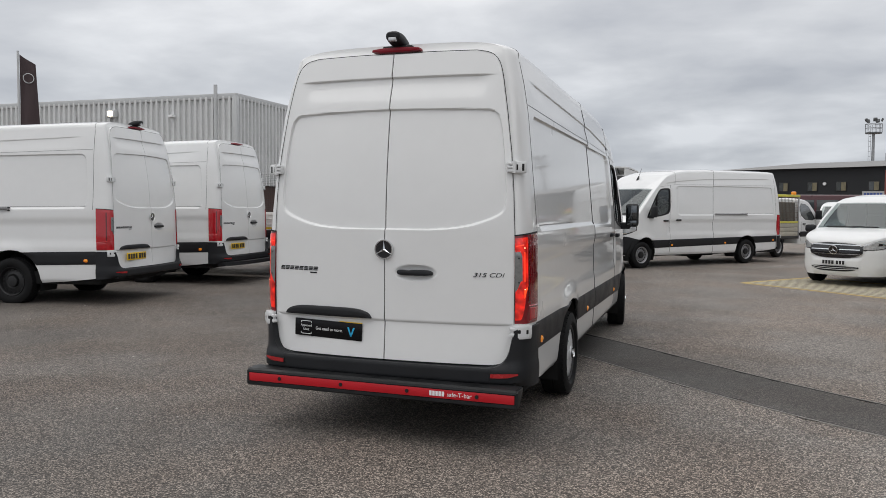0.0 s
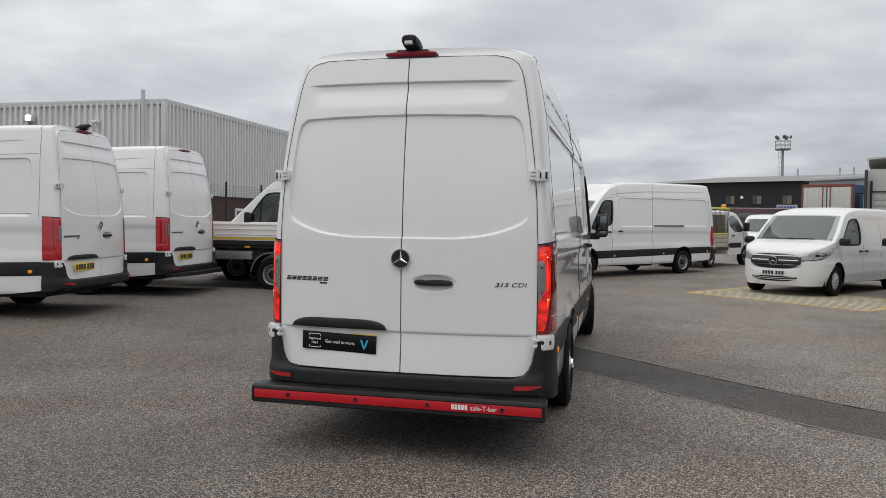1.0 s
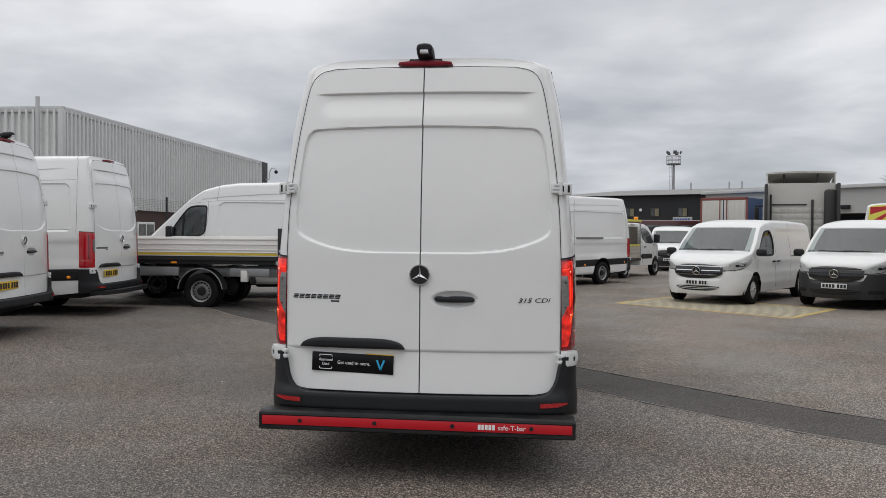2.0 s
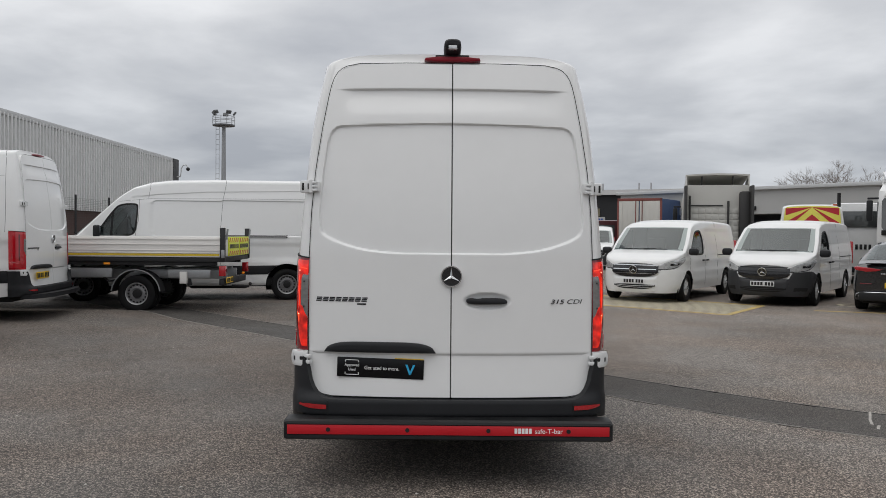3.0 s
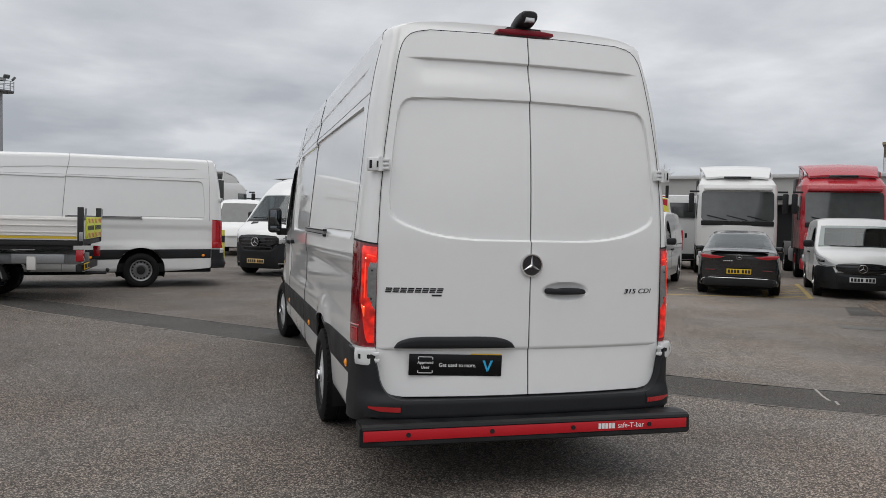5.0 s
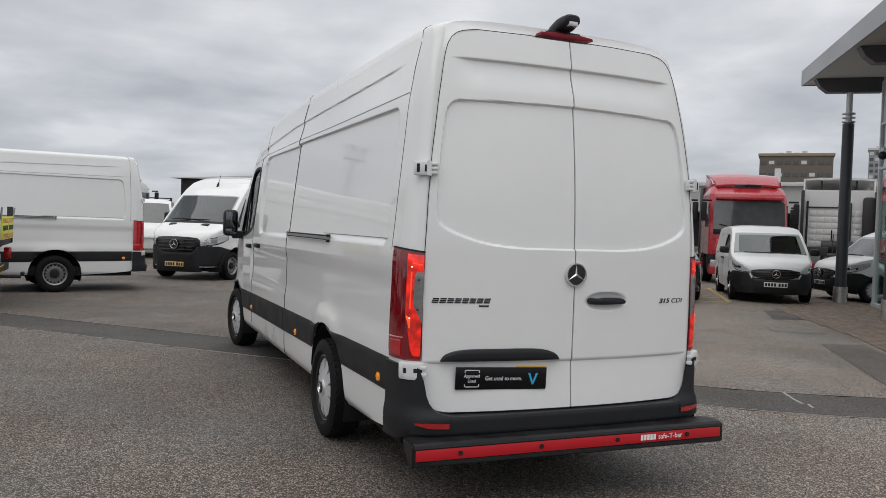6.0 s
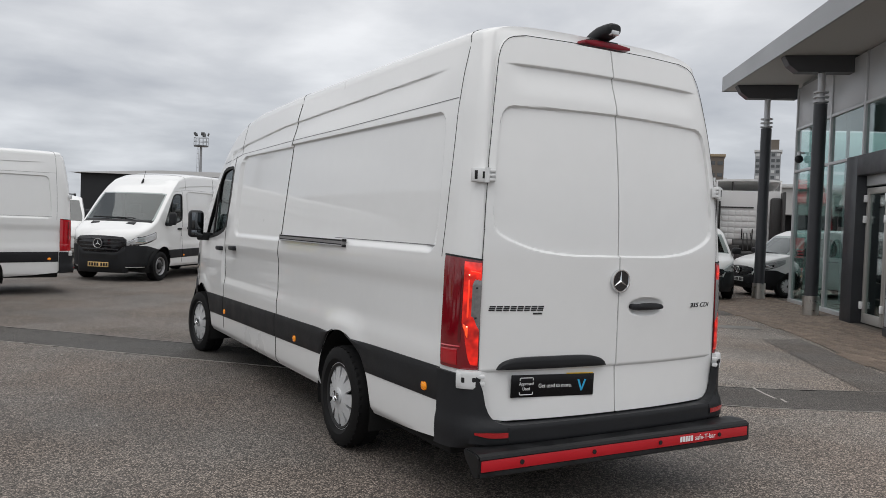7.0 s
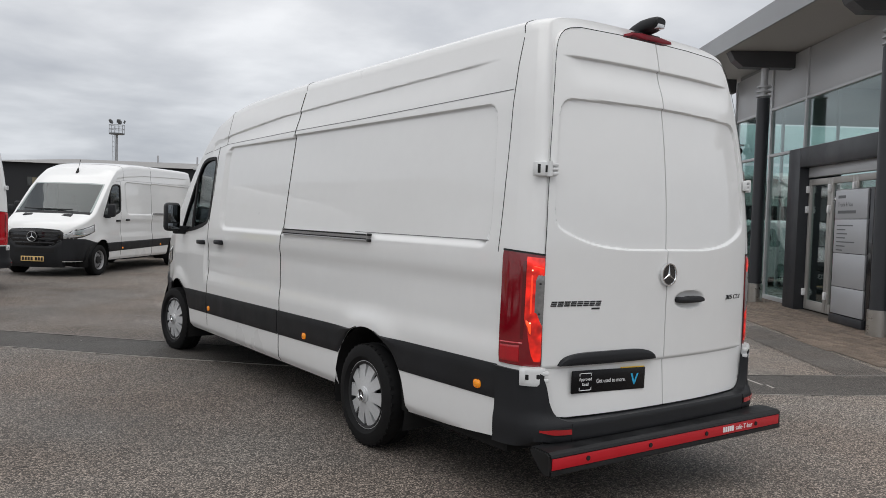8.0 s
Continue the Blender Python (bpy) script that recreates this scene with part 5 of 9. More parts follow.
# dark badge strokes: the name as plain slanted blocks, the type in figures
BADGE = material("dark_badge_chrome", (0.060, 0.062, 0.066), 0.25, metal=0.7, vary=0.1)
for van_ in (main_van, others[0], others[1]):
    for k in range(8):
        x = -0.856 + 0.0415 * k
        for zz, x0, x1 in ((1.142, 0.0, 0.034), (1.152, 0.003, 0.037), (1.162, 0.006, 0.040)):
            door_patch("badge_stroke", x + x0, x + x1, lambda q, zz=zz: zz, lambda q, zz=zz: zz + 0.0075, 0.004, BADGE, van_, n=2, m=2, edge=0.001)
    door_patch("badge_stroke", -0.592, -0.535, lambda q: 1.122, lambda q: 1.132, 0.003, BADGE, van_, n=2, m=2, edge=0.001)
lettering("type_badge", "315 CDI", 0.040, BADGE, main_van, Matrix.Translation((0.628, 0.030, 1.136)) @ pose(0, 0, 0, 0, 0, 11.5) @ REAR, "grey metal figures", 0.003, 0.25, wide=1.50)

# ---------- other vehicles ----------


def facing(x, y, hx, hy, length=0.0, back=False):
    """The pose of a thing whose front (or rear, for back) middle is at x, y and that heads along hx, hy."""
    d = math.hypot(hx, hy)
    hx, hy = hx / d, hy / d
    rz = math.degrees(math.atan2(-hx, hy))
    ox, oy = (x, y) if back else (x - hx * length, y - hy * length)
    return pose(ox, oy, gz(x, y), 0, 0, rz)


def nose_patch(name, y0, bow, rake, x0, x1, z0, z1, off, mat, parent, label="", n=16, m=5, depth=0.06, edge=0.012):
    """A curved piece on the front of a vehicle, or on its rear when y0 is negative-facing."""
    verts, faces = [], []

    def fy(x, z, o):
        o -= 0.026 * smoothstep(0.42, 0.22, z)
        return y0 + o - bow * x * x - rake * max(0.0, z - 0.75)
    for i in range(n + 1):
        t = i / n
        a, b = z0(t), z1(t)
        x = x0 + (x1 - x0) * t
        for k in range(m + 1):
            z = a + (b - a) * k / m
            verts.append((x, fy(x, z, off - (edge if k in (0, m) or i in (0, n) else 0)), z))
        verts.append((x, fy(x, b, off - depth), b))
        verts.append((x, fy(x, a, off - depth), a))
    q = m + 3
    for i in range(n):
        for k in range(q):
            faces.append((i * q + k, i * q + (k + 1) % q, (i + 1) * q + (k + 1) % q, (i + 1) * q + k))
    faces += [tuple(range(q)), tuple(n * q + k for k in range(q))]
    ob = mesh_object(name, verts, faces, mat, parent, label, 40)
    bm = bmesh.new()
    bm.from_mesh(ob.data)
    bmesh.ops.recalc_face_normals(bm, faces=bm.faces)
    bm.to_mesh(ob.data)
    bm.free()
    return ob


HEADLENS = material("clear_headlamp_glass", (0.60, 0.61, 0.62), 0.10, metal=0.35, vary=0.35, scale=18, coat=1.0, rvary=0.05)
# paler copy of the dark bumper plastic
GREYBUMPER = material("grey_bumper_plastic", (0.030, 0.031, 0.034), 0.55, vary=0.15, scale=5, fine=200)


def small_van(name, spec, m, label, bumper, grille_bars, plate):
    """A white delivery van with a sloping bonnet."""
    L, W = spec["length"], spec["half"]
    over, wb, r = spec["over"], spec["wb"], spec["tyre"]
    top = table(spec["top"], 0.05)
    wide = table([(z, W * k) for z, k in spec["wide"]], 0.05)
    plan = table([(0, 0.97), (0.5, 1), (L - 0.95, 1), (L - 0.5, 0.97), (L - 0.3, 0.93), (L - 0.18, 0.875), (L - 0.09, 0.78), (L - 0.03, 0.65), (L, 0.55)], 0.02)
    panel = spec["panel"]

    def dent(y, z):
        d = 0.010 * smoothstep(0.008, -0.012, rrect(y, z, *panel, 0.06)) if panel else 0.0
        d += 0.010 * smoothstep(0.70, 0.80, z) * smoothstep(0.98, 0.86, z)
        return d - 0.008 * smoothstep(0.55, 0.50, z) + 0.05 * smoothstep(0.40, 0.22, z) * smoothstep(L - 0.7, L - 0.4, y)
    v = empty(name, m, label, "van", "small vans in the parking bays")
    b = Body(L, wide, top, plan, lambda y: 0.27 + 0.08 * smoothstep(L - 0.5, L - 0.3, y), [(over, r, r + 0.07), (over + wb, r, r + 0.07)], lambda y: float(np.interp(y, [0, spec["screen"][0] - 0.2, spec["screen"][0], L], [0.10, 0.10, 0.05, 0.06])),
             dent, lambda y, z: 0.10 * max(0.0, z - 0.9) * max(0.0, 1 - y), lambda y: 0.20 * smoothstep(L - 1.7, L - 0.2, y), (0.12, 0.06), 3.2, 0.06, 0.04)
    ya, yb = spec["screen"]
    win = chaikin(spec["window"], 2)
    b.shell("body", PAINT_FAR, v, [win], lambda x, y, z: ya + 0.03 < y < yb - 0.03 and abs(x) < 0.82 * b.half(y, z), "white painted body")
    b.top_pane("windscreen", ya, yb, 0.90, 0.92, 0.004, GLASS, v, label="dark windscreen glass")
    box_part("cabin_floor", (-W * 0.85, W * 0.85, ya - 1.3, yb + 0.1, 0.5, spec["belt"] - 0.1), INTERIOR, v, 0.05)
    box_part("bulkhead", (-W * 0.82, W * 0.82, ya - 1.45, ya - 1.40, 0.4, b.top(ya - 1.4) - 0.16), INTERIOR, v, 0)
    for s in (-1, 1):
        box_part("seat", (s * 0.4 - 0.24, s * 0.4 + 0.24, ya - 1.2, ya - 1.0, 0.8, 1.5), INTERIOR, v, 0.06, "dark seat")
        b.ring("window_frame", win, 0.018, 0.03, 0.003, RUBBER, v, s)
        b.pane("side_window", win, -0.01, GLASS, v, s, "dark side window")
        yd = min(p[0] for p in spec["window"]) - 0.10
        b.seam("gap", [(yd - 0.02, 0.34), (yd, 0.8), (yd + 0.02, spec["belt"] + 0.5)], 0.007, RUBBER, v, s)
        b.seam("gap", [(yd - 1.05, 0.34), (yd - 1.05, 1.0), (yd - 1.03, spec["belt"] + 0.5)], 0.006, RUBBER, v, s)
        b.seam("gap", [(yb - 0.35, 0.45), (yb - 0.30, spec["belt"] - 0.06)], 0.006, RUBBER, v, s)
        b.seam("rail", [(0.35, spec["belt"] - 0.03), (yd - 1.08, spec["belt"] - 0.03)], 0.022, RUBBER, v, s, 0.003)
        for y in (yd + 0.16, yd - 0.14):
            x = b.half(y, spec["belt"] - 0.14)
            h = box_part("door_handle", (-0.015, 0.035, -0.08, 0.08, -0.018, 0.018), RUBBER if bumper != PAINT_FAR else PLASTIC, v, 0.01, "black door handle")
            h.matrix_local = pose(s * x, y, spec["belt"] - 0.14) @ Matrix.Diagonal((s, 1, 1, 1))
        ym = yb - 0.28
        x = b.half(ym, spec["belt"])
        mr = box_part("door_mirror", (0.02, 0.25, -0.02, 0.13, 0.0, 0.17), PLASTIC, v, 0.055, "black door mirror")
        mr.matrix_local = pose(s * x, ym, spec["belt"]) @ Matrix.Diagonal((s, 1, 1, 1))
        for y in (over, over + wb):
            wheel(v, s * (W - 0.104), y, r, r, 0.20, r * 0.62, "cover", s)
        lz = spec["lamp"]
        lid = lambda y: b.top(y) - b.shoulder(y) - 0.012
        hl = b.patch("headlamp", L - 0.64, L - 0.006, lambda y: lz - 0.105 + 0.20 * ((L - y) / 0.6) ** 1.5, lambda y: min(lid(y), lz + 0.095 + 0.12 * (L - y) / 0.6), 0.008, HEADLENS, v, s, "clear swept-back headlamp", step=0.025, nz=8)
        b.patch("lamp_bezel", L - 0.30, L - 0.01, lambda y: lz - 0.090 + 0.20 * ((L - y) / 0.6) ** 1.5, lambda y: lz - 0.065 + 0.20 * ((L - y) / 0.6) ** 1.5, 0.012, BLACKGLOSS, hl, s, step=0.02, nz=2)
        b.patch("light_strip", L - 0.56, L - 0.12, lambda y: min(lid(y), lz + 0.085 + 0.10 * (L - y) / 0.6) - 0.028, lambda y: min(lid(y), lz + 0.085 + 0.10 * (L - y) / 0.6) - 0.010, 0.012, CLEARLENS, hl, s, "pale running light strip", step=0.02, nz=2)
        b.patch("lamp_bowl", L - 0.33, L - 0.12, lambda y: lz - 0.01 + 0.1 * (L - 0.12 - y), lambda y: lz + 0.075 + 0.1 * (L - 0.12 - y), 0.011, BLACKGLOSS, hl, s, "dark lamp bowl", step=0.02, nz=3)
        b.patch("lamp_lens", L - 0.28, L - 0.17, lambda y: lz + 0.012, lambda y: lz + 0.072, 0.014, CHROME, hl, s, "bright round lens", step=0.02, nz=3)
        bc = b.patch("bumper_corner", over + wb + 0.24, L - 0.001, lambda y: r + math.sqrt((r + 0.073) ** 2 - (y - over - wb) ** 2) if y - over - wb < r + 0.072 else 0.225, lambda y: spec["lamp"] - 0.085 + 0.02 * smoothstep(L - 0.05, L - 0.25, y) - 0.07 * smoothstep(L - 0.35, over + wb + 0.25, y) - 0.16 * smoothstep(L - 0.03, L, y), 0.022, bumper, v, s, "front bumper corner", step=0.025, nz=8)
        if bumper != PAINT_FAR:
            b.patch("fog_recess", L - 0.20, L - 0.03, lambda y: 0.34, lambda y: 0.43, 0.028, RUBBER, bc, s, step=0.03, nz=3)
        box_part("tail_lamp", (*sorted((s * (W - 0.14), s * (W - 0.02))), 0.0, 0.10, 0.85, 1.45), REDLENS, v, 0.02, "red tail lamp")
    for y in (over, over + wb):
        liner(v, y, r, r + 0.075, 0.5, W * 0.925)
    box_part("floor_pan", (-W * 0.85, W * 0.85, 0.15, L - 0.35, 0.24, 0.38), UNDER, v, 0.02)
    g = spec["grille"]
    bp = nose_patch("front_bumper", L + 0.005, 0.20, 0.0, -W * 0.56, W * 0.56, lambda t: 0.225, lambda t: g[0] - 0.005 + 0.03 * abs(2 * t - 1) ** 3, 0.028, bumper, v, "front bumper", n=24, m=8, depth=0.25, edge=0.03)
    ih = spec["plate"] - 0.075
    nose_patch("air_intake", L + 0.022, 0.20, 0, -W * 0.52, W * 0.52, lambda t: ih - 0.11 + 0.07 * abs(2 * t - 1) ** 4, lambda t: ih - 0.01 * abs(2 * t - 1) ** 3, 0.022, RUBBER, bp, "dark lower air intake", n=14, m=2, edge=0.0)
    for k in range(2):
        nose_patch("intake_bar", L + 0.030, 0.20, 0, -W * 0.5, W * 0.5, lambda t, k=k: ih - 0.075 + 0.035 * k + 0.02 * abs(2 * t - 1) ** 3, lambda t, k=k: ih - 0.066 + 0.035 * k + 0.02 * abs(2 * t - 1) ** 3, 0.02, bumper, bp, n=14, m=1, edge=0.0)
    gr = nose_patch("grille", L + 0.005, 0.20, 0.3, -W * 0.58, W * 0.58, lambda t: g[0] + 0.10 * abs(2 * t - 1) ** 4, lambda t: g[1] - 0.05 * abs(2 * t - 1) ** 3, 0.03, BLACKGLOSS, v, "dark slatted grille")
    for k in range(3):
        z = g[0] + (g[1] - g[0]) * (k + 0.8) / 3.4
        nose_patch("slat", L + 0.012, 0.20, 0.3, -W * 0.54, W * 0.54, lambda t, z=z: z - 0.008, lambda t, z=z: z + 0.010, 0.035, grille_bars, gr, m=1, n=14, edge=0.003)
    zc = (g[0] + g[1]) / 2
    badge(gr, pose(0, L + 0.062 - 0.3 * max(0, zc - 0.75), zc, 12, 0, 180), 0.095)
    number_plate(v, pose(0, L + 0.046, spec["plate"], 0, 0, 180), plate)
    tube_part("wiper", (-0.55, yb + 0.03, b.top(yb) + 0.02), (0.05, yb - 0.02, b.top(yb) + 0.03), 0.012, RUBBER, v, seg=6)
    tube_part("wiper", (-0.05, yb + 0.03, b.top(yb) + 0.02), (0.6, yb - 0.02, b.top(yb) + 0.02), 0.012, RUBBER, v, seg=6)
    return v


VITO = dict(length=5.14, half=0.964, over=1.045, wb=3.20, tyre=0.335, belt=1.10, plate=0.50, lamp=0.85, grille=(0.60, 0.93), panel=(0.35, 2.75, 1.02, 1.70), screen=(3.70, 4.42),
            top=[(0, 1.84), (0.25, 1.94), (1.5, 1.97), (2.9, 1.96), (3.4, 1.90), (3.64, 1.81), (4.42, 1.21), (4.75, 1.14), (5.0, 1.05), (5.09, 1.0), (5.14, 0.92)],
            wide=[(0.2, 0.955), (0.5, 0.99), (0.9, 1.0), (1.1, 0.995), (1.4, 0.955), (1.7, 0.895), (1.95, 0.84)],
            window=[(2.98, 1.13), (3.2, 1.10), (4.12, 1.10), (4.05, 1.20), (3.60, 1.58), (3.42, 1.68), (2.98, 1.70)])
CITAN = dict(length=4.50, half=0.93, over=0.915, wb=2.716, tyre=0.32, belt=1.14, plate=0.45, lamp=0.80, grille=(0.58, 0.82), panel=(0.3, 2.1, 1.05, 1.62), screen=(3.06, 3.70),
             top=[(0, 1.70), (0.25, 1.81), (1.2, 1.86), (2.3, 1.865), (2.75, 1.83), (2.99, 1.72), (3.70, 1.16), (4.05, 1.09), (4.36, 0.99), (4.45, 0.92), (4.50, 0.82)],
             wide=[(0.2, 0.95), (0.5, 0.99), (0.9, 1.0), (1.14, 0.99), (1.4, 0.94), (1.7, 0.88), (1.95, 0.83)],
             window=[(2.25, 1.17), (2.5, 1.14), (3.42, 1.14), (3.35, 1.22), (2.92, 1.52), (2.75, 1.60), (2.25, 1.62)])
small_van("small_van", VITO, ground_pose(7.69, 17.45, 143.5), "white compact van with a body-colour bumper and chrome grille bars", PAINT_FAR, CHROME, WHITEPLATE)
small_van("small_van", VITO, ground_pose(10.54, 16.62, 141.7), "white compact van with a dark grey plastic bumper", GREYBUMPER, PLASTIC, WHITEPLATE)
small_van("small_van", CITAN, ground_pose(14.66, 13.61, 143.6), "small white city van with a dark front bumper", PLASTIC, PLASTIC, WHITEPLATE)
small_van("small_van", CITAN, facing(14.75, 11.1, -0.91, 0.36, 4.50), "small white city van beside the showroom corner", PLASTIC, PLASTIC, WHITEPLATE)


def black_coupe(m):
    """A low black four-door coupe, tail towards the yard."""
    L, W, over, wb, r = 4.69, 0.915, 1.03, 2.73, 0.335
    c = empty("coupe_car", m, "black four-door coupe with red tail lamps", "car")
    top = table([(0, 0.94), (0.10, 1.03), (0.45, 1.075), (0.75, 1.18), (1.5, 1.42), (2.1, 1.495), (2.6, 1.46), (3.0, 1.31), (3.45, 1.02), (4.2, 0.88), (4.6, 0.70), (4.69, 0.55)], 0.05)
    wide = table([(0.1, W * 0.94), (0.5, W), (0.75, W), (0.92, W * 0.965), (1.05, W * 0.88), (1.45, W * 0.66)], 0.05)
    plan = table([(0, 0.90), (0.3, 0.965), (0.9, 1), (3.6, 1), (4.3, 0.93), (4.69, 0.75)], 0.08)
    b = Body(L, wide, top, plan, lambda y: 0.22, [(over, r, r + 0.04), (over + wb, r, r + 0.04)], lambda y: float(np.interp(y, [0, 0.5, 0.9, 3.0, 3.5, 4.69], [0.05, 0.05, 0.10, 0.10, 0.05, 0.05])), lambda y, z: 0.012 * smoothstep(0.60, 0.70, z) * smoothstep(0.85, 0.75, z),
             lambda y, z: 0.10 * max(0, 0.55 - z) * (y < 0.6), lambda y: 0.2 * smoothstep(3.4, 4.6, y) - 0.16 * smoothstep(0.6, 0.0, y), (0.10, 0.05), 2.8, 0.05, 0.03)
    win = chaikin([(0.95, 1.10), (1.3, 0.97), (3.2, 0.95), (2.7, 1.20), (2.2, 1.32), (1.5, 1.29)], 2)
    b.shell("body", BLACKPAINT, c, [win], lambda x, y, z: 0.55 < y < 1.42 and abs(x) < 0.55 or 2.65 < y < 3.40 and abs(x) < 0.6, "gloss black body")
    b.top_pane("rear_window", 0.52, 1.48, 0.86, 0.88, 0.004, GLASS, c, label="dark sloping rear window")
    b.top_pane("windscreen", 2.60, 3.44, 0.88, 0.90, 0.004, GLASS, c)
    box_part("cabin_floor", (-0.72, 0.72, 0.6, 3.4, 0.4, 0.95), INTERIOR, c, 0.05)
    for s in (-1, 1):
        b.ring("window_frame", win, 0.012, 0.02, 0.003, CHROME, c, s)
        b.pane("side_window", win, -0.008, GLASS, c, s)
        box_part("seat", (s * 0.36 - 0.22, s * 0.36 + 0.22, 1.5, 1.7, 0.8, 1.22), INTERIOR, c, 0.06)
        for y in (over, over + wb):
            wheel(c, s * (W - 0.12), y, r, r, 0.235, 0.24, "cover", s)
        lamp = [(0.30, 0.90), (0.52, 0.93), (0.80, 0.955), (0.84, 0.93), (0.80, 0.875), (0.60, 0.845), (0.42, 0.86)]
        extrude_outline("tail_lamp", [(s * x, z) for x, z in (lamp if s > 0 else lamp[::-1])], 0.12, REDLENS, c, Matrix.Translation((0, 0.165, 0)) @ REAR, "slim red tail lamp", 0.01)
        box_part("reflector", (*sorted((s * 0.50, s * 0.72)), 0.06, 0.12, 0.585, 0.610), REDDARK, c, 0.005)
        box_part("exhaust_trim", (*sorted((s * 0.46, s * 0.74)), 0.0, 0.10, 0.30, 0.345), BLACKGLOSS, c, 0.015, "dark exhaust trim")
        box_part("exhaust_rim", (*sorted((s * 0.45, s * 0.75)), 0.012, 0.05, 0.345, 0.353), CHROME, c, 0.003, "bright exhaust rim")
        mr = box_part("door_mirror", (0.0, 0.2, 0, 0.10, 0, 0.13), BLACKGLOSS, c, 0.04)
        mr.matrix_local = pose(s * 0.88, 2.95, 0.95) @ Matrix.Diagonal((s, 1, 1, 1))
    box_part("diffuser", (-0.74, 0.74, -0.005, 0.2, 0.24, 0.42), RUBBER, c, 0.03, "dark rear diffuser")
    bm = bmesh.new()
    line = [(-0.80, 0.335), (-0.79, 0.375), (-0.74, 0.405), (-0.60, 0.420), (0.0, 0.424), (0.60, 0.420), (0.74, 0.405), (0.79, 0.375), (0.80, 0.335)]
    for (x0, z0), (x1, z1) in zip(line, line[1:]):
        tube(bm, (x0, 0.10 * (x0 / 0.8) ** 2 - 0.025, z0), (x1, 0.10 * (x1 / 0.8) ** 2 - 0.025, z1), 0.0095, 8)
    part("chrome_strip", bm, CHROME, c, "bright strip arched over the diffuser")
    box_part("boot_lip", (-0.62, 0.62, 0.02, 0.14, 1.015, 1.035), BLACKGLOSS, c, 0.008)
    badge(c, pose(0, 0.035, 0.90), 0.062)
    number_plate(c, pose(0, -0.012, 0.575), YELLOWPLATE)
    for k in range(5):
        x = -0.34 + 0.042 * k
        box_part("badge_block", (x, x + 0.03, 0.055, 0.075, 0.795, 0.82), CHROME, c, 0.002)
    box_part("floor_pan", (-0.7, 0.7, 0.2, 4.3, 0.18, 0.3), UNDER, c, 0.02)
    for y in (over, over + wb):
        liner(c, y, r, r + 0.045, 0.5, W * 0.97)
    return c


black_coupe(ground_pose(9.42, 10.86, -36))

# ---------- dropside truck ----------


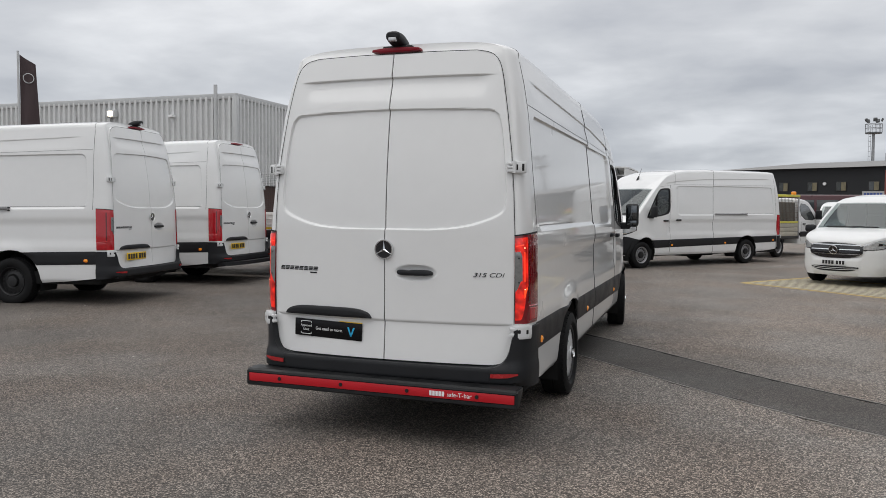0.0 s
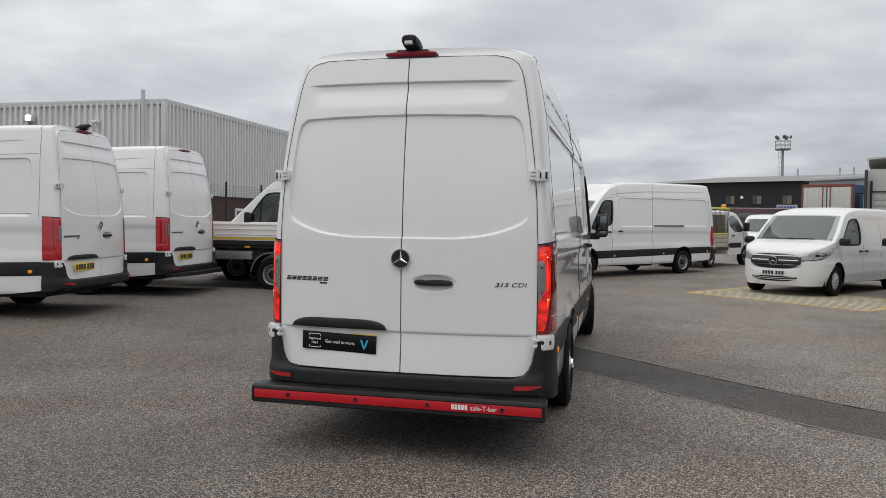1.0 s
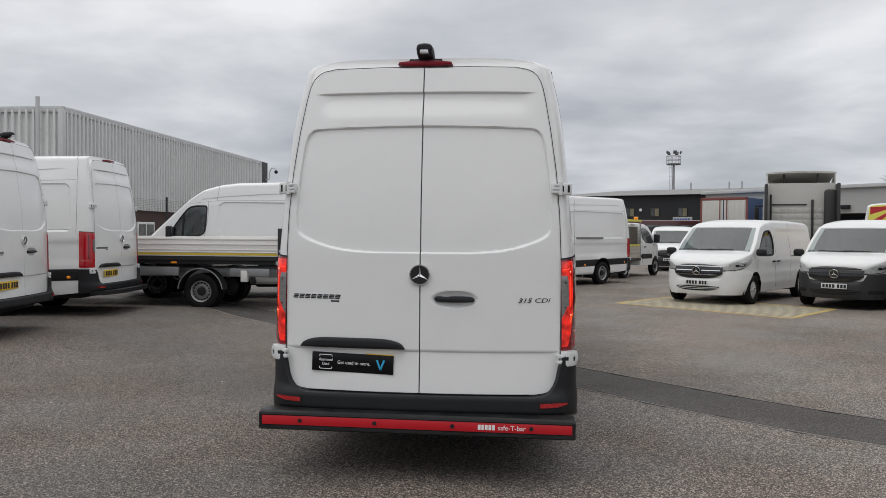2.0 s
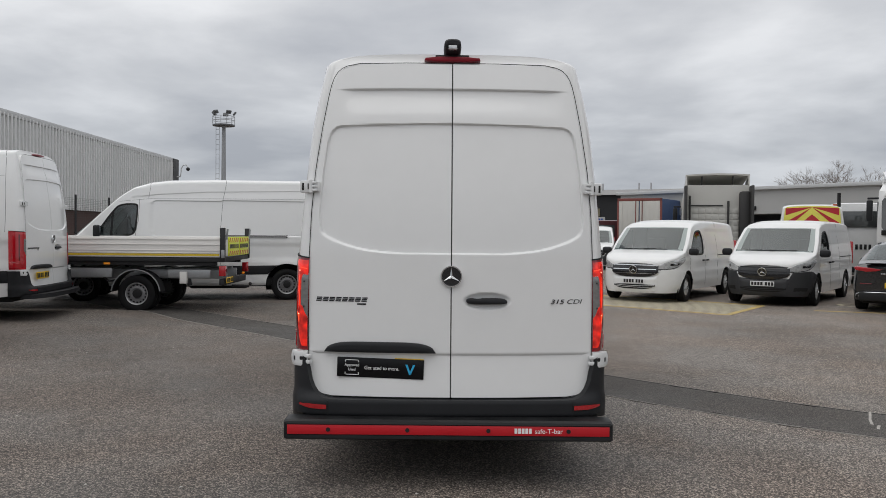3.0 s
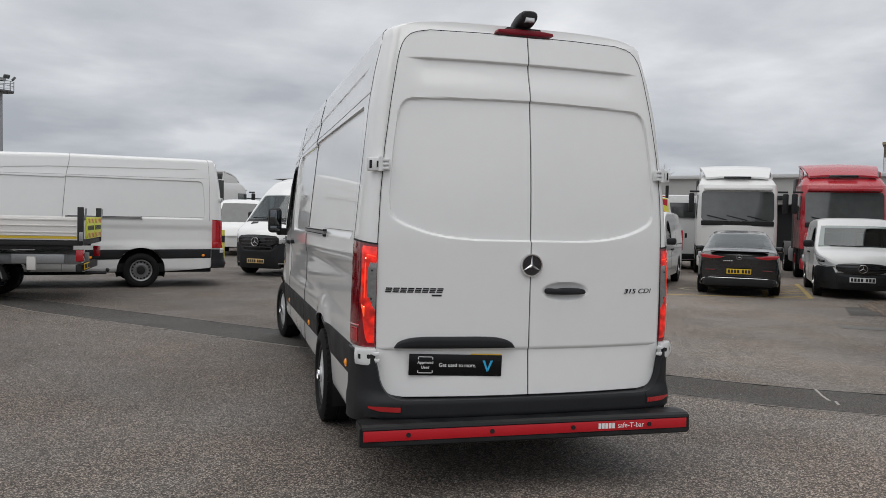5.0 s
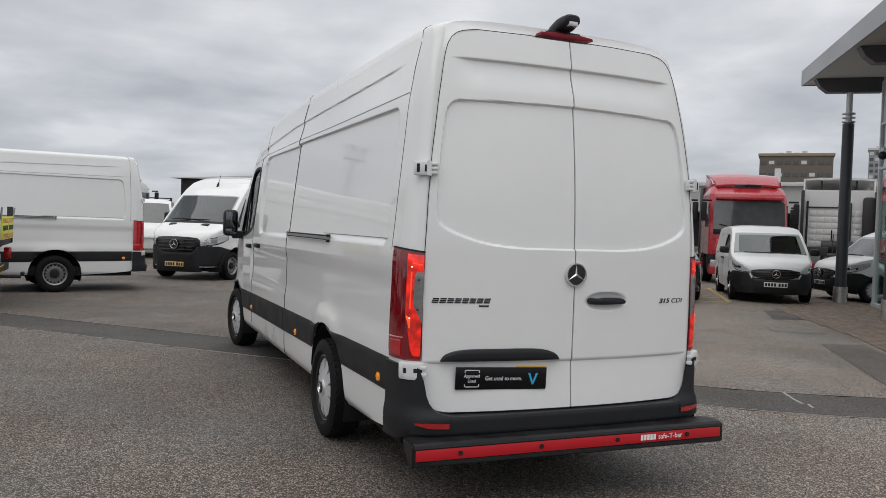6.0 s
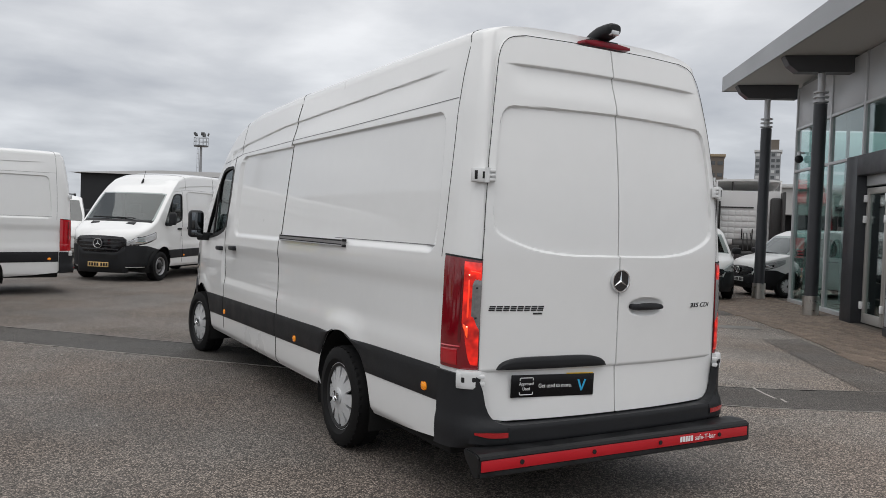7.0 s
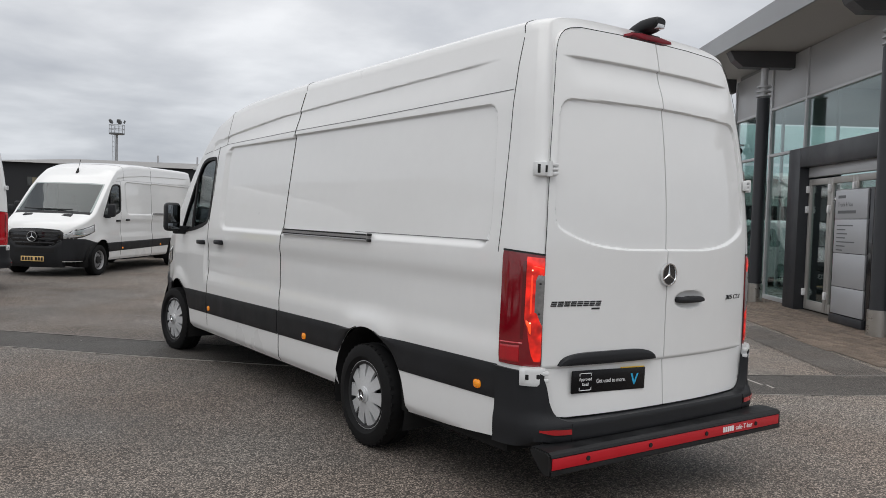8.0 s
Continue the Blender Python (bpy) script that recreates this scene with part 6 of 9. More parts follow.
def dropside_truck(m):
    """White dropside body on a van chassis; tail of the bed at y = 0."""
    t = empty("dropside_truck", m, "white dropside tipper truck with a yellow stripe", "truck")
    ax = 1.66
    ALU = material("painted_dropside", (0.80, 0.78, 0.75), 0.42, vary=0.05, scale=2, coat=0.2)
    YEL = material("yellow_stripe", (0.70, 0.50, 0.04), 0.45, vary=0.08)
    BLACKFRAME = material("black_chassis", (0.02, 0.02, 0.022), 0.6, vary=0.2)
    GALV = material("galvanised_steel", (0.38, 0.39, 0.40), 0.45, metal=0.6, vary=0.15, scale=6)
    SIGN = material("sign_yellow", (0.75, 0.80, 0.06), 0.4, vary=0.05)
    for s in (-1, 1):
        bm = bmesh.new()
        box(bm, *sorted((s * 1.02, s * 1.06)), 0.06, 4.3, 1.06, 1.44, 0.008)
        part("drop_side", bm, ALU, t, "white ribbed dropside board")
        for z, h in ((1.40, 0.03), (1.30, 0.02), (1.19, 0.02), (1.14, 0.014)):
            box_part("board_rib", (*sorted((s * 1.06, s * 1.072)), 0.08, 4.28, z - h / 2, z + h / 2), ALU, t, 0.004)
        box_part("stripe", (*sorted((s * 1.06, s * 1.0645)), 0.08, 4.28, 1.085, 1.125), YEL, t, 0, "yellow stripe")
        box_part("rear_post", (*sorted((s * 0.98, s * 1.07)), -0.02, 0.07, 0.98, 1.62), BLACKFRAME, t, 0.006, "black corner post")
        box_part("chassis_rail", (*sorted((s * 0.36, s * 0.44)), 0.1, 6.4, 0.62, 0.80), GALV, t, 0.008)
        arc = []
        for k in range(13):
            a = math.pi * (0.04 + 0.92 * k / 12)
            arc.append((ax + 0.46 * math.cos(a), HUB + 0.46 * math.sin(a)))
        bm = bmesh.new()
        ins, outs = [], []
        for y, z in arc:
            ins.append((bm.verts.new((s * 0.72, y, z)), bm.verts.new((s * 0.72, y, z - 0.02))))
            outs.append((bm.verts.new((s * 1.03, y, z)), bm.verts.new((s * 1.03, y, z - 0.02))))
        for k in range(12):
            for a, b in (((ins[k][0], ins[k + 1][0]), (outs[k + 1][0], outs[k][0])), ((ins[k][1], ins[k + 1][1]), (outs[k + 1][1], outs[k][1])), ((outs[k][0], outs[k + 1][0]), (outs[k + 1][1], outs[k][1]))):
                bm.faces.new((*a, *b))
        part("mudguard", bm, BLACKFRAME, t, "black wheel mudguard")
        bm = bmesh.new()
        for k in range(12):
            tube(bm, (s * 1.035, arc[k][0], arc[k][1]), (s * 1.035, arc[k + 1][0], arc[k + 1][1]), 0.012, 6)
        part("mudguard_rim", bm, GALV, t)
        wheel(t, s * 0.90, ax, HUB, HUB, 0.20, 0.215, "steel", s)
        wheel(t, s * 0.68, ax, HUB, HUB, 0.20, 0.215, "steel", s)
        wheel(t, s * 0.88, ax + 4.16, HUB, HUB, 0.20, 0.215, "steel", s)
        box_part("under_frame", (*sorted((s * 0.92, s * 0.98)), 0.15, 3.5, 0.90, 0.97), BLACKFRAME, t, 0.006)
        box_part("side_panel", (*sorted((s * 0.82, s * 0.90)), 0.30, 1.10, 0.66, 0.82), GALV, t, 0.01, "grey side guard panel")
        box_part("side_panel", (*sorted((s * 0.82, s * 0.90)), 2.16, 3.4, 0.66, 0.84), GALV, t, 0.01, "grey side guard panel")
        box_part("toolbox", (*sorted((s * 0.86, s * 0.96)), 0.72, 0.86, 0.55, 0.78), ALU, t, 0.015, "white bracket box")
        box_part("tail_lamp", (*sorted((s * 0.86, s * 1.02)), -0.02, 0.10, 0.70, 0.90), REDLENS, t, 0.015, "red tail lamp")
        box_part("side_marker", (*sorted((s * 0.99, s * 1.01)), 2.15, 2.27, 0.91, 0.95), AMBER, t, 0.006)
        box_part("board_catch", (*sorted((s * 1.06, s * 1.09)), -0.02, 0.04, 1.05, 1.20), GALV, t, 0.004)
        bm = bmesh.new()
        tube(bm, (s * 0.8, 2.55, 0.82), (s * 0.86, 2.22, 0.58), 0.018, 6)
        tube(bm, (s * 0.86, 2.22, 0.58), (s * 0.86, 2.05, 0.62), 0.018, 6)
        part("bracing", bm, BLACKFRAME, t)
    box_part("bed_floor", (-1.04, 1.04, 0.0, 4.3, 0.97, 1.06), BLACKFRAME, t, 0.01, "dark bed frame")
    box_part("tail_board", (-0.97, 0.97, -0.02, 0.03, 1.08, 1.44), ALU, t, 0.008, "white tailboard")
    box_part("head_board", (-1.02, 1.02, 4.30, 4.36, 1.06, 1.75), ALU, t, 0.01)
    for x in (-0.42, 0.42):
        sg = box_part("rear_sign", (x - 0.40, x + 0.40, -0.05, -0.025, 1.08, 1.45), SIGN, t, 0.004, "yellow sign with dark bars and slanted marks")
        for k in range(8):
            xx = x - 0.36 + 0.09 * k
            box_part("bar", (xx, xx + 0.06, -0.053, -0.05, 1.225, 1.305), INK, sg, 0)
        for z in (1.115, 1.365):
            for k in range(5):
                xx = x - 0.35 + 0.16 * k
                extrude_outline("slant", [(xx - 0.05, z - 0.02), (xx, z - 0.02), (xx + 0.05, z + 0.06), (xx, z + 0.06)], 0.003, REDBAND, sg, Matrix.Translation((0, -0.0505, 0)) @ REAR, "", 0)
    box_part("rear_bumper_beam", (-0.9, 0.9, 0.02, 0.12, 0.52, 0.64), BLACKFRAME, t, 0.01)
    number_plate(t, pose(-0.72, -0.03, 0.62), YELLOWPLATE)
    bm = bmesh.new()
    tube(bm, (0, 0.1, 0.45), (0, -0.25, 0.45), 0.03, 8)
    bmesh.ops.create_uvsphere(bm, u_segments=10, v_segments=8, radius=0.035, matrix=pose(0, -0.27, 0.50))
    part("tow_hitch", bm, BLACKFRAME, t, "black tow hitch")
    for s in (-1, 1):
        for dx in (0, 0.05):
            tube_part("lock_handle", (s * (0.93 + dx), -0.03, 1.40), (s * (0.93 + dx), -0.05, 1.60), 0.012, GALV, t, seg=8)
    # cab ahead of the bed
    cab = empty("cab", pose(0, -0.95, 0), "", "")
    cab.parent = t
    cw = Body(2.28, van_wide, lambda y: van_top(y + 4.65) - 0.12 * smoothstep(1.2, 0.3, y), lambda y: van_plan(y + 4.65), lambda y: 0.36, [(1.31, HUB, 0.435)], lambda y: van.shoulder(y + 4.65), lambda y, z: 0.0, lambda y, z: 0.0, lambda y: van.bow(y + 4.65), (0.08, 0.04), 3.4, 0.06, 0.05)
    cwin = [(y - 4.65, z) for y, z in VAN_WINDOW]
    cab.matrix_local = pose(0, 4.50, 0)
    cw.shell("cab_body", PAINT_FAR, cab, [cwin], lambda x, y, z: 1.03 < y < 1.64 and abs(x) < 0.75)
    cw.top_pane("windscreen", 1.01, 1.66, 0.88, 0.9, 0.004, GLASS, cab)
    for s in (-1, 1):
        cw.pane("side_window", cwin, -0.01, GLASS, cab, s)
    return t


dropside_truck(ground_pose(-4.06, 11.0, 90.5))

# ---------- articulated tractors ----------


def tractor(m, paint, label, roofline=3.55, spoiler=True, rear=False):
    """A road tractor: front at y = 0 facing +y, chassis behind."""
    t = empty("road_tractor", m, label, "truck", "road tractors at the back of the yard")
    W, D = 1.22, 2.05
    bm = bmesh.new()
    # cab in tiers: lower skirt, waist, screen band leaning back, cap
    tiers = [(0.95, 0.0, W), (1.45, 0.03, W), (1.75, 0.02, W), (2.72, -0.16, W * 0.985), (2.95, -0.24, W * 0.97), (roofline - 0.15, -0.52, W * 0.92), (roofline, -0.85, W * 0.86)]
    rings = []
    for z, y, w in tiers:
        c = 0.16
        rings.append([bm.verts.new(p) for p in ((-w, -D, z), (-w, y - c, z), (-w + c * 0.4, y - c * 0.35, z), (-w + c, y, z), (-0.4, y + 0.05, z), (0.4, y + 0.05, z), (w - c, y, z), (w - c * 0.4, y - c * 0.35, z), (w, y - c, z), (w, -D, z))])
    for a, b in zip(rings, rings[1:]):
        for i in range(len(a)):
            j = (i + 1) % len(a)
            bm.faces.new((a[i], a[j], b[j], b[i]))
    bm.faces.new(rings[0][::-1])
    bm.faces.new(rings[-1])
    part("cab", bm, paint, t, "painted sleeper cab", 30)
    bm = bmesh.new()
    lays = []
    for lay in (0.030, -0.02):
        rows_ = []
        for z in (1.78, 1.86, 2.64, 2.72):
            w = 1.05 if z in (1.78, 2.72) else 1.10
            f = 0.02 - 0.18 * (z - 1.75) / 0.97
            rows_.append([bm.verts.new((x, f + lay - 0.05 * max(0.0, (abs(x) - 0.4) / 0.66) - 0.35 * max(0.0, abs(x) - 1.06) + 0.05, z)) for x in (-w, -0.9, -0.4, 0.4, 0.9, w)])
        lays.append(rows_)
        for p, q in zip(rows_, rows_[1:]):
            for i in range(5):
                bm.faces.new((p[i], p[i + 1], q[i + 1], q[i]))
    loop = [lambda r: r[0][0:6], lambda r: [r[1][5], r[2][5], r[3][5]], lambda r: r[3][4::-1], lambda r: [r[2][0], r[1][0]]]
    a = [v for g_ in loop for v in g_(lays[0])]
    c = [v for g_ in loop for v in g_(lays[1])]
    for i in range(len(a)):
        j = (i + 1) % len(a)
        bm.faces.new((a[i], a[j], c[j], c[i]))
    part("windscreen", bm, SCREEN, t, "dark truck windscreen", 20)
    for x in (-0.9, -0.3, 0.3):
        tube_part("wiper", (x, 0.11, 1.80), (x + 0.62, 0.07, 1.95), 0.014, RUBBER, t, seg=6)
    vis = box_part("sun_visor", (-1.04, 1.04, -0.22, 0.03, 2.76, 2.86), paint, t, 0.03)
    box_part("screen_surround", (-1.1, 1.1, -0.02, 0.075, 1.62, 1.775), RUBBER, t, 0.02)
    if spoiler:
        bm = bmesh.new()
        vs = []
        for y, z, w in ((-0.50, roofline - 0.06, 0.96), (-1.0, roofline + 0.20, 1.06), (-1.55, roofline + 0.34, 1.12), (-1.98, roofline + 0.38, 1.14)):
            vs.append([bm.verts.new((x * w, y, z - 0.05 * x * x)) for x in (-1, -0.6, 0, 0.6, 1)])
        for p, q in zip(vs, vs[1:]):
            for i in range(4):
                bm.faces.new((p[i], p[i + 1], q[i + 1], q[i]))
        r = bmesh.ops.extrude_face_region(bm, geom=list(bm.faces))
        bmesh.ops.translate(bm, vec=(0, 0, 0.06), verts=[v for v in r["geom"] if isinstance(v, bmesh.types.BMVert)])
        part("roof_spoiler", bm, paint, t, "curved roof air deflector plate")
        for s in (-1, 1):
            extrude_outline("spoiler_fin", [(-0.9, roofline - 0.30), (-0.9, roofline + 0.10), (-1.98, roofline + 0.34), (-2.08, roofline - 0.35)], 0.04, paint, t, Matrix.Translation((s * 1.10 - 0.02, 0, 0)) @ Matrix(((0, 0, 1, 0), (1, 0, 0, 0), (0, 1, 0, 0), (0, 0, 0, 1))), "side fin of the deflector")
            tube_part("spoiler_strut", (s * 0.55, -1.7, roofline - 0.1), (s * 0.55, -1.9, roofline + 0.33), 0.03, DARKTRIM, t, seg=8)
        box_part("roof_lamp_bar", (-0.42, 0.42, -0.46, -0.38, roofline - 0.10, roofline - 0.02), BLACKGLOSS, t, 0.02)
    g = box_part("grille", (-0.82, 0.82, 0.05, 0.10, 0.62, 1.27), BLACKGLOSS, t, 0.03, "dark louvred grille")
    for k in range(6):
        z = 0.68 + 0.098 * k
        box_part("slat", (-0.78, 0.78, 0.09, 0.125, z, z + 0.055), paint if k > 2 else PLASTIC, g, 0.012)
    badge(g, pose(0, 0.135, 1.13, 0, 0, 180), 0.11)
    box_part("bumper", (-1.2, 1.2, -0.25, 0.12, 0.30, 0.66), paint, t, 0.06, "front bumper")
    number_plate(t, pose(0, 0.13, 0.42, 0, 0, 180), YELLOWPLATE)
    for s in (-1, 1):
        box_part("headlamp", (*sorted((s * 0.86, s * 1.16)), 0.0, 0.13, 0.55, 0.78), CLEARLENS, t, 0.03, "clear headlamp")
        box_part("side_skirt", (*sorted((s * 1.14, s * 1.22)), -1.9, -1.45, 0.45, 0.96), paint, t, 0.03)
        box_part("cab_step", (*sorted((s * 1.0, s * 1.20)), -0.55, -0.05, 0.45, 0.96), PLASTIC, t, 0.03)
        box_part("side_window", (*sorted((s * 1.20, s * 1.225)), -0.95, -0.25, 1.85, 2.62), SCREEN, t, 0.01, "dark cab side window")
        ar = box_part("mirror_arm", (*sorted((s * 1.18, s * 1.48)), 0.0, 0.06, 2.68, 2.74), PLASTIC, t, 0.01)
        box_part("door_mirror", (*sorted((s * 1.33, s * 1.50)), -0.04, 0.10, 2.04, 2.66), PLASTIC, t, 0.04, "tall black mirror")
        bm = bmesh.new()
        box(bm, *sorted((s * 1.10, s * 1.20)), -2.75, -D, 0.9, roofline - 0.05, 0.03)
        part("side_deflector", bm, DARKTRIM, t, "dark side air deflector")
        wheel(t, s * 1.08, -0.75 - 0.55, 0.51, 0.51, 0.30, 0.30, "steel", s)
        wheel(t, s * 0.95, -5.0, 0.51, 0.51, 0.55, 0.30, "steel", s)
        bm = bmesh.new()
        bands = []
        for k in range(13):
            a = math.pi * (0.06 + 0.88 * k / 12)
            bands.append([bm.verts.new((s * 0.95 + dx, -5.0 + q * math.cos(a), 0.51 + q * math.sin(a))) for dx, q in ((-0.3, 0.58), (-0.3, 0.61), (0.3, 0.61), (0.3, 0.58))])
        for p, q in zip(bands, bands[1:]):
            for i in range(4):
                bm.faces.new((p[i], p[(i + 1) % 4], q[(i + 1) % 4], q[i]))
        bm.faces.new(bands[0][::-1])
        bm.faces.new(bands[-1])
        part("mudguard", bm, DARKTRIM, t, "black mudguard")
        box_part("chassis_rail", (*sorted((s * 0.36, s * 0.46)), -5.9, -0.4, 0.72, 0.98), DARKTRIM, t, 0.01)
        tl = box_part("tail_lamp", (*sorted((s * 0.85, s * 1.2)), -6.02, -5.92, 0.70, 0.84), REDLENS, t, 0.02)
        box_part("fuel_tank", (*sorted((s * 0.6, s * 1.18)), -3.9, -2.4, 0.42, 0.95), STEEL, t, 0.10, "metal fuel tank")
        tube_part("corner_pipe", (s * 0.98, -D - 0.08, 1.0), (s * 0.98, -D - 0.08, roofline - 0.4), 0.035, DARKTRIM, t, seg=8)
        tube_part("air_line_post", (s * 0.18, -D - 0.10, 1.0), (s * 0.18, -D - 0.10, 1.9), 0.02, RUBBER, t, seg=8)
    if rear:
        first = None
        for k in range(7):
            for j in range(8):
                x, z = 0.065 + 0.24 * (j - 4), 1.10 + 0.215 * k
                if first is None:
                    first = box_part("wall_pressing", (0, 0.205, -0.018, 0.01, 0, 0.175), paint, t, 0.008)
                    o = first
                else:
                    o = new("wall_pressing", first.data)
                    o.parent = t
                o.location = (x, -D, z)
        box_part("grab_bar", (-1.02, 0.20, -D - 0.05, -D - 0.02, 2.66, 2.71), DARKTRIM, t, 0.01, "black grab bar")
        box_part("hose_post", (0.34, 0.42, -D - 0.10, -D - 0.02, 1.3, 2.86), DARKTRIM, t, 0.02, "black hose post")
    box_part("air_intake_duct", (0.74, 1.12, -D - 0.40, -D - 0.04, 1.15, roofline - 0.25), DARKTRIM, t, 0.09, "black air intake stack")
    box_part("battery_box", (-0.95, -0.30, -D - 0.75, -D - 0.15, 0.98, 1.30), DARKTRIM, t, 0.03, "black box behind the cab")
    for k in range(3):
        tube_part("air_line", (-0.12 + 0.12 * k, -D - 0.06, 1.75), (-0.18 + 0.16 * k, -D - 0.9, 1.12), 0.018, RUBBER, t, seg=6)
    box_part("cab_pan", (-1.0, 1.0, -D, -0.1, 0.6, 0.96), UNDER, t, 0.02)
    bm = bmesh.new()
    tube(bm, (0, -4.75, 1.05), (0, -4.75, 1.12), 0.48, 20)
    box(bm, -0.45, 0.45, -5.3, -4.9, 0.98, 1.10, 0.03)
    part("fifth_wheel", bm, DARKTRIM, t, "black fifth-wheel coupling")
    bm = bmesh.new()
    tube(bm, (-0.5, -2.3, 1.3), (0.5, -2.3, 1.3), 0.22, 12)
    part("air_tank", bm, DARKTRIM, t, "black tank behind the cab")
    return t


SCREEN = material("truck_screen_glass", (0.060, 0.066, 0.066), 0.08, vary=0.25, scale=4, coat=1.0, rvary=0.04)
DARKTRIM = material("dark_truck_trim", (0.035, 0.034, 0.033), 0.6, vary=0.2)
WHITETRUCK = material("white_truck_paint", (0.74, 0.74, 0.73), 0.35, vary=0.05, scale=1.2, coat=0.6)
tractor(facing(14.1, 17.4, -0.52, -0.85), WHITETRUCK, "white road tractor facing the yard", 3.25)
tractor(facing(16.6, 15.6, -0.56, -0.83), REDPAINT, "red road tractor facing the yard", 3.3)
tractor(facing(11.03, 25.98, 0.26, 0.966), CREAM, "cream road tractor seen from behind", 3.45, rear=True)
tractor(facing(22.4, 17.3, 0.72, 0.69), WHITETRUCK, "white road tractor seen from behind with bare coupling", 3.3, rear=True)
tractor(facing(-1.59, 36.38, 0.59, 0.81), WHITETRUCK, "white road tractor parked beyond the vans", 3.23, rear=True)


# ---------- further vehicles at the back ----------
CHEV_Y = material("hazard_yellow", (0.72, 0.66, 0.10), 0.4, vary=0.05)
CHEV_R = material("hazard_red", (0.48, 0.02, 0.03), 0.4, vary=0.05)
MAROON = material("maroon_paint", (0.07, 0.012, 0.016), 0.35, vary=0.1, coat=0.5)
BLUECURTAIN = material("blue_curtain", (0.03, 0.06, 0.14), 0.6, vary=0.15, scale=2)
RUSTFRAME = material("rust_red_frame", (0.20, 0.06, 0.05), 0.6, vary=0.2)


def box_van(name, m, label, length, half, height, paint, category="van"):
    """A plain van body with rounded roof, for vehicles mostly hidden by others."""
    v = empty(name, m, label, category)
    wide = table([(0.2, half * 0.97), (0.9, half), (1.4, half * 0.98), (height - 0.3, half * 0.86), (height + 0.1, half * 0.8)], 0.08)
    top = table([(0, height - 0.05), (0.4, height), (length - 1.7, height - 0.02), (length - 1.25, height - 0.15), (length - 0.45, 1.25), (length - 0.15, 1.05), (length, 0.75)], 0.08)
    plan = table([(0, 0.98), (0.4, 1), (length - 0.6, 0.98), (length, 0.8)], 0.08)
    b = Body(length, wide, top, plan, lambda y: 0.35, [(1.0, 0.34, 0.42), (length - 0.95, 0.34, 0.42)], lambda y: 0.12 if y < length - 1.5 else 0.06, lambda y, z: 0.0, lambda y, z: 0.06 * max(0, z - 1.2) * max(0, 1 - y), lambda y: 0.2 * smoothstep(length - 1.5, length, y), (0.12, 0.06), 3.2, 0.08, 0.06)
    win = chaikin([(length - 2.2, 1.30), (length - 1.0, 1.24), (length - 1.35, 1.75), (length - 1.5, 1.85), (length - 2.2, 1.88)], 1)
    b.shell("body", paint, v, [], None)
    for s in (-1, 1):
        b.ring("window_frame", win, 0.02, 0.02, 0.003, RUBBER, v, s)
        b.pane("side_window", win, 0.008, SCREEN, v, s, "dark side window")
        for y in (1.0, length - 0.95):
            wheel(v, s * (half - 0.12), y, 0.34, 0.34, 0.2, 0.21, "steel", s)
        box_part("tail_lamp", (*sorted((s * (half - 0.17), s * (half - 0.02))), -0.02, 0.08, 0.95, 1.35), REDLENS, v, 0.02, "red tail lamp")
        box_part("door_mirror", (*sorted((s * half, s * (half + 0.22))), length - 1.15, length - 1.02, 1.25, 1.55), PLASTIC, v, 0.04)
    b.top_pane("windscreen", length - 1.22, length - 0.48, 0.88, 0.9, 0.006, SCREEN, v)
    box_part("bumper", (-half * 0.95, half * 0.95, -0.06, 0.12, 0.38, 0.58), PLASTIC, v, 0.03)
    box_part("floor_pan", (-half * 0.8, half * 0.8, 0.2, length - 0.6, 0.3, 0.42), UNDER, v, 0)
    return v


hv = box_van("service_van", facing(11.2, 18.2, 0.42, 0.91, back=True), "white service van with red and yellow chevron tail", 5.3, 0.98, 2.54, PAINT_FAR)
back = extrude_outline("chevron_panel", chaikin([(-0.80, 1.10), (-0.76, 2.38), (-0.66, 2.47), (0.66, 2.47), (0.76, 2.38), (0.80, 1.10)], 1), 0.02, CHEV_Y, hv, Matrix.Translation((0, -0.02, 0)) @ REAR, "yellow panel with red chevrons", 0.004)
for s in (-1, 1):
    for k in range(4):
        z0 = 0.94 + 0.42 * k
        pts = [(0.0, z0 + 0.66), (s * 0.72, z0), (s * 0.72, z0 + 0.21), (0.0, z0 + 0.87)]
        pts = [(x, min(2.44, max(1.12, z))) for x, z in pts]
        bm = bmesh.new()
        f = [bm.verts.new((x, -0.044, z)) for x, z in pts]
        bm.faces.new(f)
        part("chevron", bm, CHEV_R, back, "red chevron stripe", 0)
tube_part("beacon", (0.62, 0.3, 2.38), (0.62, 0.3, 2.54), 0.06, glowing("amber_beacon", (1, 0.2, 0.03), 0.1, (0.32, 0.05, 0.02)), hv, "amber roof beacon")
tube_part("light_mast", (0.72, 0.15, 1.6), (0.72, 0.15, 2.86), 0.05, RUBBER, hv)

mb = box_van("minibus", facing(14.05, 20.8, 0.40, 0.916, back=True), "white minibus seen from behind with a dark rear window", 6.2, 1.02, 2.72, PAINT_FAR, "minibus")
box_part("rear_window", (-0.66, 0.66, -0.012, 0.10, 1.88, 2.42), SCREEN, mb, 0.01, "dark rear window")
for k in range(4):
    box_part("mark_stroke", (-0.1 + 0.13 * k, -0.02 + 0.13 * k, -0.02, 0.0, 1.15, 1.32), INK, mb, 0.01)

box_van("parked_van", facing(-1.25, 26.2, -0.1, -1.0, 5.0), "white van parked nose-on behind a yellow bollard", 5.0, 0.96, 2.2, PAINT_FAR)

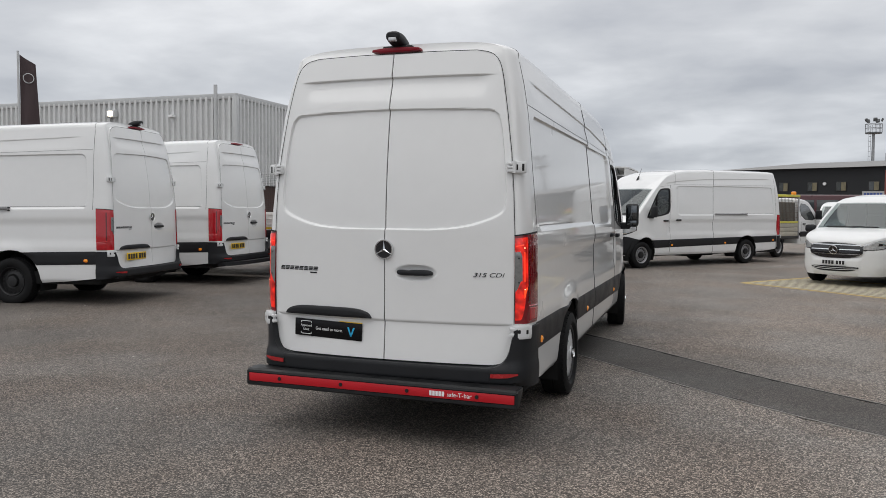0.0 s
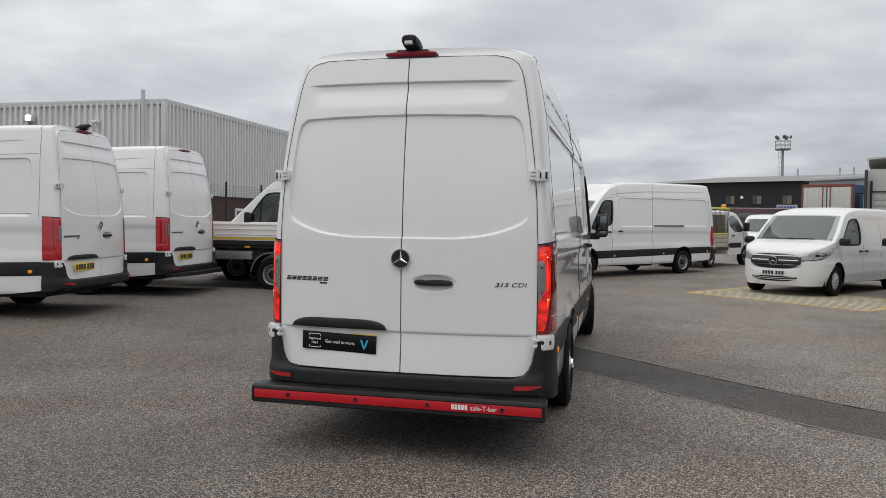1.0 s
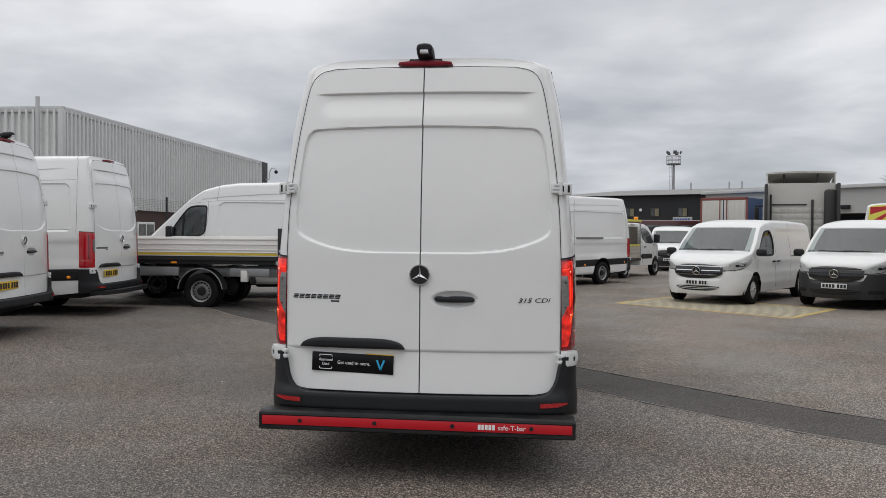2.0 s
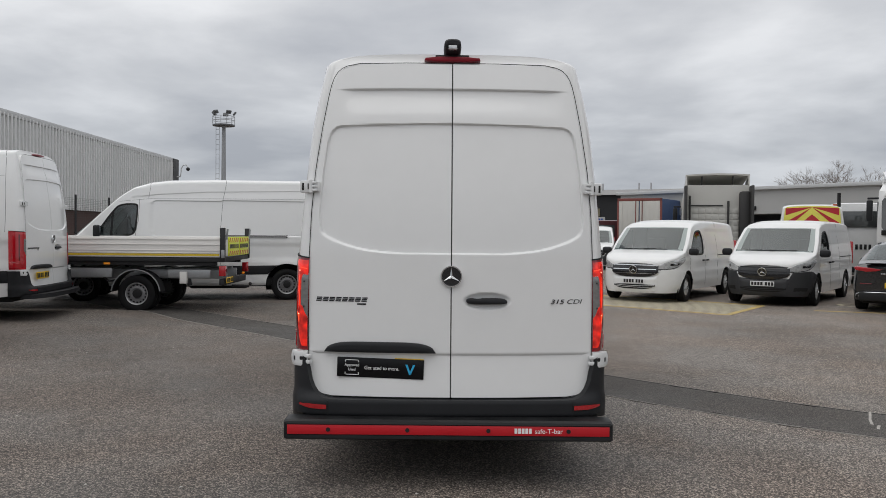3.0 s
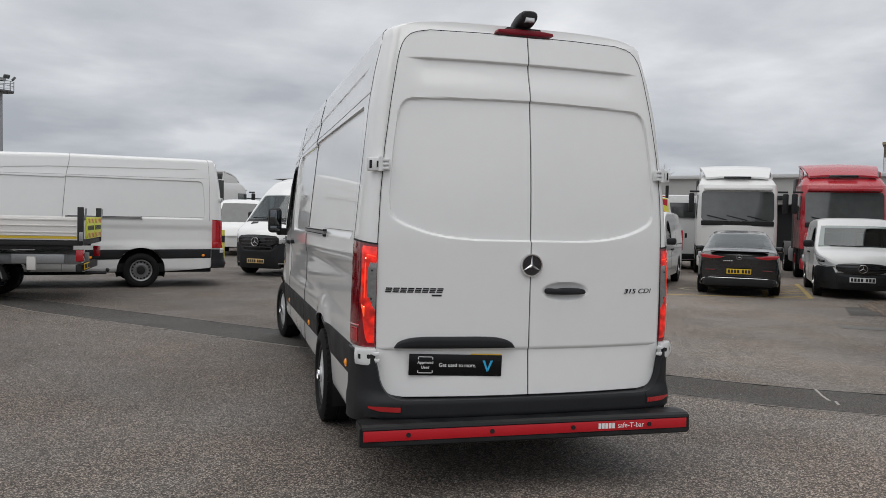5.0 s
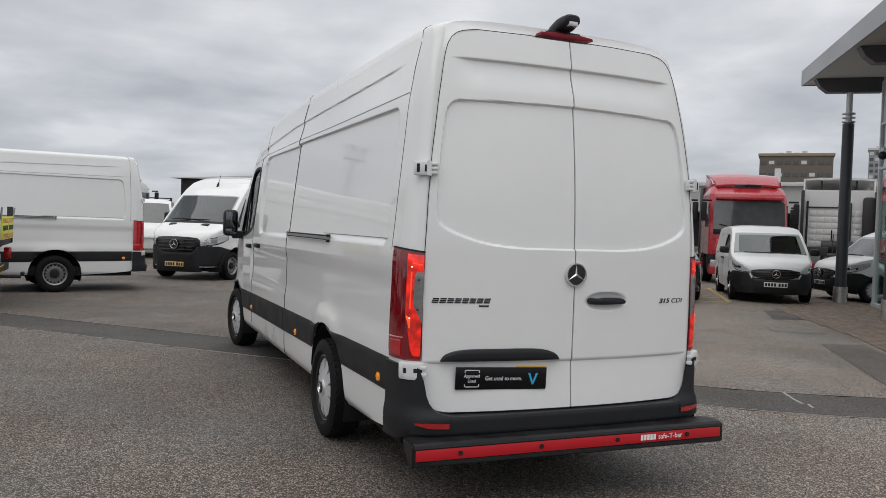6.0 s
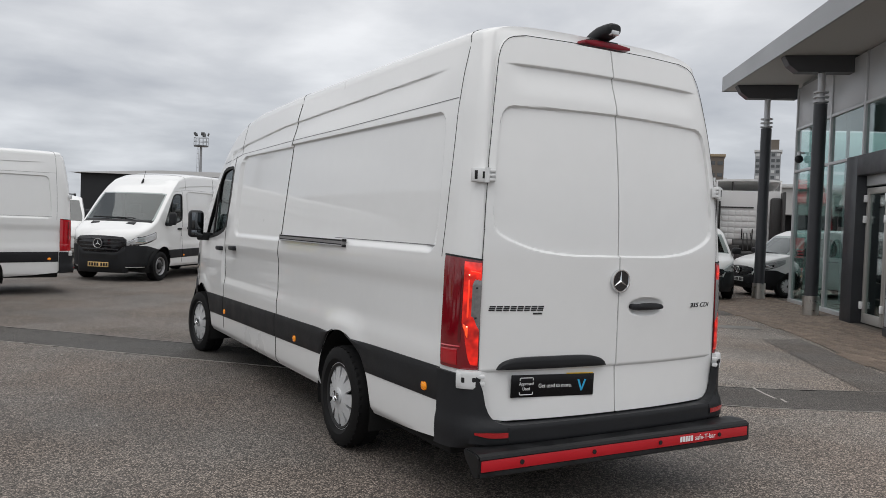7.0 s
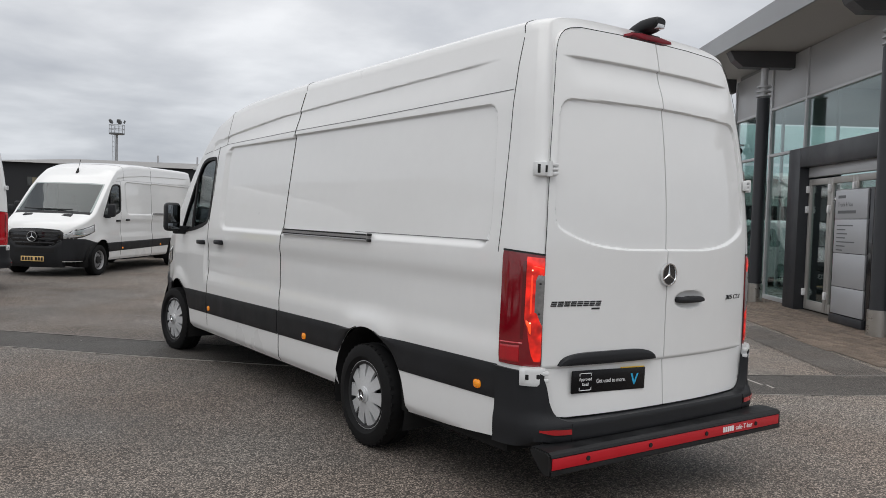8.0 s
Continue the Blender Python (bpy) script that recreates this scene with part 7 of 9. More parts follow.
# caged pickup and a second cab behind the side-on van
small_van("small_van", VITO, facing(7.0, 29.6, -0.24, -0.97, 5.14), "white compact van parked nose-on near the dark building", GREYBUMPER, PLASTIC, WHITEPLATE)
pk = empty("caged_pickup", facing(3.07, 23.13, 0.507, 0.862, back=True), "white pickup with a wire cage body and yellow top rail", "truck")
RUSTMESH = material("rusty_mesh_wire", (0.12, 0.09, 0.07), 0.7, vary=0.4, scale=8)
WEATHERED = material("weathered_boards", (0.15, 0.145, 0.13), 0.8, vary=0.35, scale=4)
PALEBOARD = material("pale_side_boards", (0.46, 0.43, 0.36), 0.6, vary=0.2, scale=3)
pk_cab = empty("cab", pose(0, 2.25, 0), "", "")
pk_cab.parent = pk
pc = Body(2.25, table([(0.3, 0.95), (0.9, 0.97), (1.25, 0.955), (1.9, 0.82), (2.1, 0.78)], 0.08), table([(0, 1.96), (0.3, 2.01), (0.75, 1.98), (1.0, 1.88), (1.62, 1.32), (1.95, 1.19), (2.15, 1.06), (2.25, 0.80)], 0.06),
          table([(0, 1), (1.6, 0.99), (2.0, 0.93), (2.25, 0.78)], 0.05), lambda y: 0.42, [(1.50, 0.34, 0.41)], lambda y: 0.10 if y < 0.9 else 0.06, lambda y, z: 0.0, lambda y, z: 0.0, lambda y: 0.18 * smoothstep(1.2, 2.25, y), (0.10, 0.05), 3.2, 0.06, 0.05)
pk_win = chaikin([(0.22, 1.27), (1.30, 1.22), (1.12, 1.48), (0.82, 1.76), (0.22, 1.82)], 1)
pc.shell("cab_body", PAINT_FAR, pk_cab, [], None, "white cab body")
pc.top_pane("windscreen", 0.98, 1.62, 0.88, 0.90, 0.006, SCREEN, pk_cab, label="dark windscreen")
for s in (-1, 1):
    pc.ring("window_frame", pk_win, 0.02, 0.02, 0.003, RUBBER, pk_cab, s)
    pc.pane("side_window", pk_win, 0.008, SCREEN, pk_cab, s, "dark cab window")
    pc.seam("gap", [(0.16, 0.50), (0.16, 1.0), (0.17, 1.86)], 0.010, RUBBER, pk_cab, s)
    pc.seam("gap", [(1.10, 0.55), (1.28, 0.95), (1.32, 1.22)], 0.010, RUBBER, pk_cab, s)
    pc.patch("rubbing_strip", 0.02, 1.08, lambda y: 0.66, lambda y: 0.84, 0.012, PLASTIC, pk_cab, s, "dark side strip", step=0.1, nz=2)
    box_part("door_handle", (*sorted((s * 0.95, s * 0.99)), 0.28, 0.44, 1.08, 1.12), PLASTIC, pk_cab, 0.008, "black door handle")
    box_part("door_mirror", (*sorted((s * 0.96, s * 1.17)), 1.20, 1.34, 1.25, 1.58), PLASTIC, pk_cab, 0.04, "black door mirror")
    for y in (0.85, 3.75):
        wheel(pk, s * 0.86, y, 0.34, 0.34, 0.2, 0.21, "steel", s)
    for k in range(2):
        box_part("cage_post", (*sorted((s * 0.95, s * 1.0)), 0.0 + 2.10 * k, 0.06 + 2.10 * k, 0.68, 2.06), STEEL, pk, 0.008, "pale cage post")
    box_part("middle_rail", (*sorted((s * 0.96, s * 1.0)), 0.06, 2.10, 1.14, 1.20), CHEV_Y, pk, 0.006, "faded yellow rail")
    box_part("top_rail", (*sorted((s * 0.95, s * 1.01)), -0.02, 2.18, 2.02, 2.10), CHEV_Y, pk, 0.01, "yellow top rail")
    for k in range(3):
        box_part("side_board", (*sorted((s * 0.965, s * 0.99)), 0.06, 2.10, 0.70 + 0.148 * k, 0.84 + 0.148 * k), PALEBOARD, pk, 0.008, "pale side board")
    bm = bmesh.new()
    for k in range(10):
        tube(bm, (s * 0.98, 0.05, 1.24 + 0.085 * k), (s * 0.98, 2.12, 1.24 + 0.085 * k), 0.006, 5)
    for k in range(21):
        tube(bm, (s * 0.98, 0.08 + 0.1 * k, 1.20), (s * 0.98, 0.08 + 0.1 * k, 2.04), 0.006, 5)
    tagged(part("cage_mesh", bm, RUSTMESH, pk), kind="stuff")
    box_part("chassis_rail", (*sorted((s * 0.36, s * 0.46)), 0.05, 2.6, 0.46, 0.60), DARKTRIM, pk, 0.01)
    box_part("tail_lamp", (*sorted((s * 0.78, s * 0.96)), -0.03, 0.03, 0.56, 0.66), REDLENS, pk, 0.01, "red tail lamp")
bm = bmesh.new()
for k in range(10):
    tube(bm, (-0.98, 0.03, 1.24 + 0.085 * k), (0.98, 0.03, 1.24 + 0.085 * k), 0.006, 5)
for k in range(20):
    tube(bm, (-0.95 + 0.1 * k, 0.03, 1.20), (-0.95 + 0.1 * k, 0.03, 2.04), 0.006, 5)
tagged(part("cage_mesh", bm, RUSTMESH, pk), kind="stuff")
box_part("bed", (-1.0, 1.0, 0.0, 2.18, 0.60, 0.69), DARKTRIM, pk, 0.01)
box_part("tail_board", (-0.94, 0.94, 0.0, 0.03, 0.70, 1.18), PALEBOARD, pk, 0.01)
box_part("cross_rail", (-0.95, 0.95, -0.02, 0.05, 2.02, 2.10), CHEV_Y, pk, 0.01, "yellow top rail")
box_part("load_panel", (-0.90, 0.90, 0.14, 2.06, 0.70, 1.84), WEATHERED, pk, 0.02, "weathered boards inside the cage")
box_part("beacon", (0.70, 0.86, 2.12, 2.22, 2.10, 2.22), AMBER, pk, 0.03, "amber beacon")

bus = empty("coach", facing(6.3, 46, 1, 0.05, back=True), "dark maroon coach behind the pickup", "coach")
bm = bmesh.new()
box(bm, -1.2, 1.2, 0, 5.6, 0.5, 2.5, 0.15)
part("body", bm, MAROON, bus)
for k in range(4):
    box_part("side_window", (1.19, 1.215, 0.3 + 1.28 * k, 1.45 + 1.28 * k, 1.5, 2.2), SCREEN, bus, 0.02, "dark coach window")
for s in (-1, 1):
    for y in (1.2, 4.4):
        wheel(bus, s * 1.08, y, 0.48, 0.48, 0.28, 0.28, "steel", s)

tb = empty("box_truck", facing(11.2, 37.5, 0.55, 0.83, back=True), "box lorry with pale doors and blue curtain side", "truck")
bm = bmesh.new()
box(bm, -1.22, 1.22, 0, 7.5, 1.1, 3.55, 0.02)
part("box_body", bm, BLUECURTAIN, tb, "blue curtain-sided box")
for s in (-1, 1):
    d = box_part("rear_door", (*sorted((s * 0.03, s * 1.14)), -0.05, 0.0, 1.2, 3.42), CREAM, tb, 0.01, "pale ribbed rear door")
    for k in range(4):
        x = s * (0.2 + 0.27 * k)
        box_part("door_rib", (x - 0.08, x + 0.08, -0.065, -0.05, 1.25, 3.38), CREAM, d, 0.01)
    tube_part("lock_bar", (s * 0.18, -0.09, 1.15), (s * 0.18, -0.09, 3.45), 0.025, RUSTFRAME, d, seg=8)
    box_part("frame_post", (*sorted((s * 1.14, s * 1.24)), -0.06, 0.04, 1.1, 3.56), RUSTFRAME, tb, 0.01)
    for y in (1.5, 2.7, 6.5):
        wheel(tb, s * 1.0, y, 0.5, 0.5, 0.3, 0.29, "steel", s)
box_part("frame_head", (-1.24, 1.24, -0.06, 0.04, 3.42, 3.57), RUSTFRAME, tb, 0.01)
box_part("chassis", (-0.5, 0.5, 0, 8.6, 0.75, 1.1), DARKTRIM, tb, 0.01)
box_part("cab", (-1.2, 1.2, 7.6, 9.4, 0.9, 3.0), WHITETRUCK, tb, 0.12)

# ---------- buildings ----------
CLAD = material("grey_profiled_cladding", (0.70, 0.705, 0.70), 0.5, metal=0.0, vary=0.07, scale=0.6, fine=8)
CLADTRIM = material("pale_grey_trim", (0.55, 0.56, 0.56), 0.5, vary=0.06)
BROWNWALL = material("brown_boarded_wall", (0.075, 0.042, 0.035), 0.8, vary=0.25, scale=2, fine=20)
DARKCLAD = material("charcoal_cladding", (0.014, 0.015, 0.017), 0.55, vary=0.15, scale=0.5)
PALEWALL = material("pale_grey_render", (0.43, 0.43, 0.42), 0.8, vary=0.08, scale=0.4)
ROOFGREY = material("pale_roof_sheet", (0.23, 0.225, 0.22), 0.6, vary=0.08, scale=0.3)
POST = material("dark_post_paint", (0.02, 0.02, 0.022), 0.5, vary=0.15)


def profiled(name, x0, y0, x1, y1, z0, z1, mat, parent, pitch=0.32, depth=0.13, z1b=None):
    """Trapezoidal profiled sheet between two plan points; the far end may be of another height."""
    L = math.hypot(x1 - x0, y1 - y0)
    ux, uy = (x1 - x0) / L, (y1 - y0) / L
    nx, ny = uy, -ux
    verts, faces = [], []
    n = int(L / pitch)
    for k in range(n + 1):
        for a, o in ((0.0, 0), (0.54, 0), (0.60, depth), (0.94, depth)):
            u = min(L, (k + a) * pitch)
            t = u / L
            zt = z1 if z1b is None else z1 * (1 - t) + z1b * t
            verts += [(x0 + ux * u + nx * o, y0 + uy * u + ny * o, z0), (x0 + ux * u + nx * o, y0 + uy * u + ny * o, zt)]
    for i in range(len(verts) // 2 - 1):
        faces.append((2 * i, 2 * i + 2, 2 * i + 3, 2 * i + 1))
    return mesh_object(name, verts, faces, mat, parent, "", 20)


shed = empty("warehouse", pose(0, 0, 0), "long grey profiled-metal warehouse with boarded lower wall", "building")
SX, SY, SH = -19.3, 27.2, 6.82
profiled("cladding", SX - 45, SY, SX, SY, 2.65, SH, CLAD, shed)
profiled("cladding", SX, SY, SX, SY + 27, 2.65, SH, CLAD, shed)
box_part("lower_wall", (SX - 45, SX - 0.05, SY + 0.05, SY + 0.3, 0, 2.65), BROWNWALL, shed, 0, "dark brown lower wall")
box_part("lower_wall", (SX - 0.3, SX - 0.05, SY + 0.05, SY + 27, 0, 2.65), BROWNWALL, shed, 0, "dark brown lower wall")
box_part("roof", (SX - 45, SX - 0.1, SY + 0.1, SY + 26.9, SH - 0.1, SH + 0.05), ROOFGREY, shed, 0)
box_part("eaves_trim", (SX - 45, SX + 0.1, SY - 0.12, SY + 0.05, SH - 0.12, SH + 0.14), CLADTRIM, shed, 0.02)
box_part("eaves_trim", (SX - 0.05, SX + 0.12, SY + 0.05, SY + 27, SH - 0.12, SH + 0.14), CLADTRIM, shed, 0.02)
box_part("corner_trim", (SX - 0.10, SX + 0.14, SY - 0.14, SY + 0.10, 2.65, SH), CLADTRIM, shed, 0.01)
box_part("dark_corner", (SX + 0.09, SX + 0.17, SY + 25.9, SY + 27.05, 3.0, SH + 0.1), POST, shed, 0, "dark corner panel")
box_part("end_wall", (SX - 45, SX, SY + 26.9, SY + 27.1, 0, SH), POST, shed, 0)
tube_part("downpipe", (SX - 1.0, SY - 0.16, 0), (SX - 1.0, SY - 0.16, SH + 0.55), 0.09, CLADTRIM, shed, "grey downpipe")
tube_part("downpipe", (SX - 9.4, SY - 0.16, 3.2), (SX - 9.4, SY - 0.16, SH - 0.6), 0.04, CLADTRIM, shed)
wb_ = box_part("wall_window", (SX - 0.05, SX + 0.02, SY + 6.7, SY + 8.6, 1.2, 2.05), WHITEINK, shed, 0.01, "white-framed window")
for k in range(2):
    box_part("pane", (SX + 0.02, SX + 0.03, SY + 6.82 + 0.90 * k, SY + 7.58 + 0.90 * k, 1.32, 1.93), SCREEN, wb_, 0)
fl = box_part("floodlight", (-26.6, -26.1, SY - 0.35, SY - 0.1, 6.0, 6.35), CLADTRIM, shed, 0.02, "lit floodlight")
box_part("flood_lens", (-26.47, -26.23, SY - 0.38, SY - 0.35, 6.07, 6.29), glowing("lit_floodlight", (1.0, 0.86, 0.62), 14.0, (0.8, 0.8, 0.8)), fl, 0)
cc = box_part("wall_camera", (SX - 3.6, SX - 3.35, SY - 0.35, SY - 0.05, 5.9, 6.02), WHITEINK, shed, 0.02)
cam_pole = empty("camera_bracket", pose(SX + 0.15, SY + 26.6, 0), "dome camera on a curved wall bracket", "camera")
bm = bmesh.new()
pts = [(0, 0, 5.6), (0.30, 0, 5.65), (0.36, 0, 6.25), (0.5, 0, 6.5), (0.72, 0, 6.52), (0.85, 0, 6.3)]
for a, b2 in zip(pts, pts[1:]):
    tube(bm, a, b2, 0.035, 8)
part("bracket", bm, CLADTRIM, cam_pole)
bm = bmesh.new()
bmesh.ops.create_uvsphere(bm, u_segments=14, v_segments=10, radius=0.14, matrix=pose(0.85, 0, 6.2))
part("dome", bm, PLASTIC, cam_pole, "dark camera dome")

# mesh fence in front of the warehouse
fence = empty("mesh_fence", pose(0, 0, 0), "dark weld-mesh fence along the warehouse", "fence")
for k in range(9):
    x = -17.2 + 2.4 * k * 0.12
    y = 22.0 + 3.0 * k
    tube_part("fence_post", (x, y, 0), (x, y, 3.2), 0.09 if k == 0 else 0.05, POST, fence, seg=8)
bm = bmesh.new()
for k in range(24):
    z = 1.2 + 0.08 * k
    tube(bm, (-17.2, 22.0, z), (-17.2 + 2.3, 46.0, z), 0.003, 4)
for k in range(150):
    y = 22.0 + 24.0 * k / 150
    x = -17.2 + 2.3 * k / 150
    tube(bm, (x, y, 0.1), (x, y, 3.05), 0.003, 4)
tagged(part("fence_mesh", bm, POST, fence), kind="stuff")

# pale sheeted fence with dark posts beyond the parked vans
SHEET = material("weathered_fence_sheet", (0.40, 0.385, 0.37), 0.7, vary=0.22, scale=1.5, fine=14)
screen = empty("sheeted_fence", pose(-8.0, 40.5, 0, 0, 0, 9), "weathered pale sheet fence with dark steel posts", "fence")
for k in range(6):
    tube_part("fence_post", (1.75 * k, -0.06, 0), (1.75 * k, -0.06, 2.62), 0.06, POST, screen, seg=8)
    if k < 5:
        profiled("fence_sheet", 1.75 * k + 0.04, 0.0, 1.75 * k + 1.71, 0.0, 0.1, 2.5, SHEET, screen, 0.16, 0.02)
bm = bmesh.new()
tube(bm, (0, -0.06, 2.58), (8.75, -0.06, 2.58), 0.03, 6)
part("top_rail", bm, POST, screen)

bol = empty("safety_bollard", ground_pose(-1.83, 25.0, 0), "yellow steel bollard with a black band", "bollard")
tube_part("post", (0, 0, 0), (0, 0, 1.0), 0.075, CHEV_Y, bol, "yellow painted post", seg=14)
tube_part("band", (0, 0, 0.55), (0, 0, 0.80), 0.079, RUBBER, bol, "black band", seg=14)

# dark two-storey office
office = empty("dark_office_building", pose(4.0, 62.5, 0, 0, 0, -27), "charcoal-clad office building with a pale roof edge", "building")
bm = bmesh.new()
box(bm, -1.3, 14.5, 0, 12, 0, 4.75)
part("wall", bm, DARKCLAD, office, "charcoal cladding", 0)
box_part("pale_wall", (14.5, 30, 0.2, 12, 0, 4.7), PALEWALL, office, 0, "pale grey end wall")
bm = bmesh.new()
vs = [bm.verts.new(p) for p in ((-2.0, -0.5, 4.75), (31, -0.5, 4.75), (31, 12.5, 4.75), (-2.0, 12.5, 4.75), (3.0, 6, 5.50), (31, 6, 5.55))]
for f in ((0, 1, 5, 4), (2, 3, 4, 5), (0, 4, 3), (1, 2, 5), (3, 2, 1, 0)):
    bm.faces.new([vs[i] for i in f])
part("roof", bm, ROOFGREY, office, "pale low-pitched roof", 0)
WARMWIN = material("window_blind", (0.20, 0.175, 0.11), 0.4, vary=0.3, scale=3)
for k, x in enumerate((1.3, 3.5, 5.66, 7.7, 9.9, 12.1)):
    w = box_part("window", (x, x + 0.72, -0.06, 0.02, 3.02, 3.72), DARKTRIM, office, 0.01, "framed window with pale blind")
    for j in range(2):
        box_part("pane", (x + 0.04 + 0.33 * j, x + 0.35 + 0.33 * j, -0.075, -0.06, 3.07, 3.67), WARMWIN if j else SCREEN, w, 0)
SIGNBLUE = material("blue_sign_paint", (0.05, 0.10, 0.35), 0.5, vary=0.05)
sg = box_part("wall_sign", (9.5, 11.0, -0.08, 0.0, 2.40, 3.0), PALEWALL, office, 0.01, "pale sign with blue bars")
for k in range(6):
    box_part("bar", (9.62 + 0.21 * k, 9.78 + 0.21 * k, -0.09, -0.08, 2.70, 2.88), SIGNBLUE, sg, 0)
box_part("bar", (9.62, 10.86, -0.09, -0.08, 2.50, 2.56), SIGNBLUE, sg, 0)
bm = bmesh.new()
tube(bm, (6.9, -0.05, 3.58), (6.9, -0.12, 3.58), 0.12, 14)
part("wall_lamp", bm, WHITEINK, office)
for x in (9.5, 12.6, 13.6):
    tube_part("roof_flue", (x, 5, 5.3), (x, 5, 6.0), 0.07, STEEL, office, seg=8)

# low grey depot building behind the tractors
depot = empty("depot_building", pose(11.5, 43.0, 0, 0, 0, -52), "low pale grey depot with dark loading bays", "building")
box_part("fascia", (0, 46, 0, 10, 2.75, 4.0), PALEWALL, depot, 0, "pale grey fascia")
box_part("roof_edge", (-0.2, 46.2, -0.2, 10.2, 4.0, 4.18), CLADTRIM, depot, 0.02)
# shade inside the open bays is put into this wall's charcoal colour
box_part("bay_wall", (0, 46, 1.5, 10, 0, 2.75), DARKCLAD, depot, 0, "bay wall with the bays' shade in its dark colour")
for k in range(9):
    box_part("bay_pier", (0.2 + 5.6 * k, 0.7 + 5.6 * k, 0.1, 1.6, 0, 2.75), PALEWALL, depot, 0)
    box_part("roller_door", (1.0 + 5.6 * k, 5.2 + 5.6 * k, 1.38, 1.5, 0, 2.6), PLASTIC, depot, 0.01)
    lamp = box_part("bulkhead_light", (2.8 + 5.6 * k, 3.3 + 5.6 * k, -0.22, 0, 2.95, 3.15), PLASTIC, depot, 0.02, "dark wall light")
tube_part("flue", (24, 2, 4.1), (24, 2, 5.0), 0.14, CLADTRIM, depot)


MASTSTEEL = material("galvanised_mast", (0.33, 0.34, 0.35), 0.55, metal=0.3, vary=0.1)
MASTDARK = material("grey_lamp_housing", (0.11, 0.115, 0.12), 0.6, vary=0.1)


def light_mast(m, h, label):
    p = empty("floodlight_mast", m, label, "light mast", "floodlight masts")
    tube_part("mast", (0, 0, 0), (0, 0, h - 1.2), 0.36, MASTSTEEL, p, r2=0.22)
    ld = bmesh.new()
    for s in (-0.2, 0.2):
        tube(ld, (s - 0.75, 0, 0), (s - 0.75, 0, h - 1.2), 0.03, 5)
    for k in range(int(h / 0.6)):
        tube(ld, (-0.95, 0, 0.6 * k + 0.3), (-0.55, 0, 0.6 * k + 0.3), 0.02, 4)
    part("ladder", ld, MASTSTEEL, p)
    deck = bmesh.new()
    tube(deck, (0, 0, h - 1.35), (0, 0, h - 1.2), 1.35, 16)
    part("platform", deck, MASTDARK, p)
    rl = bmesh.new()
    for z in (h - 0.7, h - 0.2):
        for k in range(12):
            a, b3 = 2 * math.pi * k / 12, 2 * math.pi * (k + 1) / 12
            tube(rl, (1.35 * math.cos(a), 1.35 * math.sin(a), z), (1.35 * math.cos(b3), 1.35 * math.sin(b3), z), 0.035, 5)
    for k in range(12):
        a = 2 * math.pi * k / 12
        tube(rl, (1.35 * math.cos(a), 1.35 * math.sin(a), h - 1.2), (1.35 * math.cos(a), 1.35 * math.sin(a), h - 0.2), 0.035, 5)
    part("railing", rl, MASTSTEEL, p)
    for k in range(5):
        a = 2 * math.pi * k / 5 + 0.4
        hd = bmesh.new()
        mm = Matrix.Translation((1.3 * math.cos(a), 1.3 * math.sin(a), h + 0.25)) @ Matrix.Rotation(a, 4, "Z") @ Matrix.Rotation(radians(35), 4, "Y")
        box(hd, -0.12, 0.12, -0.32, 0.32, -0.22, 0.22, 0.05, m=mm)
        part("flood_head", hd, MASTDARK, p, "dark floodlight head")
    return p


light_mast(pose(-25.75, 92, 0), 15.9, "tall floodlight mast with railed platform")
light_mast(pose(20.45, 101, 0, 0, 0, 30) @ Matrix.Diagonal((0.68, 0.68, 1, 1)), 12.2, "distant floodlight mast with railed platform")

# distant town
TOWN_BROWN = material("brown_tower_brick", (0.14, 0.12, 0.10), 0.8, vary=0.1, scale=0.1)
TOWN_TAN = material("tan_tower_panel", (0.30, 0.24, 0.16), 0.8, vary=0.1, scale=0.1)
TOWN_GREY = material("grey_tower_panel", (0.28, 0.29, 0.30), 0.7, vary=0.1, scale=0.1)


def tower(name, x, y, rz, w, d, h, mat, label, storeys, bays, band=None):
    t = empty(name, pose(x, y, 0, 0, 0, rz), label, "building", "distant town buildings")
    box_part("wall", (-w / 2, w / 2, -d / 2, d / 2, 0, h), mat, t, 0)
    box_part("roof_edge", (-w / 2 - 0.4, w / 2 + 0.4, -d / 2 - 0.4, d / 2 + 0.4, h, h + 0.7), band or TOWN_TAN, t, 0)
    z0 = h * 0.45
    for i in range(storeys):
        for k in range(bays):
            wx = -w / 2 + w * (k + 0.5) / bays
            wz = z0 + (h - z0) * (i + 0.45) / storeys
            box_part("window", (wx - 0.34 * w / bays, wx + 0.34 * w / bays, -d / 2 - 0.12, -d / 2 + 0.1, wz - 0.5, wz + 0.5), SCREEN if (i + k) % 4 else CLADTRIM, t, 0)
    for k in range(4):
        box_part("roof_plant", (-w / 4 + k * w / 9, -w / 4 + k * w / 9 + w / 14, -1, 1, h + 0.7, h + 1.6 + 0.5 * (k % 2)), CLADTRIM, t, 0)
    return t


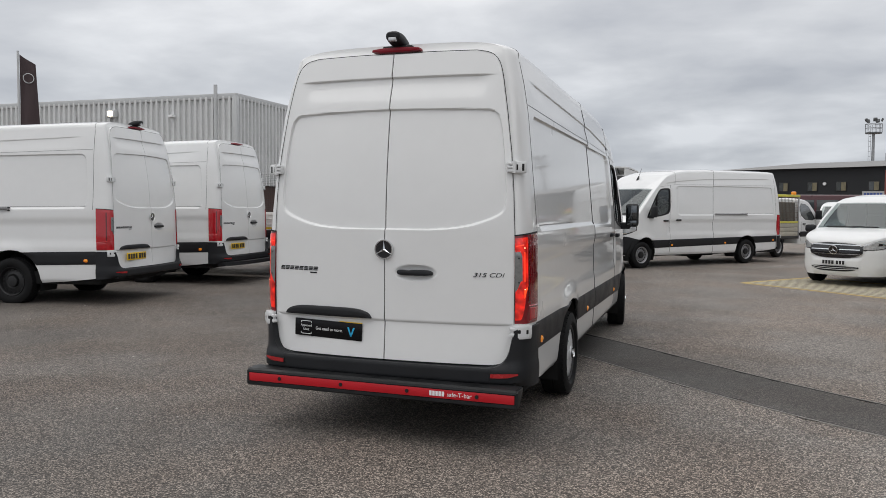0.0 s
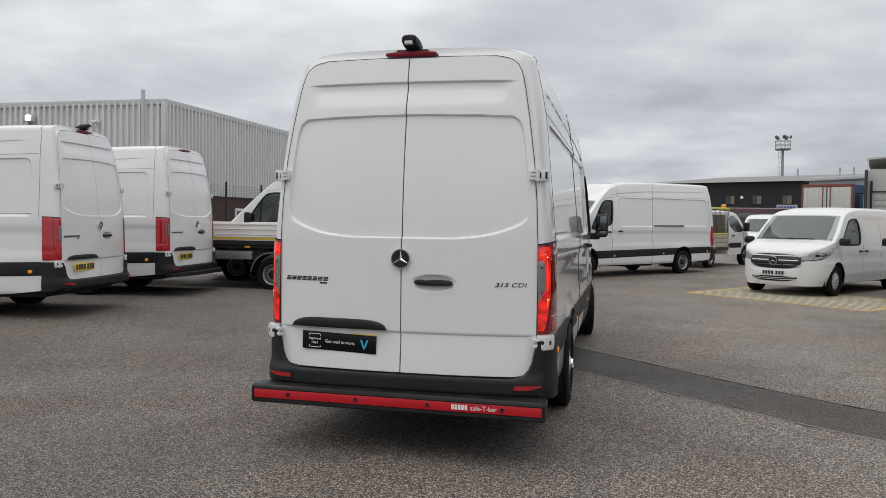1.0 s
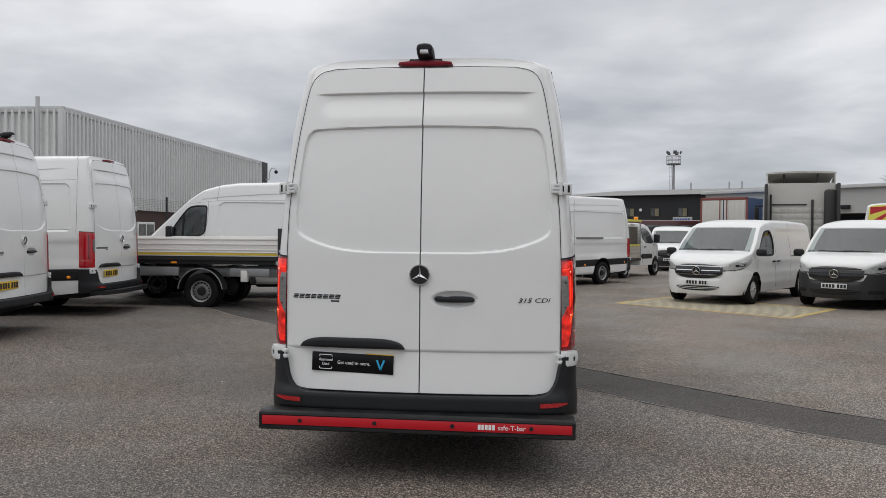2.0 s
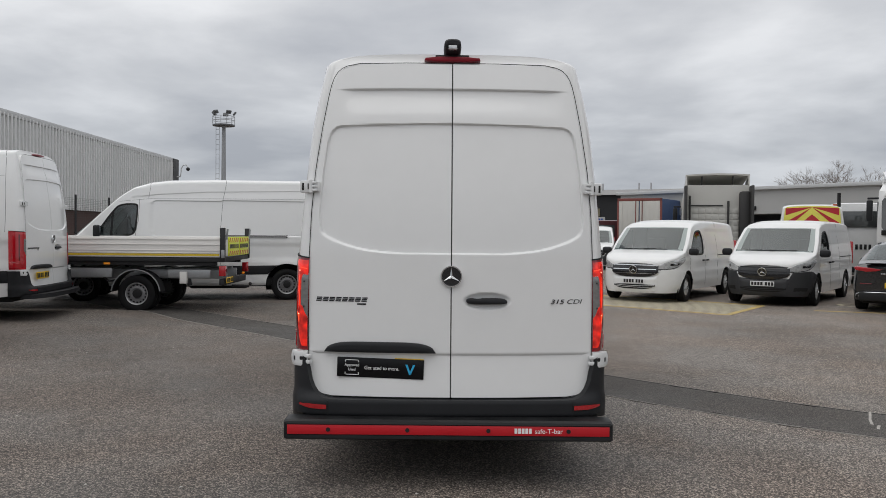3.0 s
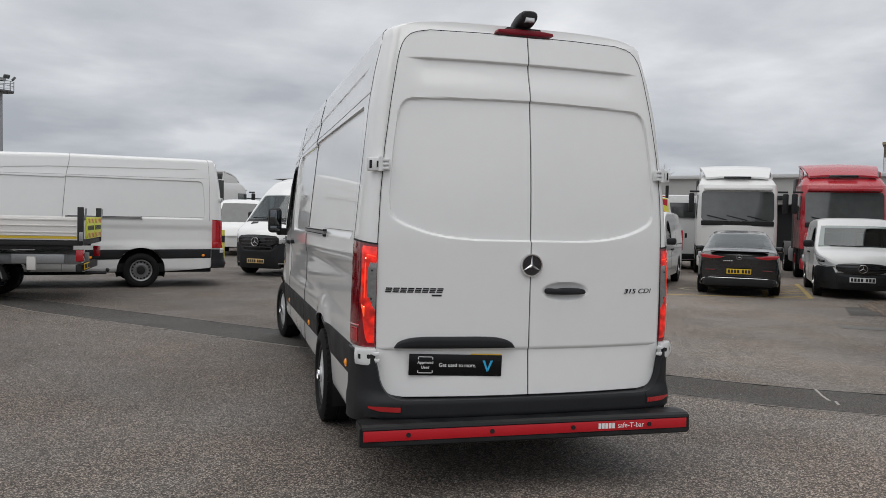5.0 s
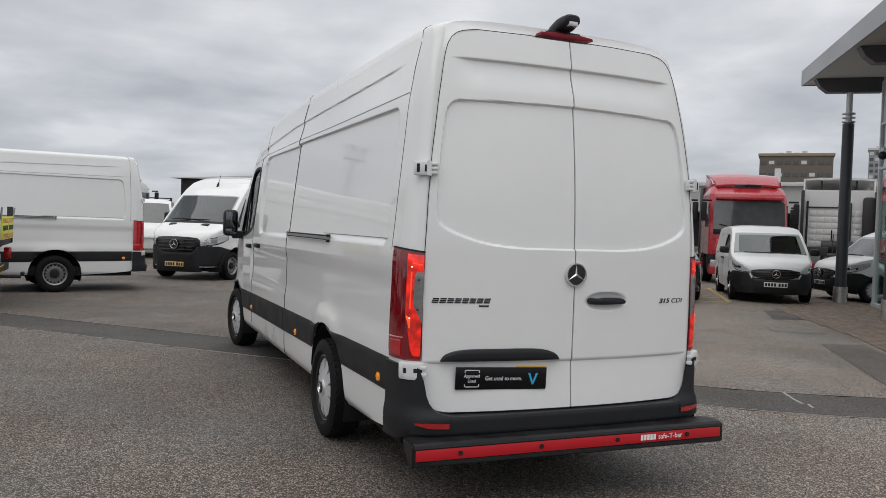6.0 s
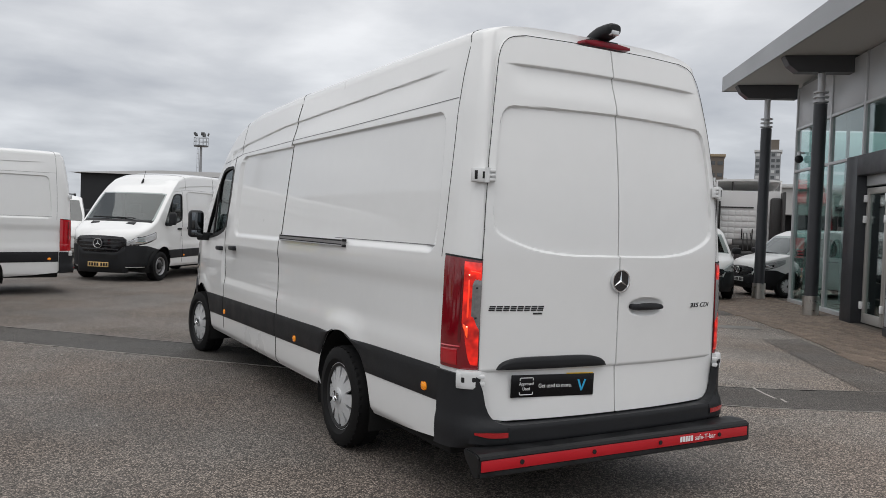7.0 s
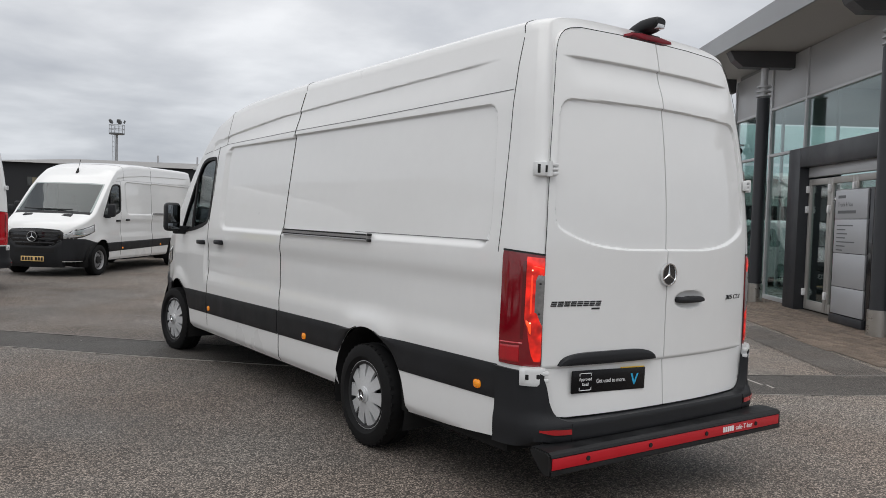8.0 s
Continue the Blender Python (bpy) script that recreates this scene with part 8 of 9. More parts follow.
tower("office_tower", 181, 166, -47, 19, 16, 25.0, TOWN_BROWN, "brown brick office tower in the distance", 4, 9)
tower("grid_tower", 150, 128, -50, 12, 12, 13.8, TOWN_GREY, "pale gridded block in the distance", 4, 8, CLADTRIM)
tower("tall_tower", 232.5, 177.8, -53, 8.2, 7.5, 31.6, TOWN_GREY, "slim grey residential tower in the distance", 9, 5, CLADTRIM)
box_part("plant_room", (0.2, 3.4, -2, 2, 32, 36), TOWN_BROWN, bpy.data.objects["tall_tower"], 0)
for k, (x, y, w, h) in enumerate(((-60, 150, 40, 5), (60, 160, 60, 5.5), (120, 190, 50, 7), (-140, 120, 60, 6), (210, 90, 50, 6), (90, 230, 70, 6))):
    box_part("far_block", (x - w / 2, x + w / 2, y, y + 12, 0, h), (PALEWALL, CLAD, DARKCLAD)[k % 3], None, 0)
    ob = bpy.data.objects["far_block" if k == 0 else "far_block.%03d" % k]
    tagged(ob, "low industrial block far beyond the yard", "building", "distant town buildings")


def bare_tree(m, h, seed):
    rnd = random.Random(seed)
    BARK = bpy.data.materials.get("bare_bark") or material("bare_bark", (0.20, 0.17, 0.15), 0.9, vary=0.2)
    t = empty("bare_tree", m, "leafless winter tree with fine twigs", "tree")
    tr = bmesh.new()
    tube(tr, (0, 0, 0), (0.1, 0, h * 0.35), 0.22, 8, 0.15)
    part("trunk", tr, BARK, t)
    bm = bmesh.new()
    tv, tf = [], []

    def twig(p, q, r):
        # a thin three-sided tapering spike
        d = (q - p).normalized()
        a = d.orthogonal().normalized() * r
        b = d.cross(a)
        k = len(tv)
        tv.extend((p + a, p - 0.5 * a + 0.87 * b, p - 0.5 * a - 0.87 * b, q))
        tf.extend(((k, k + 1, k + 3), (k + 1, k + 2, k + 3), (k + 2, k, k + 3)))

    def grow(p, d, length, r, depth):
        q = p + d * length
        if depth > 1:
            tube(bm, p, q, r, 5, r * 0.7)
        else:
            twig(p, q, max(r * 0.7, 0.013))
        if depth == 0:
            return
        for _ in range(3 if depth > 1 else 7):
            nd = (d + Vector((rnd.uniform(-0.8, 0.8), rnd.uniform(-0.8, 0.8), rnd.uniform(-0.25, 0.45)))).normalized()
            grow(p.lerp(q, rnd.uniform(0.55, 1.0)), nd, length * rnd.uniform(0.6, 0.85), r * 0.6, depth - 1)
    for k in range(8):
        a = 2 * math.pi * k / 8 + rnd.random()
        grow(Vector((0.05, 0, h * rnd.uniform(0.26, 0.38))), Vector((math.cos(a) * 0.8, math.sin(a) * 0.8, rnd.uniform(0.5, 1.1))).normalized(), h * 0.20, 0.07, 4)
    part("limbs", bm, BARK, t)
    mesh_object("crown", tv, tf, BARK, t, "", 0)


bare_tree(pose(55.0, 106, 0), 16.0, 3)
bare_tree(pose(61.0, 107, 0), 15.2, 5)

# flag and white post by the warehouse
fp = empty("flag_pole", pose(-17.37, 13.08, 0), "dark banner flag on a pale pole", "flag")
tube_part("pole", (0, 0, 0), (0, 0, 6.15), 0.045, CLADTRIM, fp, r2=0.03)
FLAG = material("dark_flag_cloth", (0.060, 0.040, 0.042), 0.8, vary=0.15, scale=2)
verts, faces = [], []
for i in range(13):
    for k in range(9):
        u, w = k / 8, i / 12
        verts.append((0.04 + 0.50 * u * (0.85 + 0.2 * w), 0.07 * math.sin(5 * u + 3 * w), 6.05 - 0.28 * u * (1 - w) - 2.3 * w))
for i in range(12):
    for k in range(8):
        a = i * 9 + k
        faces.append((a, a + 1, a + 10, a + 9))
fc = mesh_object("flag_cloth", verts, faces, FLAG, fp, "dark cloth banner with a pale ring mark")
fc.rotation_euler = (0, 0, radians(45))
bm = bmesh.new()
for k in range(20):
    a, b3 = 2 * math.pi * k / 20, 2 * math.pi * (k + 1) / 20
    tube(bm, (0.27 + 0.14 * math.cos(a), -0.085, 5.35 + 0.14 * math.sin(a)), (0.27 + 0.14 * math.cos(b3), -0.085, 5.35 + 0.14 * math.sin(b3)), 0.012, 5)
part("pale_ring", bm, CLADTRIM, fc)
wp = empty("white_post", pose(-19.6, 12.4, 0), "plain white sign post", "post")
box_part("post_body", (-0.16, 0.16, -0.1, 0.1, 0, 5.3), WHITEINK, wp, 0.02)

# ---------- showroom ----------
SF = Matrix(((-0.605, -0.796, 0, 14.4), (-0.796, 0.605, 0, 9.35), (0, 0, 1, 0), (0, 0, 0, 1)))  # a along the front, b outwards


def sbox(name, a0, a1, b0, b1, z0, z1, mat, parent, bevel=0.0, label=""):
    return box_part(name, (a0, a1, b0, b1, z0, z1), mat, parent, bevel, label)


GREYPANEL = material("silver_grey_panel", (0.55, 0.555, 0.565), 0.42, metal=0.3, vary=0.04, scale=0.5)
FASCIA = material("canopy_fascia", (0.30, 0.305, 0.315), 0.42, metal=0.2, vary=0.05, scale=0.5)
SOFFIT = material("canopy_soffit", (0.46, 0.45, 0.43), 0.7, vary=0.05)
ANTHRACITE = material("anthracite_panel", (0.033, 0.035, 0.040), 0.42, vary=0.08)
MULLION = material("aluminium_mullion", (0.58, 0.59, 0.60), 0.4, metal=0.3, vary=0.05)
DOORFRAME = material("anodised_door_frame", (0.40, 0.385, 0.365), 0.4, metal=0.3, vary=0.06)
BRUSHED = material("brushed_steel", (0.52, 0.50, 0.47), 0.32, metal=0.9, vary=0.06, scale=8)
SHOPGLASS = glass("showroom_glass", (0.80, 0.90, 0.88), 0.8)
SHOPFLOOR = material("showroom_floor", (0.30, 0.30, 0.30), 0.3, vary=0.05)
SHOPWALL = material("showroom_wall", (0.34, 0.35, 0.35), 0.8, vary=0.1)
room = empty("showroom", SF, "glass-fronted vehicle showroom with a deep grey canopy", "building")
A1 = 10.6
# side and back walls, floor, ceiling
# unseen back wall, glazed so the sky brightens the view through the front
sbox("back_wall", 0.2, A1, -8.2, -8.0, 0, 1.1, SHOPWALL, room)
sbox("back_wall", 0.2, A1, -8.2, -8.0, 4.3, 5.5, SHOPWALL, room)
for k in range(5):
    sbox("mullion", 0.2 + 2.55 * k, 0.3 + 2.55 * k, -8.2, -8.0, 1.1, 4.3, MULLION, room)
sbox("glass_pane", 0.25, A1 - 0.2, -8.11, -8.10, 1.1, 4.3, SHOPGLASS, room).visible_shadow = False
sbox("end_wall", A1 - 0.2, A1, -8.0, 0.0, 0, 5.5, SHOPWALL, room)
sbox("floor_slab", 0.1, A1, -8.0, -0.05, -0.1, 0.10, SHOPFLOOR, room)
sbox("inner_ceiling", 0.1, A1, -8.0, -0.1, 5.3, 5.5, SHOPWALL, room)
# glazing grid: verticals then rows
cols = [0.25, 2.6, 4.43, 7.9, 10.4, 12.9, 15.4, 17.9, 20.4, 22.9, 25.4]
cols = [a for a in cols if a < 10.45] + [10.5]
for a in cols:
    sbox("mullion", a - 0.035, a + 0.035, -0.06, 0.045, 0.1 if not 3.7 < a < 9.2 else 3.25, 5.35, MULLION, room, 0.005)
for z in (3.28, 4.33):
    sbox("transom", 0.25, A1 - 0.2, -0.05, 0.040, z - 0.03, z + 0.03, MULLION, room, 0.004)
sbox("plinth", 0.2, 4.30, -0.08, 0.06, 0, 0.11, MULLION, room, 0.005)
sbox("plinth", 9.0, A1, -0.08, 0.06, 0, 0.11, MULLION, room, 0.005)
for a, b2 in zip(cols, cols[1:]):
    sbox("grey_panel", a + 0.04, b2 - 0.04, -0.04, 0.012, 4.37, 5.36, GREYPANEL, room, 0.004, "silver-grey cladding panel")
    for z0, z1 in ((0.12, 3.24), (3.32, 4.29)):
        if z0 < 1 and 3.0 < b2 and a < 8:
            continue
        pn = sbox("glass_pane", a + 0.04, b2 - 0.04, -0.012, -0.002, z0, z1, SHOPGLASS, room)
        pn.visible_shadow = False
pn = sbox("glass_pane", 2.64, 4.28, -0.012, -0.002, 0.12, 3.24, SHOPGLASS, room)
pn.visible_shadow = False
# glazed return round the corner
for b2 in (-0.06, -1.2, -2.6, -4.0, -5.4, -6.8, -8.0):
    sbox("mullion", 0.19, 0.26, b2 - 0.035, b2 + 0.035, 0.1, 5.35, MULLION, room, 0.004)
for z0, z1 in ((0.12, 3.24), (3.32, 4.29)):
    pn = sbox("glass_pane", 0.20, 0.21, -8.0, -0.06, z0, z1, SHOPGLASS, room)
    pn.visible_shadow = False
sbox("grey_panel", 0.17, 0.22, -8.0, -0.05, 4.33, 5.36, GREYPANEL, room)
# entrance portal: dark frame standing proud, door set back inside
portal = sbox("portal", 4.30, 4.85, -0.55, 0.28, 0, 3.25, ANTHRACITE, room, 0.01, "dark entrance surround")
sbox("portal", 4.85, 9.0, -0.55, 0.28, 2.86, 3.25, ANTHRACITE, room, 0.01, "dark entrance surround")
sbox("portal", 8.6, 9.0, -0.55, 0.28, 0, 2.86, ANTHRACITE, room, 0.01, "dark entrance surround")
sbox("door_head", 4.85, 8.6, -0.02, 0.10, 2.66, 2.86, MULLION, room, 0.01)
for k in range(4):
    a = 4.87 + 0.93 * k
    d = sbox("door", a, a + 0.10, 0.01, 0.09, 0.04, 2.62, DOORFRAME, room, 0.01, "aluminium glazed entrance door")
    sbox("door_stile", a + 0.82, a + 0.92, 0.01, 0.09, 0.04, 2.62, DOORFRAME, d, 0.01)
    sbox("door_rail", a + 0.1, a + 0.82, 0.01, 0.09, 0.04, 0.22, DOORFRAME, d, 0.01)
    sbox("door_rail", a + 0.1, a + 0.82, 0.01, 0.09, 2.50, 2.62, DOORFRAME, d, 0.01)
    pn = sbox("door_glass", a + 0.1, a + 0.82, 0.045, 0.055, 0.22, 2.50, SHOPGLASS, d)
    pn.visible_shadow = False
    for z in (0.3, 1.95, 2.35):
        sbox("door_hinge", a - 0.02, a + 0.05, 0.08, 0.14, z, z + 0.14, WHITEINK, d, 0.01)
# canopy
can = bmesh.new()
prof = [(-1.3, 5.545, 5.885), (11.6, 5.17, 5.54)]
cor = []
for a, lo, hi in prof:
    cor.append([can.verts.new((a, b2, z)) for b2, z in ((1.49, lo), (1.49, hi), (-8.5, hi + 0.2), (-8.5, lo + 0.1))])
for i in range(4):
    j = (i + 1) % 4
    can.faces.new((cor[0][i], cor[0][j], cor[1][j], cor[1][i]))
can.faces.new(cor[0])
can.faces.new(cor[1][::-1])
part("canopy", can, SOFFIT, room, "grey canopy roof", 0)
fs = bmesh.new()
cor = []
for a, lo, hi in prof:
    cor.append([fs.verts.new((a, b2, z)) for b2, z in ((1.494, lo - 0.02), (1.494, hi + 0.03), (1.54, hi + 0.03), (1.54, lo - 0.02))])
for i in range(4):
    j = (i + 1) % 4
    fs.faces.new((cor[0][i], cor[0][j], cor[1][j], cor[1][i]))
fs.faces.new(cor[0])
fs.faces.new(cor[1][::-1])
part("fascia", fs, FASCIA, room, "pale grey canopy fascia", 0)
fe = bmesh.new()
vs = [fe.verts.new(p) for p in ((-1.304, 1.54, 5.525), (-1.304, 1.54, 5.915), (-1.304, -8.5, 6.115), (-1.304, -8.5, 5.645))]
fe.faces.new(vs)
r = bmesh.ops.extrude_face_region(fe, geom=list(fe.faces))
bmesh.ops.translate(fe, vec=(-0.04, 0, 0), verts=[v for v in r["geom"] if isinstance(v, bmesh.types.BMVert)])
part("fascia", fe, FASCIA, room, "pale grey canopy fascia", 0)


def canopy_z(a):
    return 5.58 - 0.41 * (a + 2.5) / 14.1


BRACKET = material("grey_beam_paint", (0.075, 0.077, 0.082), 0.5, vary=0.08)
for a in (-0.35, 3.6, 8.68):
    p = empty("canopy_column", pose(0, 0, 0), "", "")
    p.parent = room
    zc = canopy_z(a)
    tube_part("foot", (a, 0.6, 0), (a, 0.6, 0.42), 0.165, BRUSHED, p, "brushed steel foot", seg=20)
    tube_part("shaft", (a, 0.6, 0.42), (a, 0.6, 4.42), 0.132, ANTHRACITE, p, "dark round shaft", seg=24)
    tube_part("neck", (a, 0.6, 4.42), (a, 0.6, zc - 0.3), 0.075, GREYPANEL, p, seg=16)
    for z in (4.45, 4.55, 4.65):
        tube_part("collar", (a, 0.6, z), (a, 0.6, z + 0.03), 0.15, GREYPANEL, p, seg=20)
    bm = bmesh.new()
    pr = [(1.40, zc - 0.01), (1.30, zc - 0.20), (1.12, zc - 0.34), (-0.1, zc - 0.34), (-0.1, zc + 0.02)]
    sd = [[bm.verts.new((a + da, b2, z)) for b2, z in pr] for da in (-0.14, 0.14)]
    for i in range(5):
        j = (i + 1) % 5
        bm.faces.new((sd[0][i], sd[0][j], sd[1][j], sd[1][i]))
    bm.faces.new(sd[0])
    bm.faces.new(sd[1][::-1])
    part("bracket", bm, BRACKET, p, "dark beam under the canopy", 0)
# things inside the showroom
for a, b2, w, h in ((1.3, -3.0, 0.9, 1.2), (5.8, -5.0, 2.4, 1.1), (7.5, -2.4, 1.6, 1.1)):
    ds = empty("reception_desk", SF @ pose(a, b2, 0.1), "plain dark counter inside the showroom", "desk")
    box_part("counter", (0, w, 0, 0.7, 0, h), SHOPWALL, ds, 0.03)
    box_part("counter_top", (-0.03, w + 0.03, -0.03, 0.73, h, h + 0.04), WHITEINK, ds, 0.01)
# outdoor dome camera on the glazing
dc = empty("dome_camera", SF @ pose(0.75, 0.10, 3.55), "dark dome camera on a short arm", "camera")
bm = bmesh.new()
bmesh.ops.create_uvsphere(bm, u_segments=12, v_segments=8, radius=0.10)
part("dome", bm, PLASTIC, dc)
bm = bmesh.new()
tube(bm, (0, 0, 0.08), (0, 0, 0.18), 0.05, 8)
tube(bm, (0, 0, 0.15), (0, -0.12, 0.15), 0.025, 8)
part("arm", bm, MULLION, dc)

# totem sign
TOTINK = material("grey_sign_ink", (0.11, 0.115, 0.12), 0.5)
TOTEM = material("totem_silver", (0.44, 0.45, 0.47), 0.4, metal=0.3, vary=0.04)
tot = empty("totem_sign", SF @ pose(6.95, 0.44, 0.03), "silver totem sign with dark edges and small dark words", "sign")
box_part("dark_back", (-0.10, 1.22, -0.16, 0.05, 0.0, 2.30), BLACKGLOSS, tot, 0.006, "gloss black totem back")
box_part("totem_foot", (-0.02, 1.10, -0.05, 0.10, 0.0, 0.14), ANTHRACITE, tot, 0.005)
for z0, z1 in ((0.16, 0.62), (0.63, 1.20), (1.21, 1.78), (1.79, 2.28)):
    box_part("panel", (0.0, 1.08, 0.05, 0.085, z0, z1), TOTEM, tot, 0.006, "silver totem panel")
BACKF = Matrix(((1, 0, 0, 0), (0, 0, 1, 0), (0, 1, 0, 0), (0, 0, 0, 1)))
for k, text in enumerate(("Truck & Van",)):
    lettering("inscription", text, 0.10, TOTINK, tot, Matrix.Translation((0.10, 0.0865, 2.0 - 0.13 * k)) @ BACKF, "dark words", 0.0006)
for z, w in ((2.14, 0.26), (1.88, 0.62)):
    box_part("line_block", (0.10, 0.10 + w, 0.085, 0.087, z, z + 0.05), TOTINK, tot, 0)
for k in range(7):
    box_part("line_block", (0.10, 0.10 + (0.55, 0.3, 0.36, 0.3, 0.62, 0.3, 0.22)[k], 0.085, 0.087, 1.665 - 0.07 * k, 1.685 - 0.07 * k), TOTINK, tot, 0)
badge(tot, pose(-0.05, 0.062, 2.14, 0, 0, 180), 0.05)

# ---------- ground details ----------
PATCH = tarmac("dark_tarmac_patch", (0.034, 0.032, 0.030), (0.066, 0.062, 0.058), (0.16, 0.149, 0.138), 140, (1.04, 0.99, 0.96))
LINE = material("worn_yellow_line", (0.46, 0.34, 0.12), 0.7, vary=0.3, scale=4, fine=60)
HATCH = material("faded_hatch_paint", (0.46, 0.42, 0.30), 0.75, vary=0.3, scale=3, fine=50)
KERB = material("pale_concrete", (0.17, 0.165, 0.155), 0.8, vary=0.15, scale=3)


def ribbon(name, pts, width, z, mat, label, category, kind="structure", parent=None):
    """A strip of surfacing along plan points, following the ground."""
    pts = chaikin(pts, 2, closed=False)
    pts = [(a[0] + (b2[0] - a[0]) * k / 4, a[1] + (b2[1] - a[1]) * k / 4) for a, b2 in zip(pts, pts[1:]) for k in range(4)] + [pts[-1]]
    verts, faces = [], []
    for i, (x, y) in enumerate(pts):
        a, b2 = pts[max(0, i - 1)], pts[min(len(pts) - 1, i + 1)]
        d = math.hypot(b2[0] - a[0], b2[1] - a[1])
        nx, ny = -(b2[1] - a[1]) / d, (b2[0] - a[0]) / d
        for s, h in ((-0.5, -0.02), (-0.5, z), (0.5, z), (0.5, -0.02)):
            wob = width * s * (1 + 0.05 * math.sin(7 * x + 3 * s) + 0.03 * math.sin(19 * x + 5 * s) + 0.02 * math.sin(41 * y + 2 * s))
            px, py = x + nx * wob, y + ny * wob
            verts.append((px, py, gz(px, py) + h))
    for i in range(len(pts) - 1):
        for k in range(3):
            faces.append((4 * i + k, 4 * i + k + 1, 4 * i + 5 + k, 4 * i + 4 + k))
    ob = mesh_object(name, verts, faces, mat, parent, "", 30)
    if parent is None:
        tagged(ob, label, category, kind=kind)
    return ob


STRIP = [(-9, 13.9), (-6.2, 11.2), (-3.44, 8.42), (-2.44, 7.42), (-1.5, 6.42), (0.0, 4.95), (1.05, 3.95), (1.75, 3.22), (2.35, 2.60), (2.95, 2.06), (3.5, 1.62), (4.3, 1.18), (5.4, 0.62), (8, -0.8), (14, -4)]
ribbon("tarmac_strip", STRIP, 0.92, 0.005, PATCH, "darker tarmac trench strip across the yard", "tarmac patch")


def ground_poly(name, pts, z, mat, label, category, n=12):
    """A four-cornered sheet on the ground."""
    (ax, ay), (bx, by), (cx, cy), (dx, dy) = pts
    verts, faces = [], []
    for i in range(n + 1):
        for k in range(n + 1):
            u, w = i / n, k / n
            x = (ax * (1 - u) + bx * u) * (1 - w) + (dx * (1 - u) + cx * u) * w
            y = (ay * (1 - u) + by * u) * (1 - w) + (dy * (1 - u) + cy * u) * w
            verts.append((x, y, gz(x, y) + z))
    m = n + 1
    for i in range(n):
        for k in range(n):
            faces.append((i * m + k, (i + 1) * m + k, (i + 1) * m + k + 1, i * m + k + 1))
    return tagged(mesh_object(name, verts, faces, mat), label, category, kind="structure")


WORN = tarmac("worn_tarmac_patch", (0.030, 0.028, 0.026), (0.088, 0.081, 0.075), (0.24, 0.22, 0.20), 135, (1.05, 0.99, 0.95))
ground_poly("patch_by_kerb", [(4.75, 1.30), (5.45, 1.08), (7.96, 4.38), (7.30, 4.59)], 0.006, WORN, "dark tarmac patch beside the paving", "tarmac patch")
ground_poly("patch_by_bay", [(9.25, 7.37), (9.95, 7.25), (10.8, 8.66), (10.35, 8.72)], 0.006, PATCH, "dark tarmac patch in front of a van", "tarmac patch")

# joint along the edge of the trench strip: a dark crack and a pale worn lip
CRACK = material("dark_joint", (0.016, 0.015, 0.014), 0.9, vary=0.4, scale=5)
LIP = material("pale_joint_lip", (0.26, 0.245, 0.225), 0.85, vary=0.45, scale=6, fine=40)


def beside(pts, d):
    """The same line moved sideways."""
    out = []
    for i, (x, y) in enumerate(pts):
        a, b2 = pts[max(0, i - 1)], pts[min(len(pts) - 1, i + 1)]
        k = math.hypot(b2[0] - a[0], b2[1] - a[1])
        out.append((x - (b2[1] - a[1]) / k * d, y + (b2[0] - a[0]) / k * d))
    return out


for d, w, mt, words in ((0.462, 0.024, CRACK, "dark crack along the trench strip"), (0.484, 0.016, LIP, "pale worn edge of the trench strip"), (-0.468, 0.020, LIP, "pale worn edge of the trench strip"), (-0.452, 0.010, CRACK, "dark crack along the trench strip")):
    ribbon("strip_joint", beside(STRIP, d), w, 0.0065, mt, words, "tarmac joint")


# pale scrape across the trench strip
SCRAPE = material("pale_scrape", (0.42, 0.40, 0.37), 0.8, vary=0.4, scale=20, fine=90)
for pts in ([(3.82, 2.02), (3.72, 1.84), (3.66, 1.74), (3.58, 1.56)], [(3.62, 1.53), (3.57, 1.46), (3.54, 1.40)]):
    ribbon("scrape_mark", pts, 0.022, 0.0075, SCRAPE, "pale scrape mark on the dark tarmac strip", "scrape mark")

# stray pale grit and a few dark twigs
rnd = random.Random(8)
GRIT = material("pale_grit", (0.50, 0.48, 0.45), 0.8, vary=0.3)
verts, faces = [], []
for k in range(110):
    x, y, r = rnd.uniform(-8, 8), rnd.uniform(-2.5, 12), rnd.uniform(0.005, 0.014)
    i = len(verts)
    for a in (0.3, 2.2, 4.4):
        verts.append((x + r * rnd.uniform(0.7, 1.5) * math.cos(a), y + r * rnd.uniform(0.7, 1.5) * math.sin(a), gz(x, y) + 0.001))
    verts.append((x, y, gz(x, y) + r * 0.8))
    faces += [(i, i + 1, i + 3), (i + 1, i + 2, i + 3), (i + 2, i, i + 3)]
tagged(mesh_object("grit", verts, faces, GRIT, None, "", 0), "stray pale grit on the tarmac", "grit", kind="stuff")

# painted ring beside the parked coupe
ring = empty("painted_ring", ground_pose(9.62, 12.72, 0), "worn pale ring painted on the bay", "road marking")
verts, faces = [], []
for k in range(32):
    a = 2 * math.pi * k / 32
    for r in (0.34, 0.45):
        verts.append((r * math.cos(a), r * math.sin(a), 0.008))
faces = [(2 * k, 2 * k + 1, (2 * k + 3) % 64, (2 * k + 2) % 64) for k in range(32)]
mesh_object("ring_paint", verts, faces, HATCH, ring, "", 0)

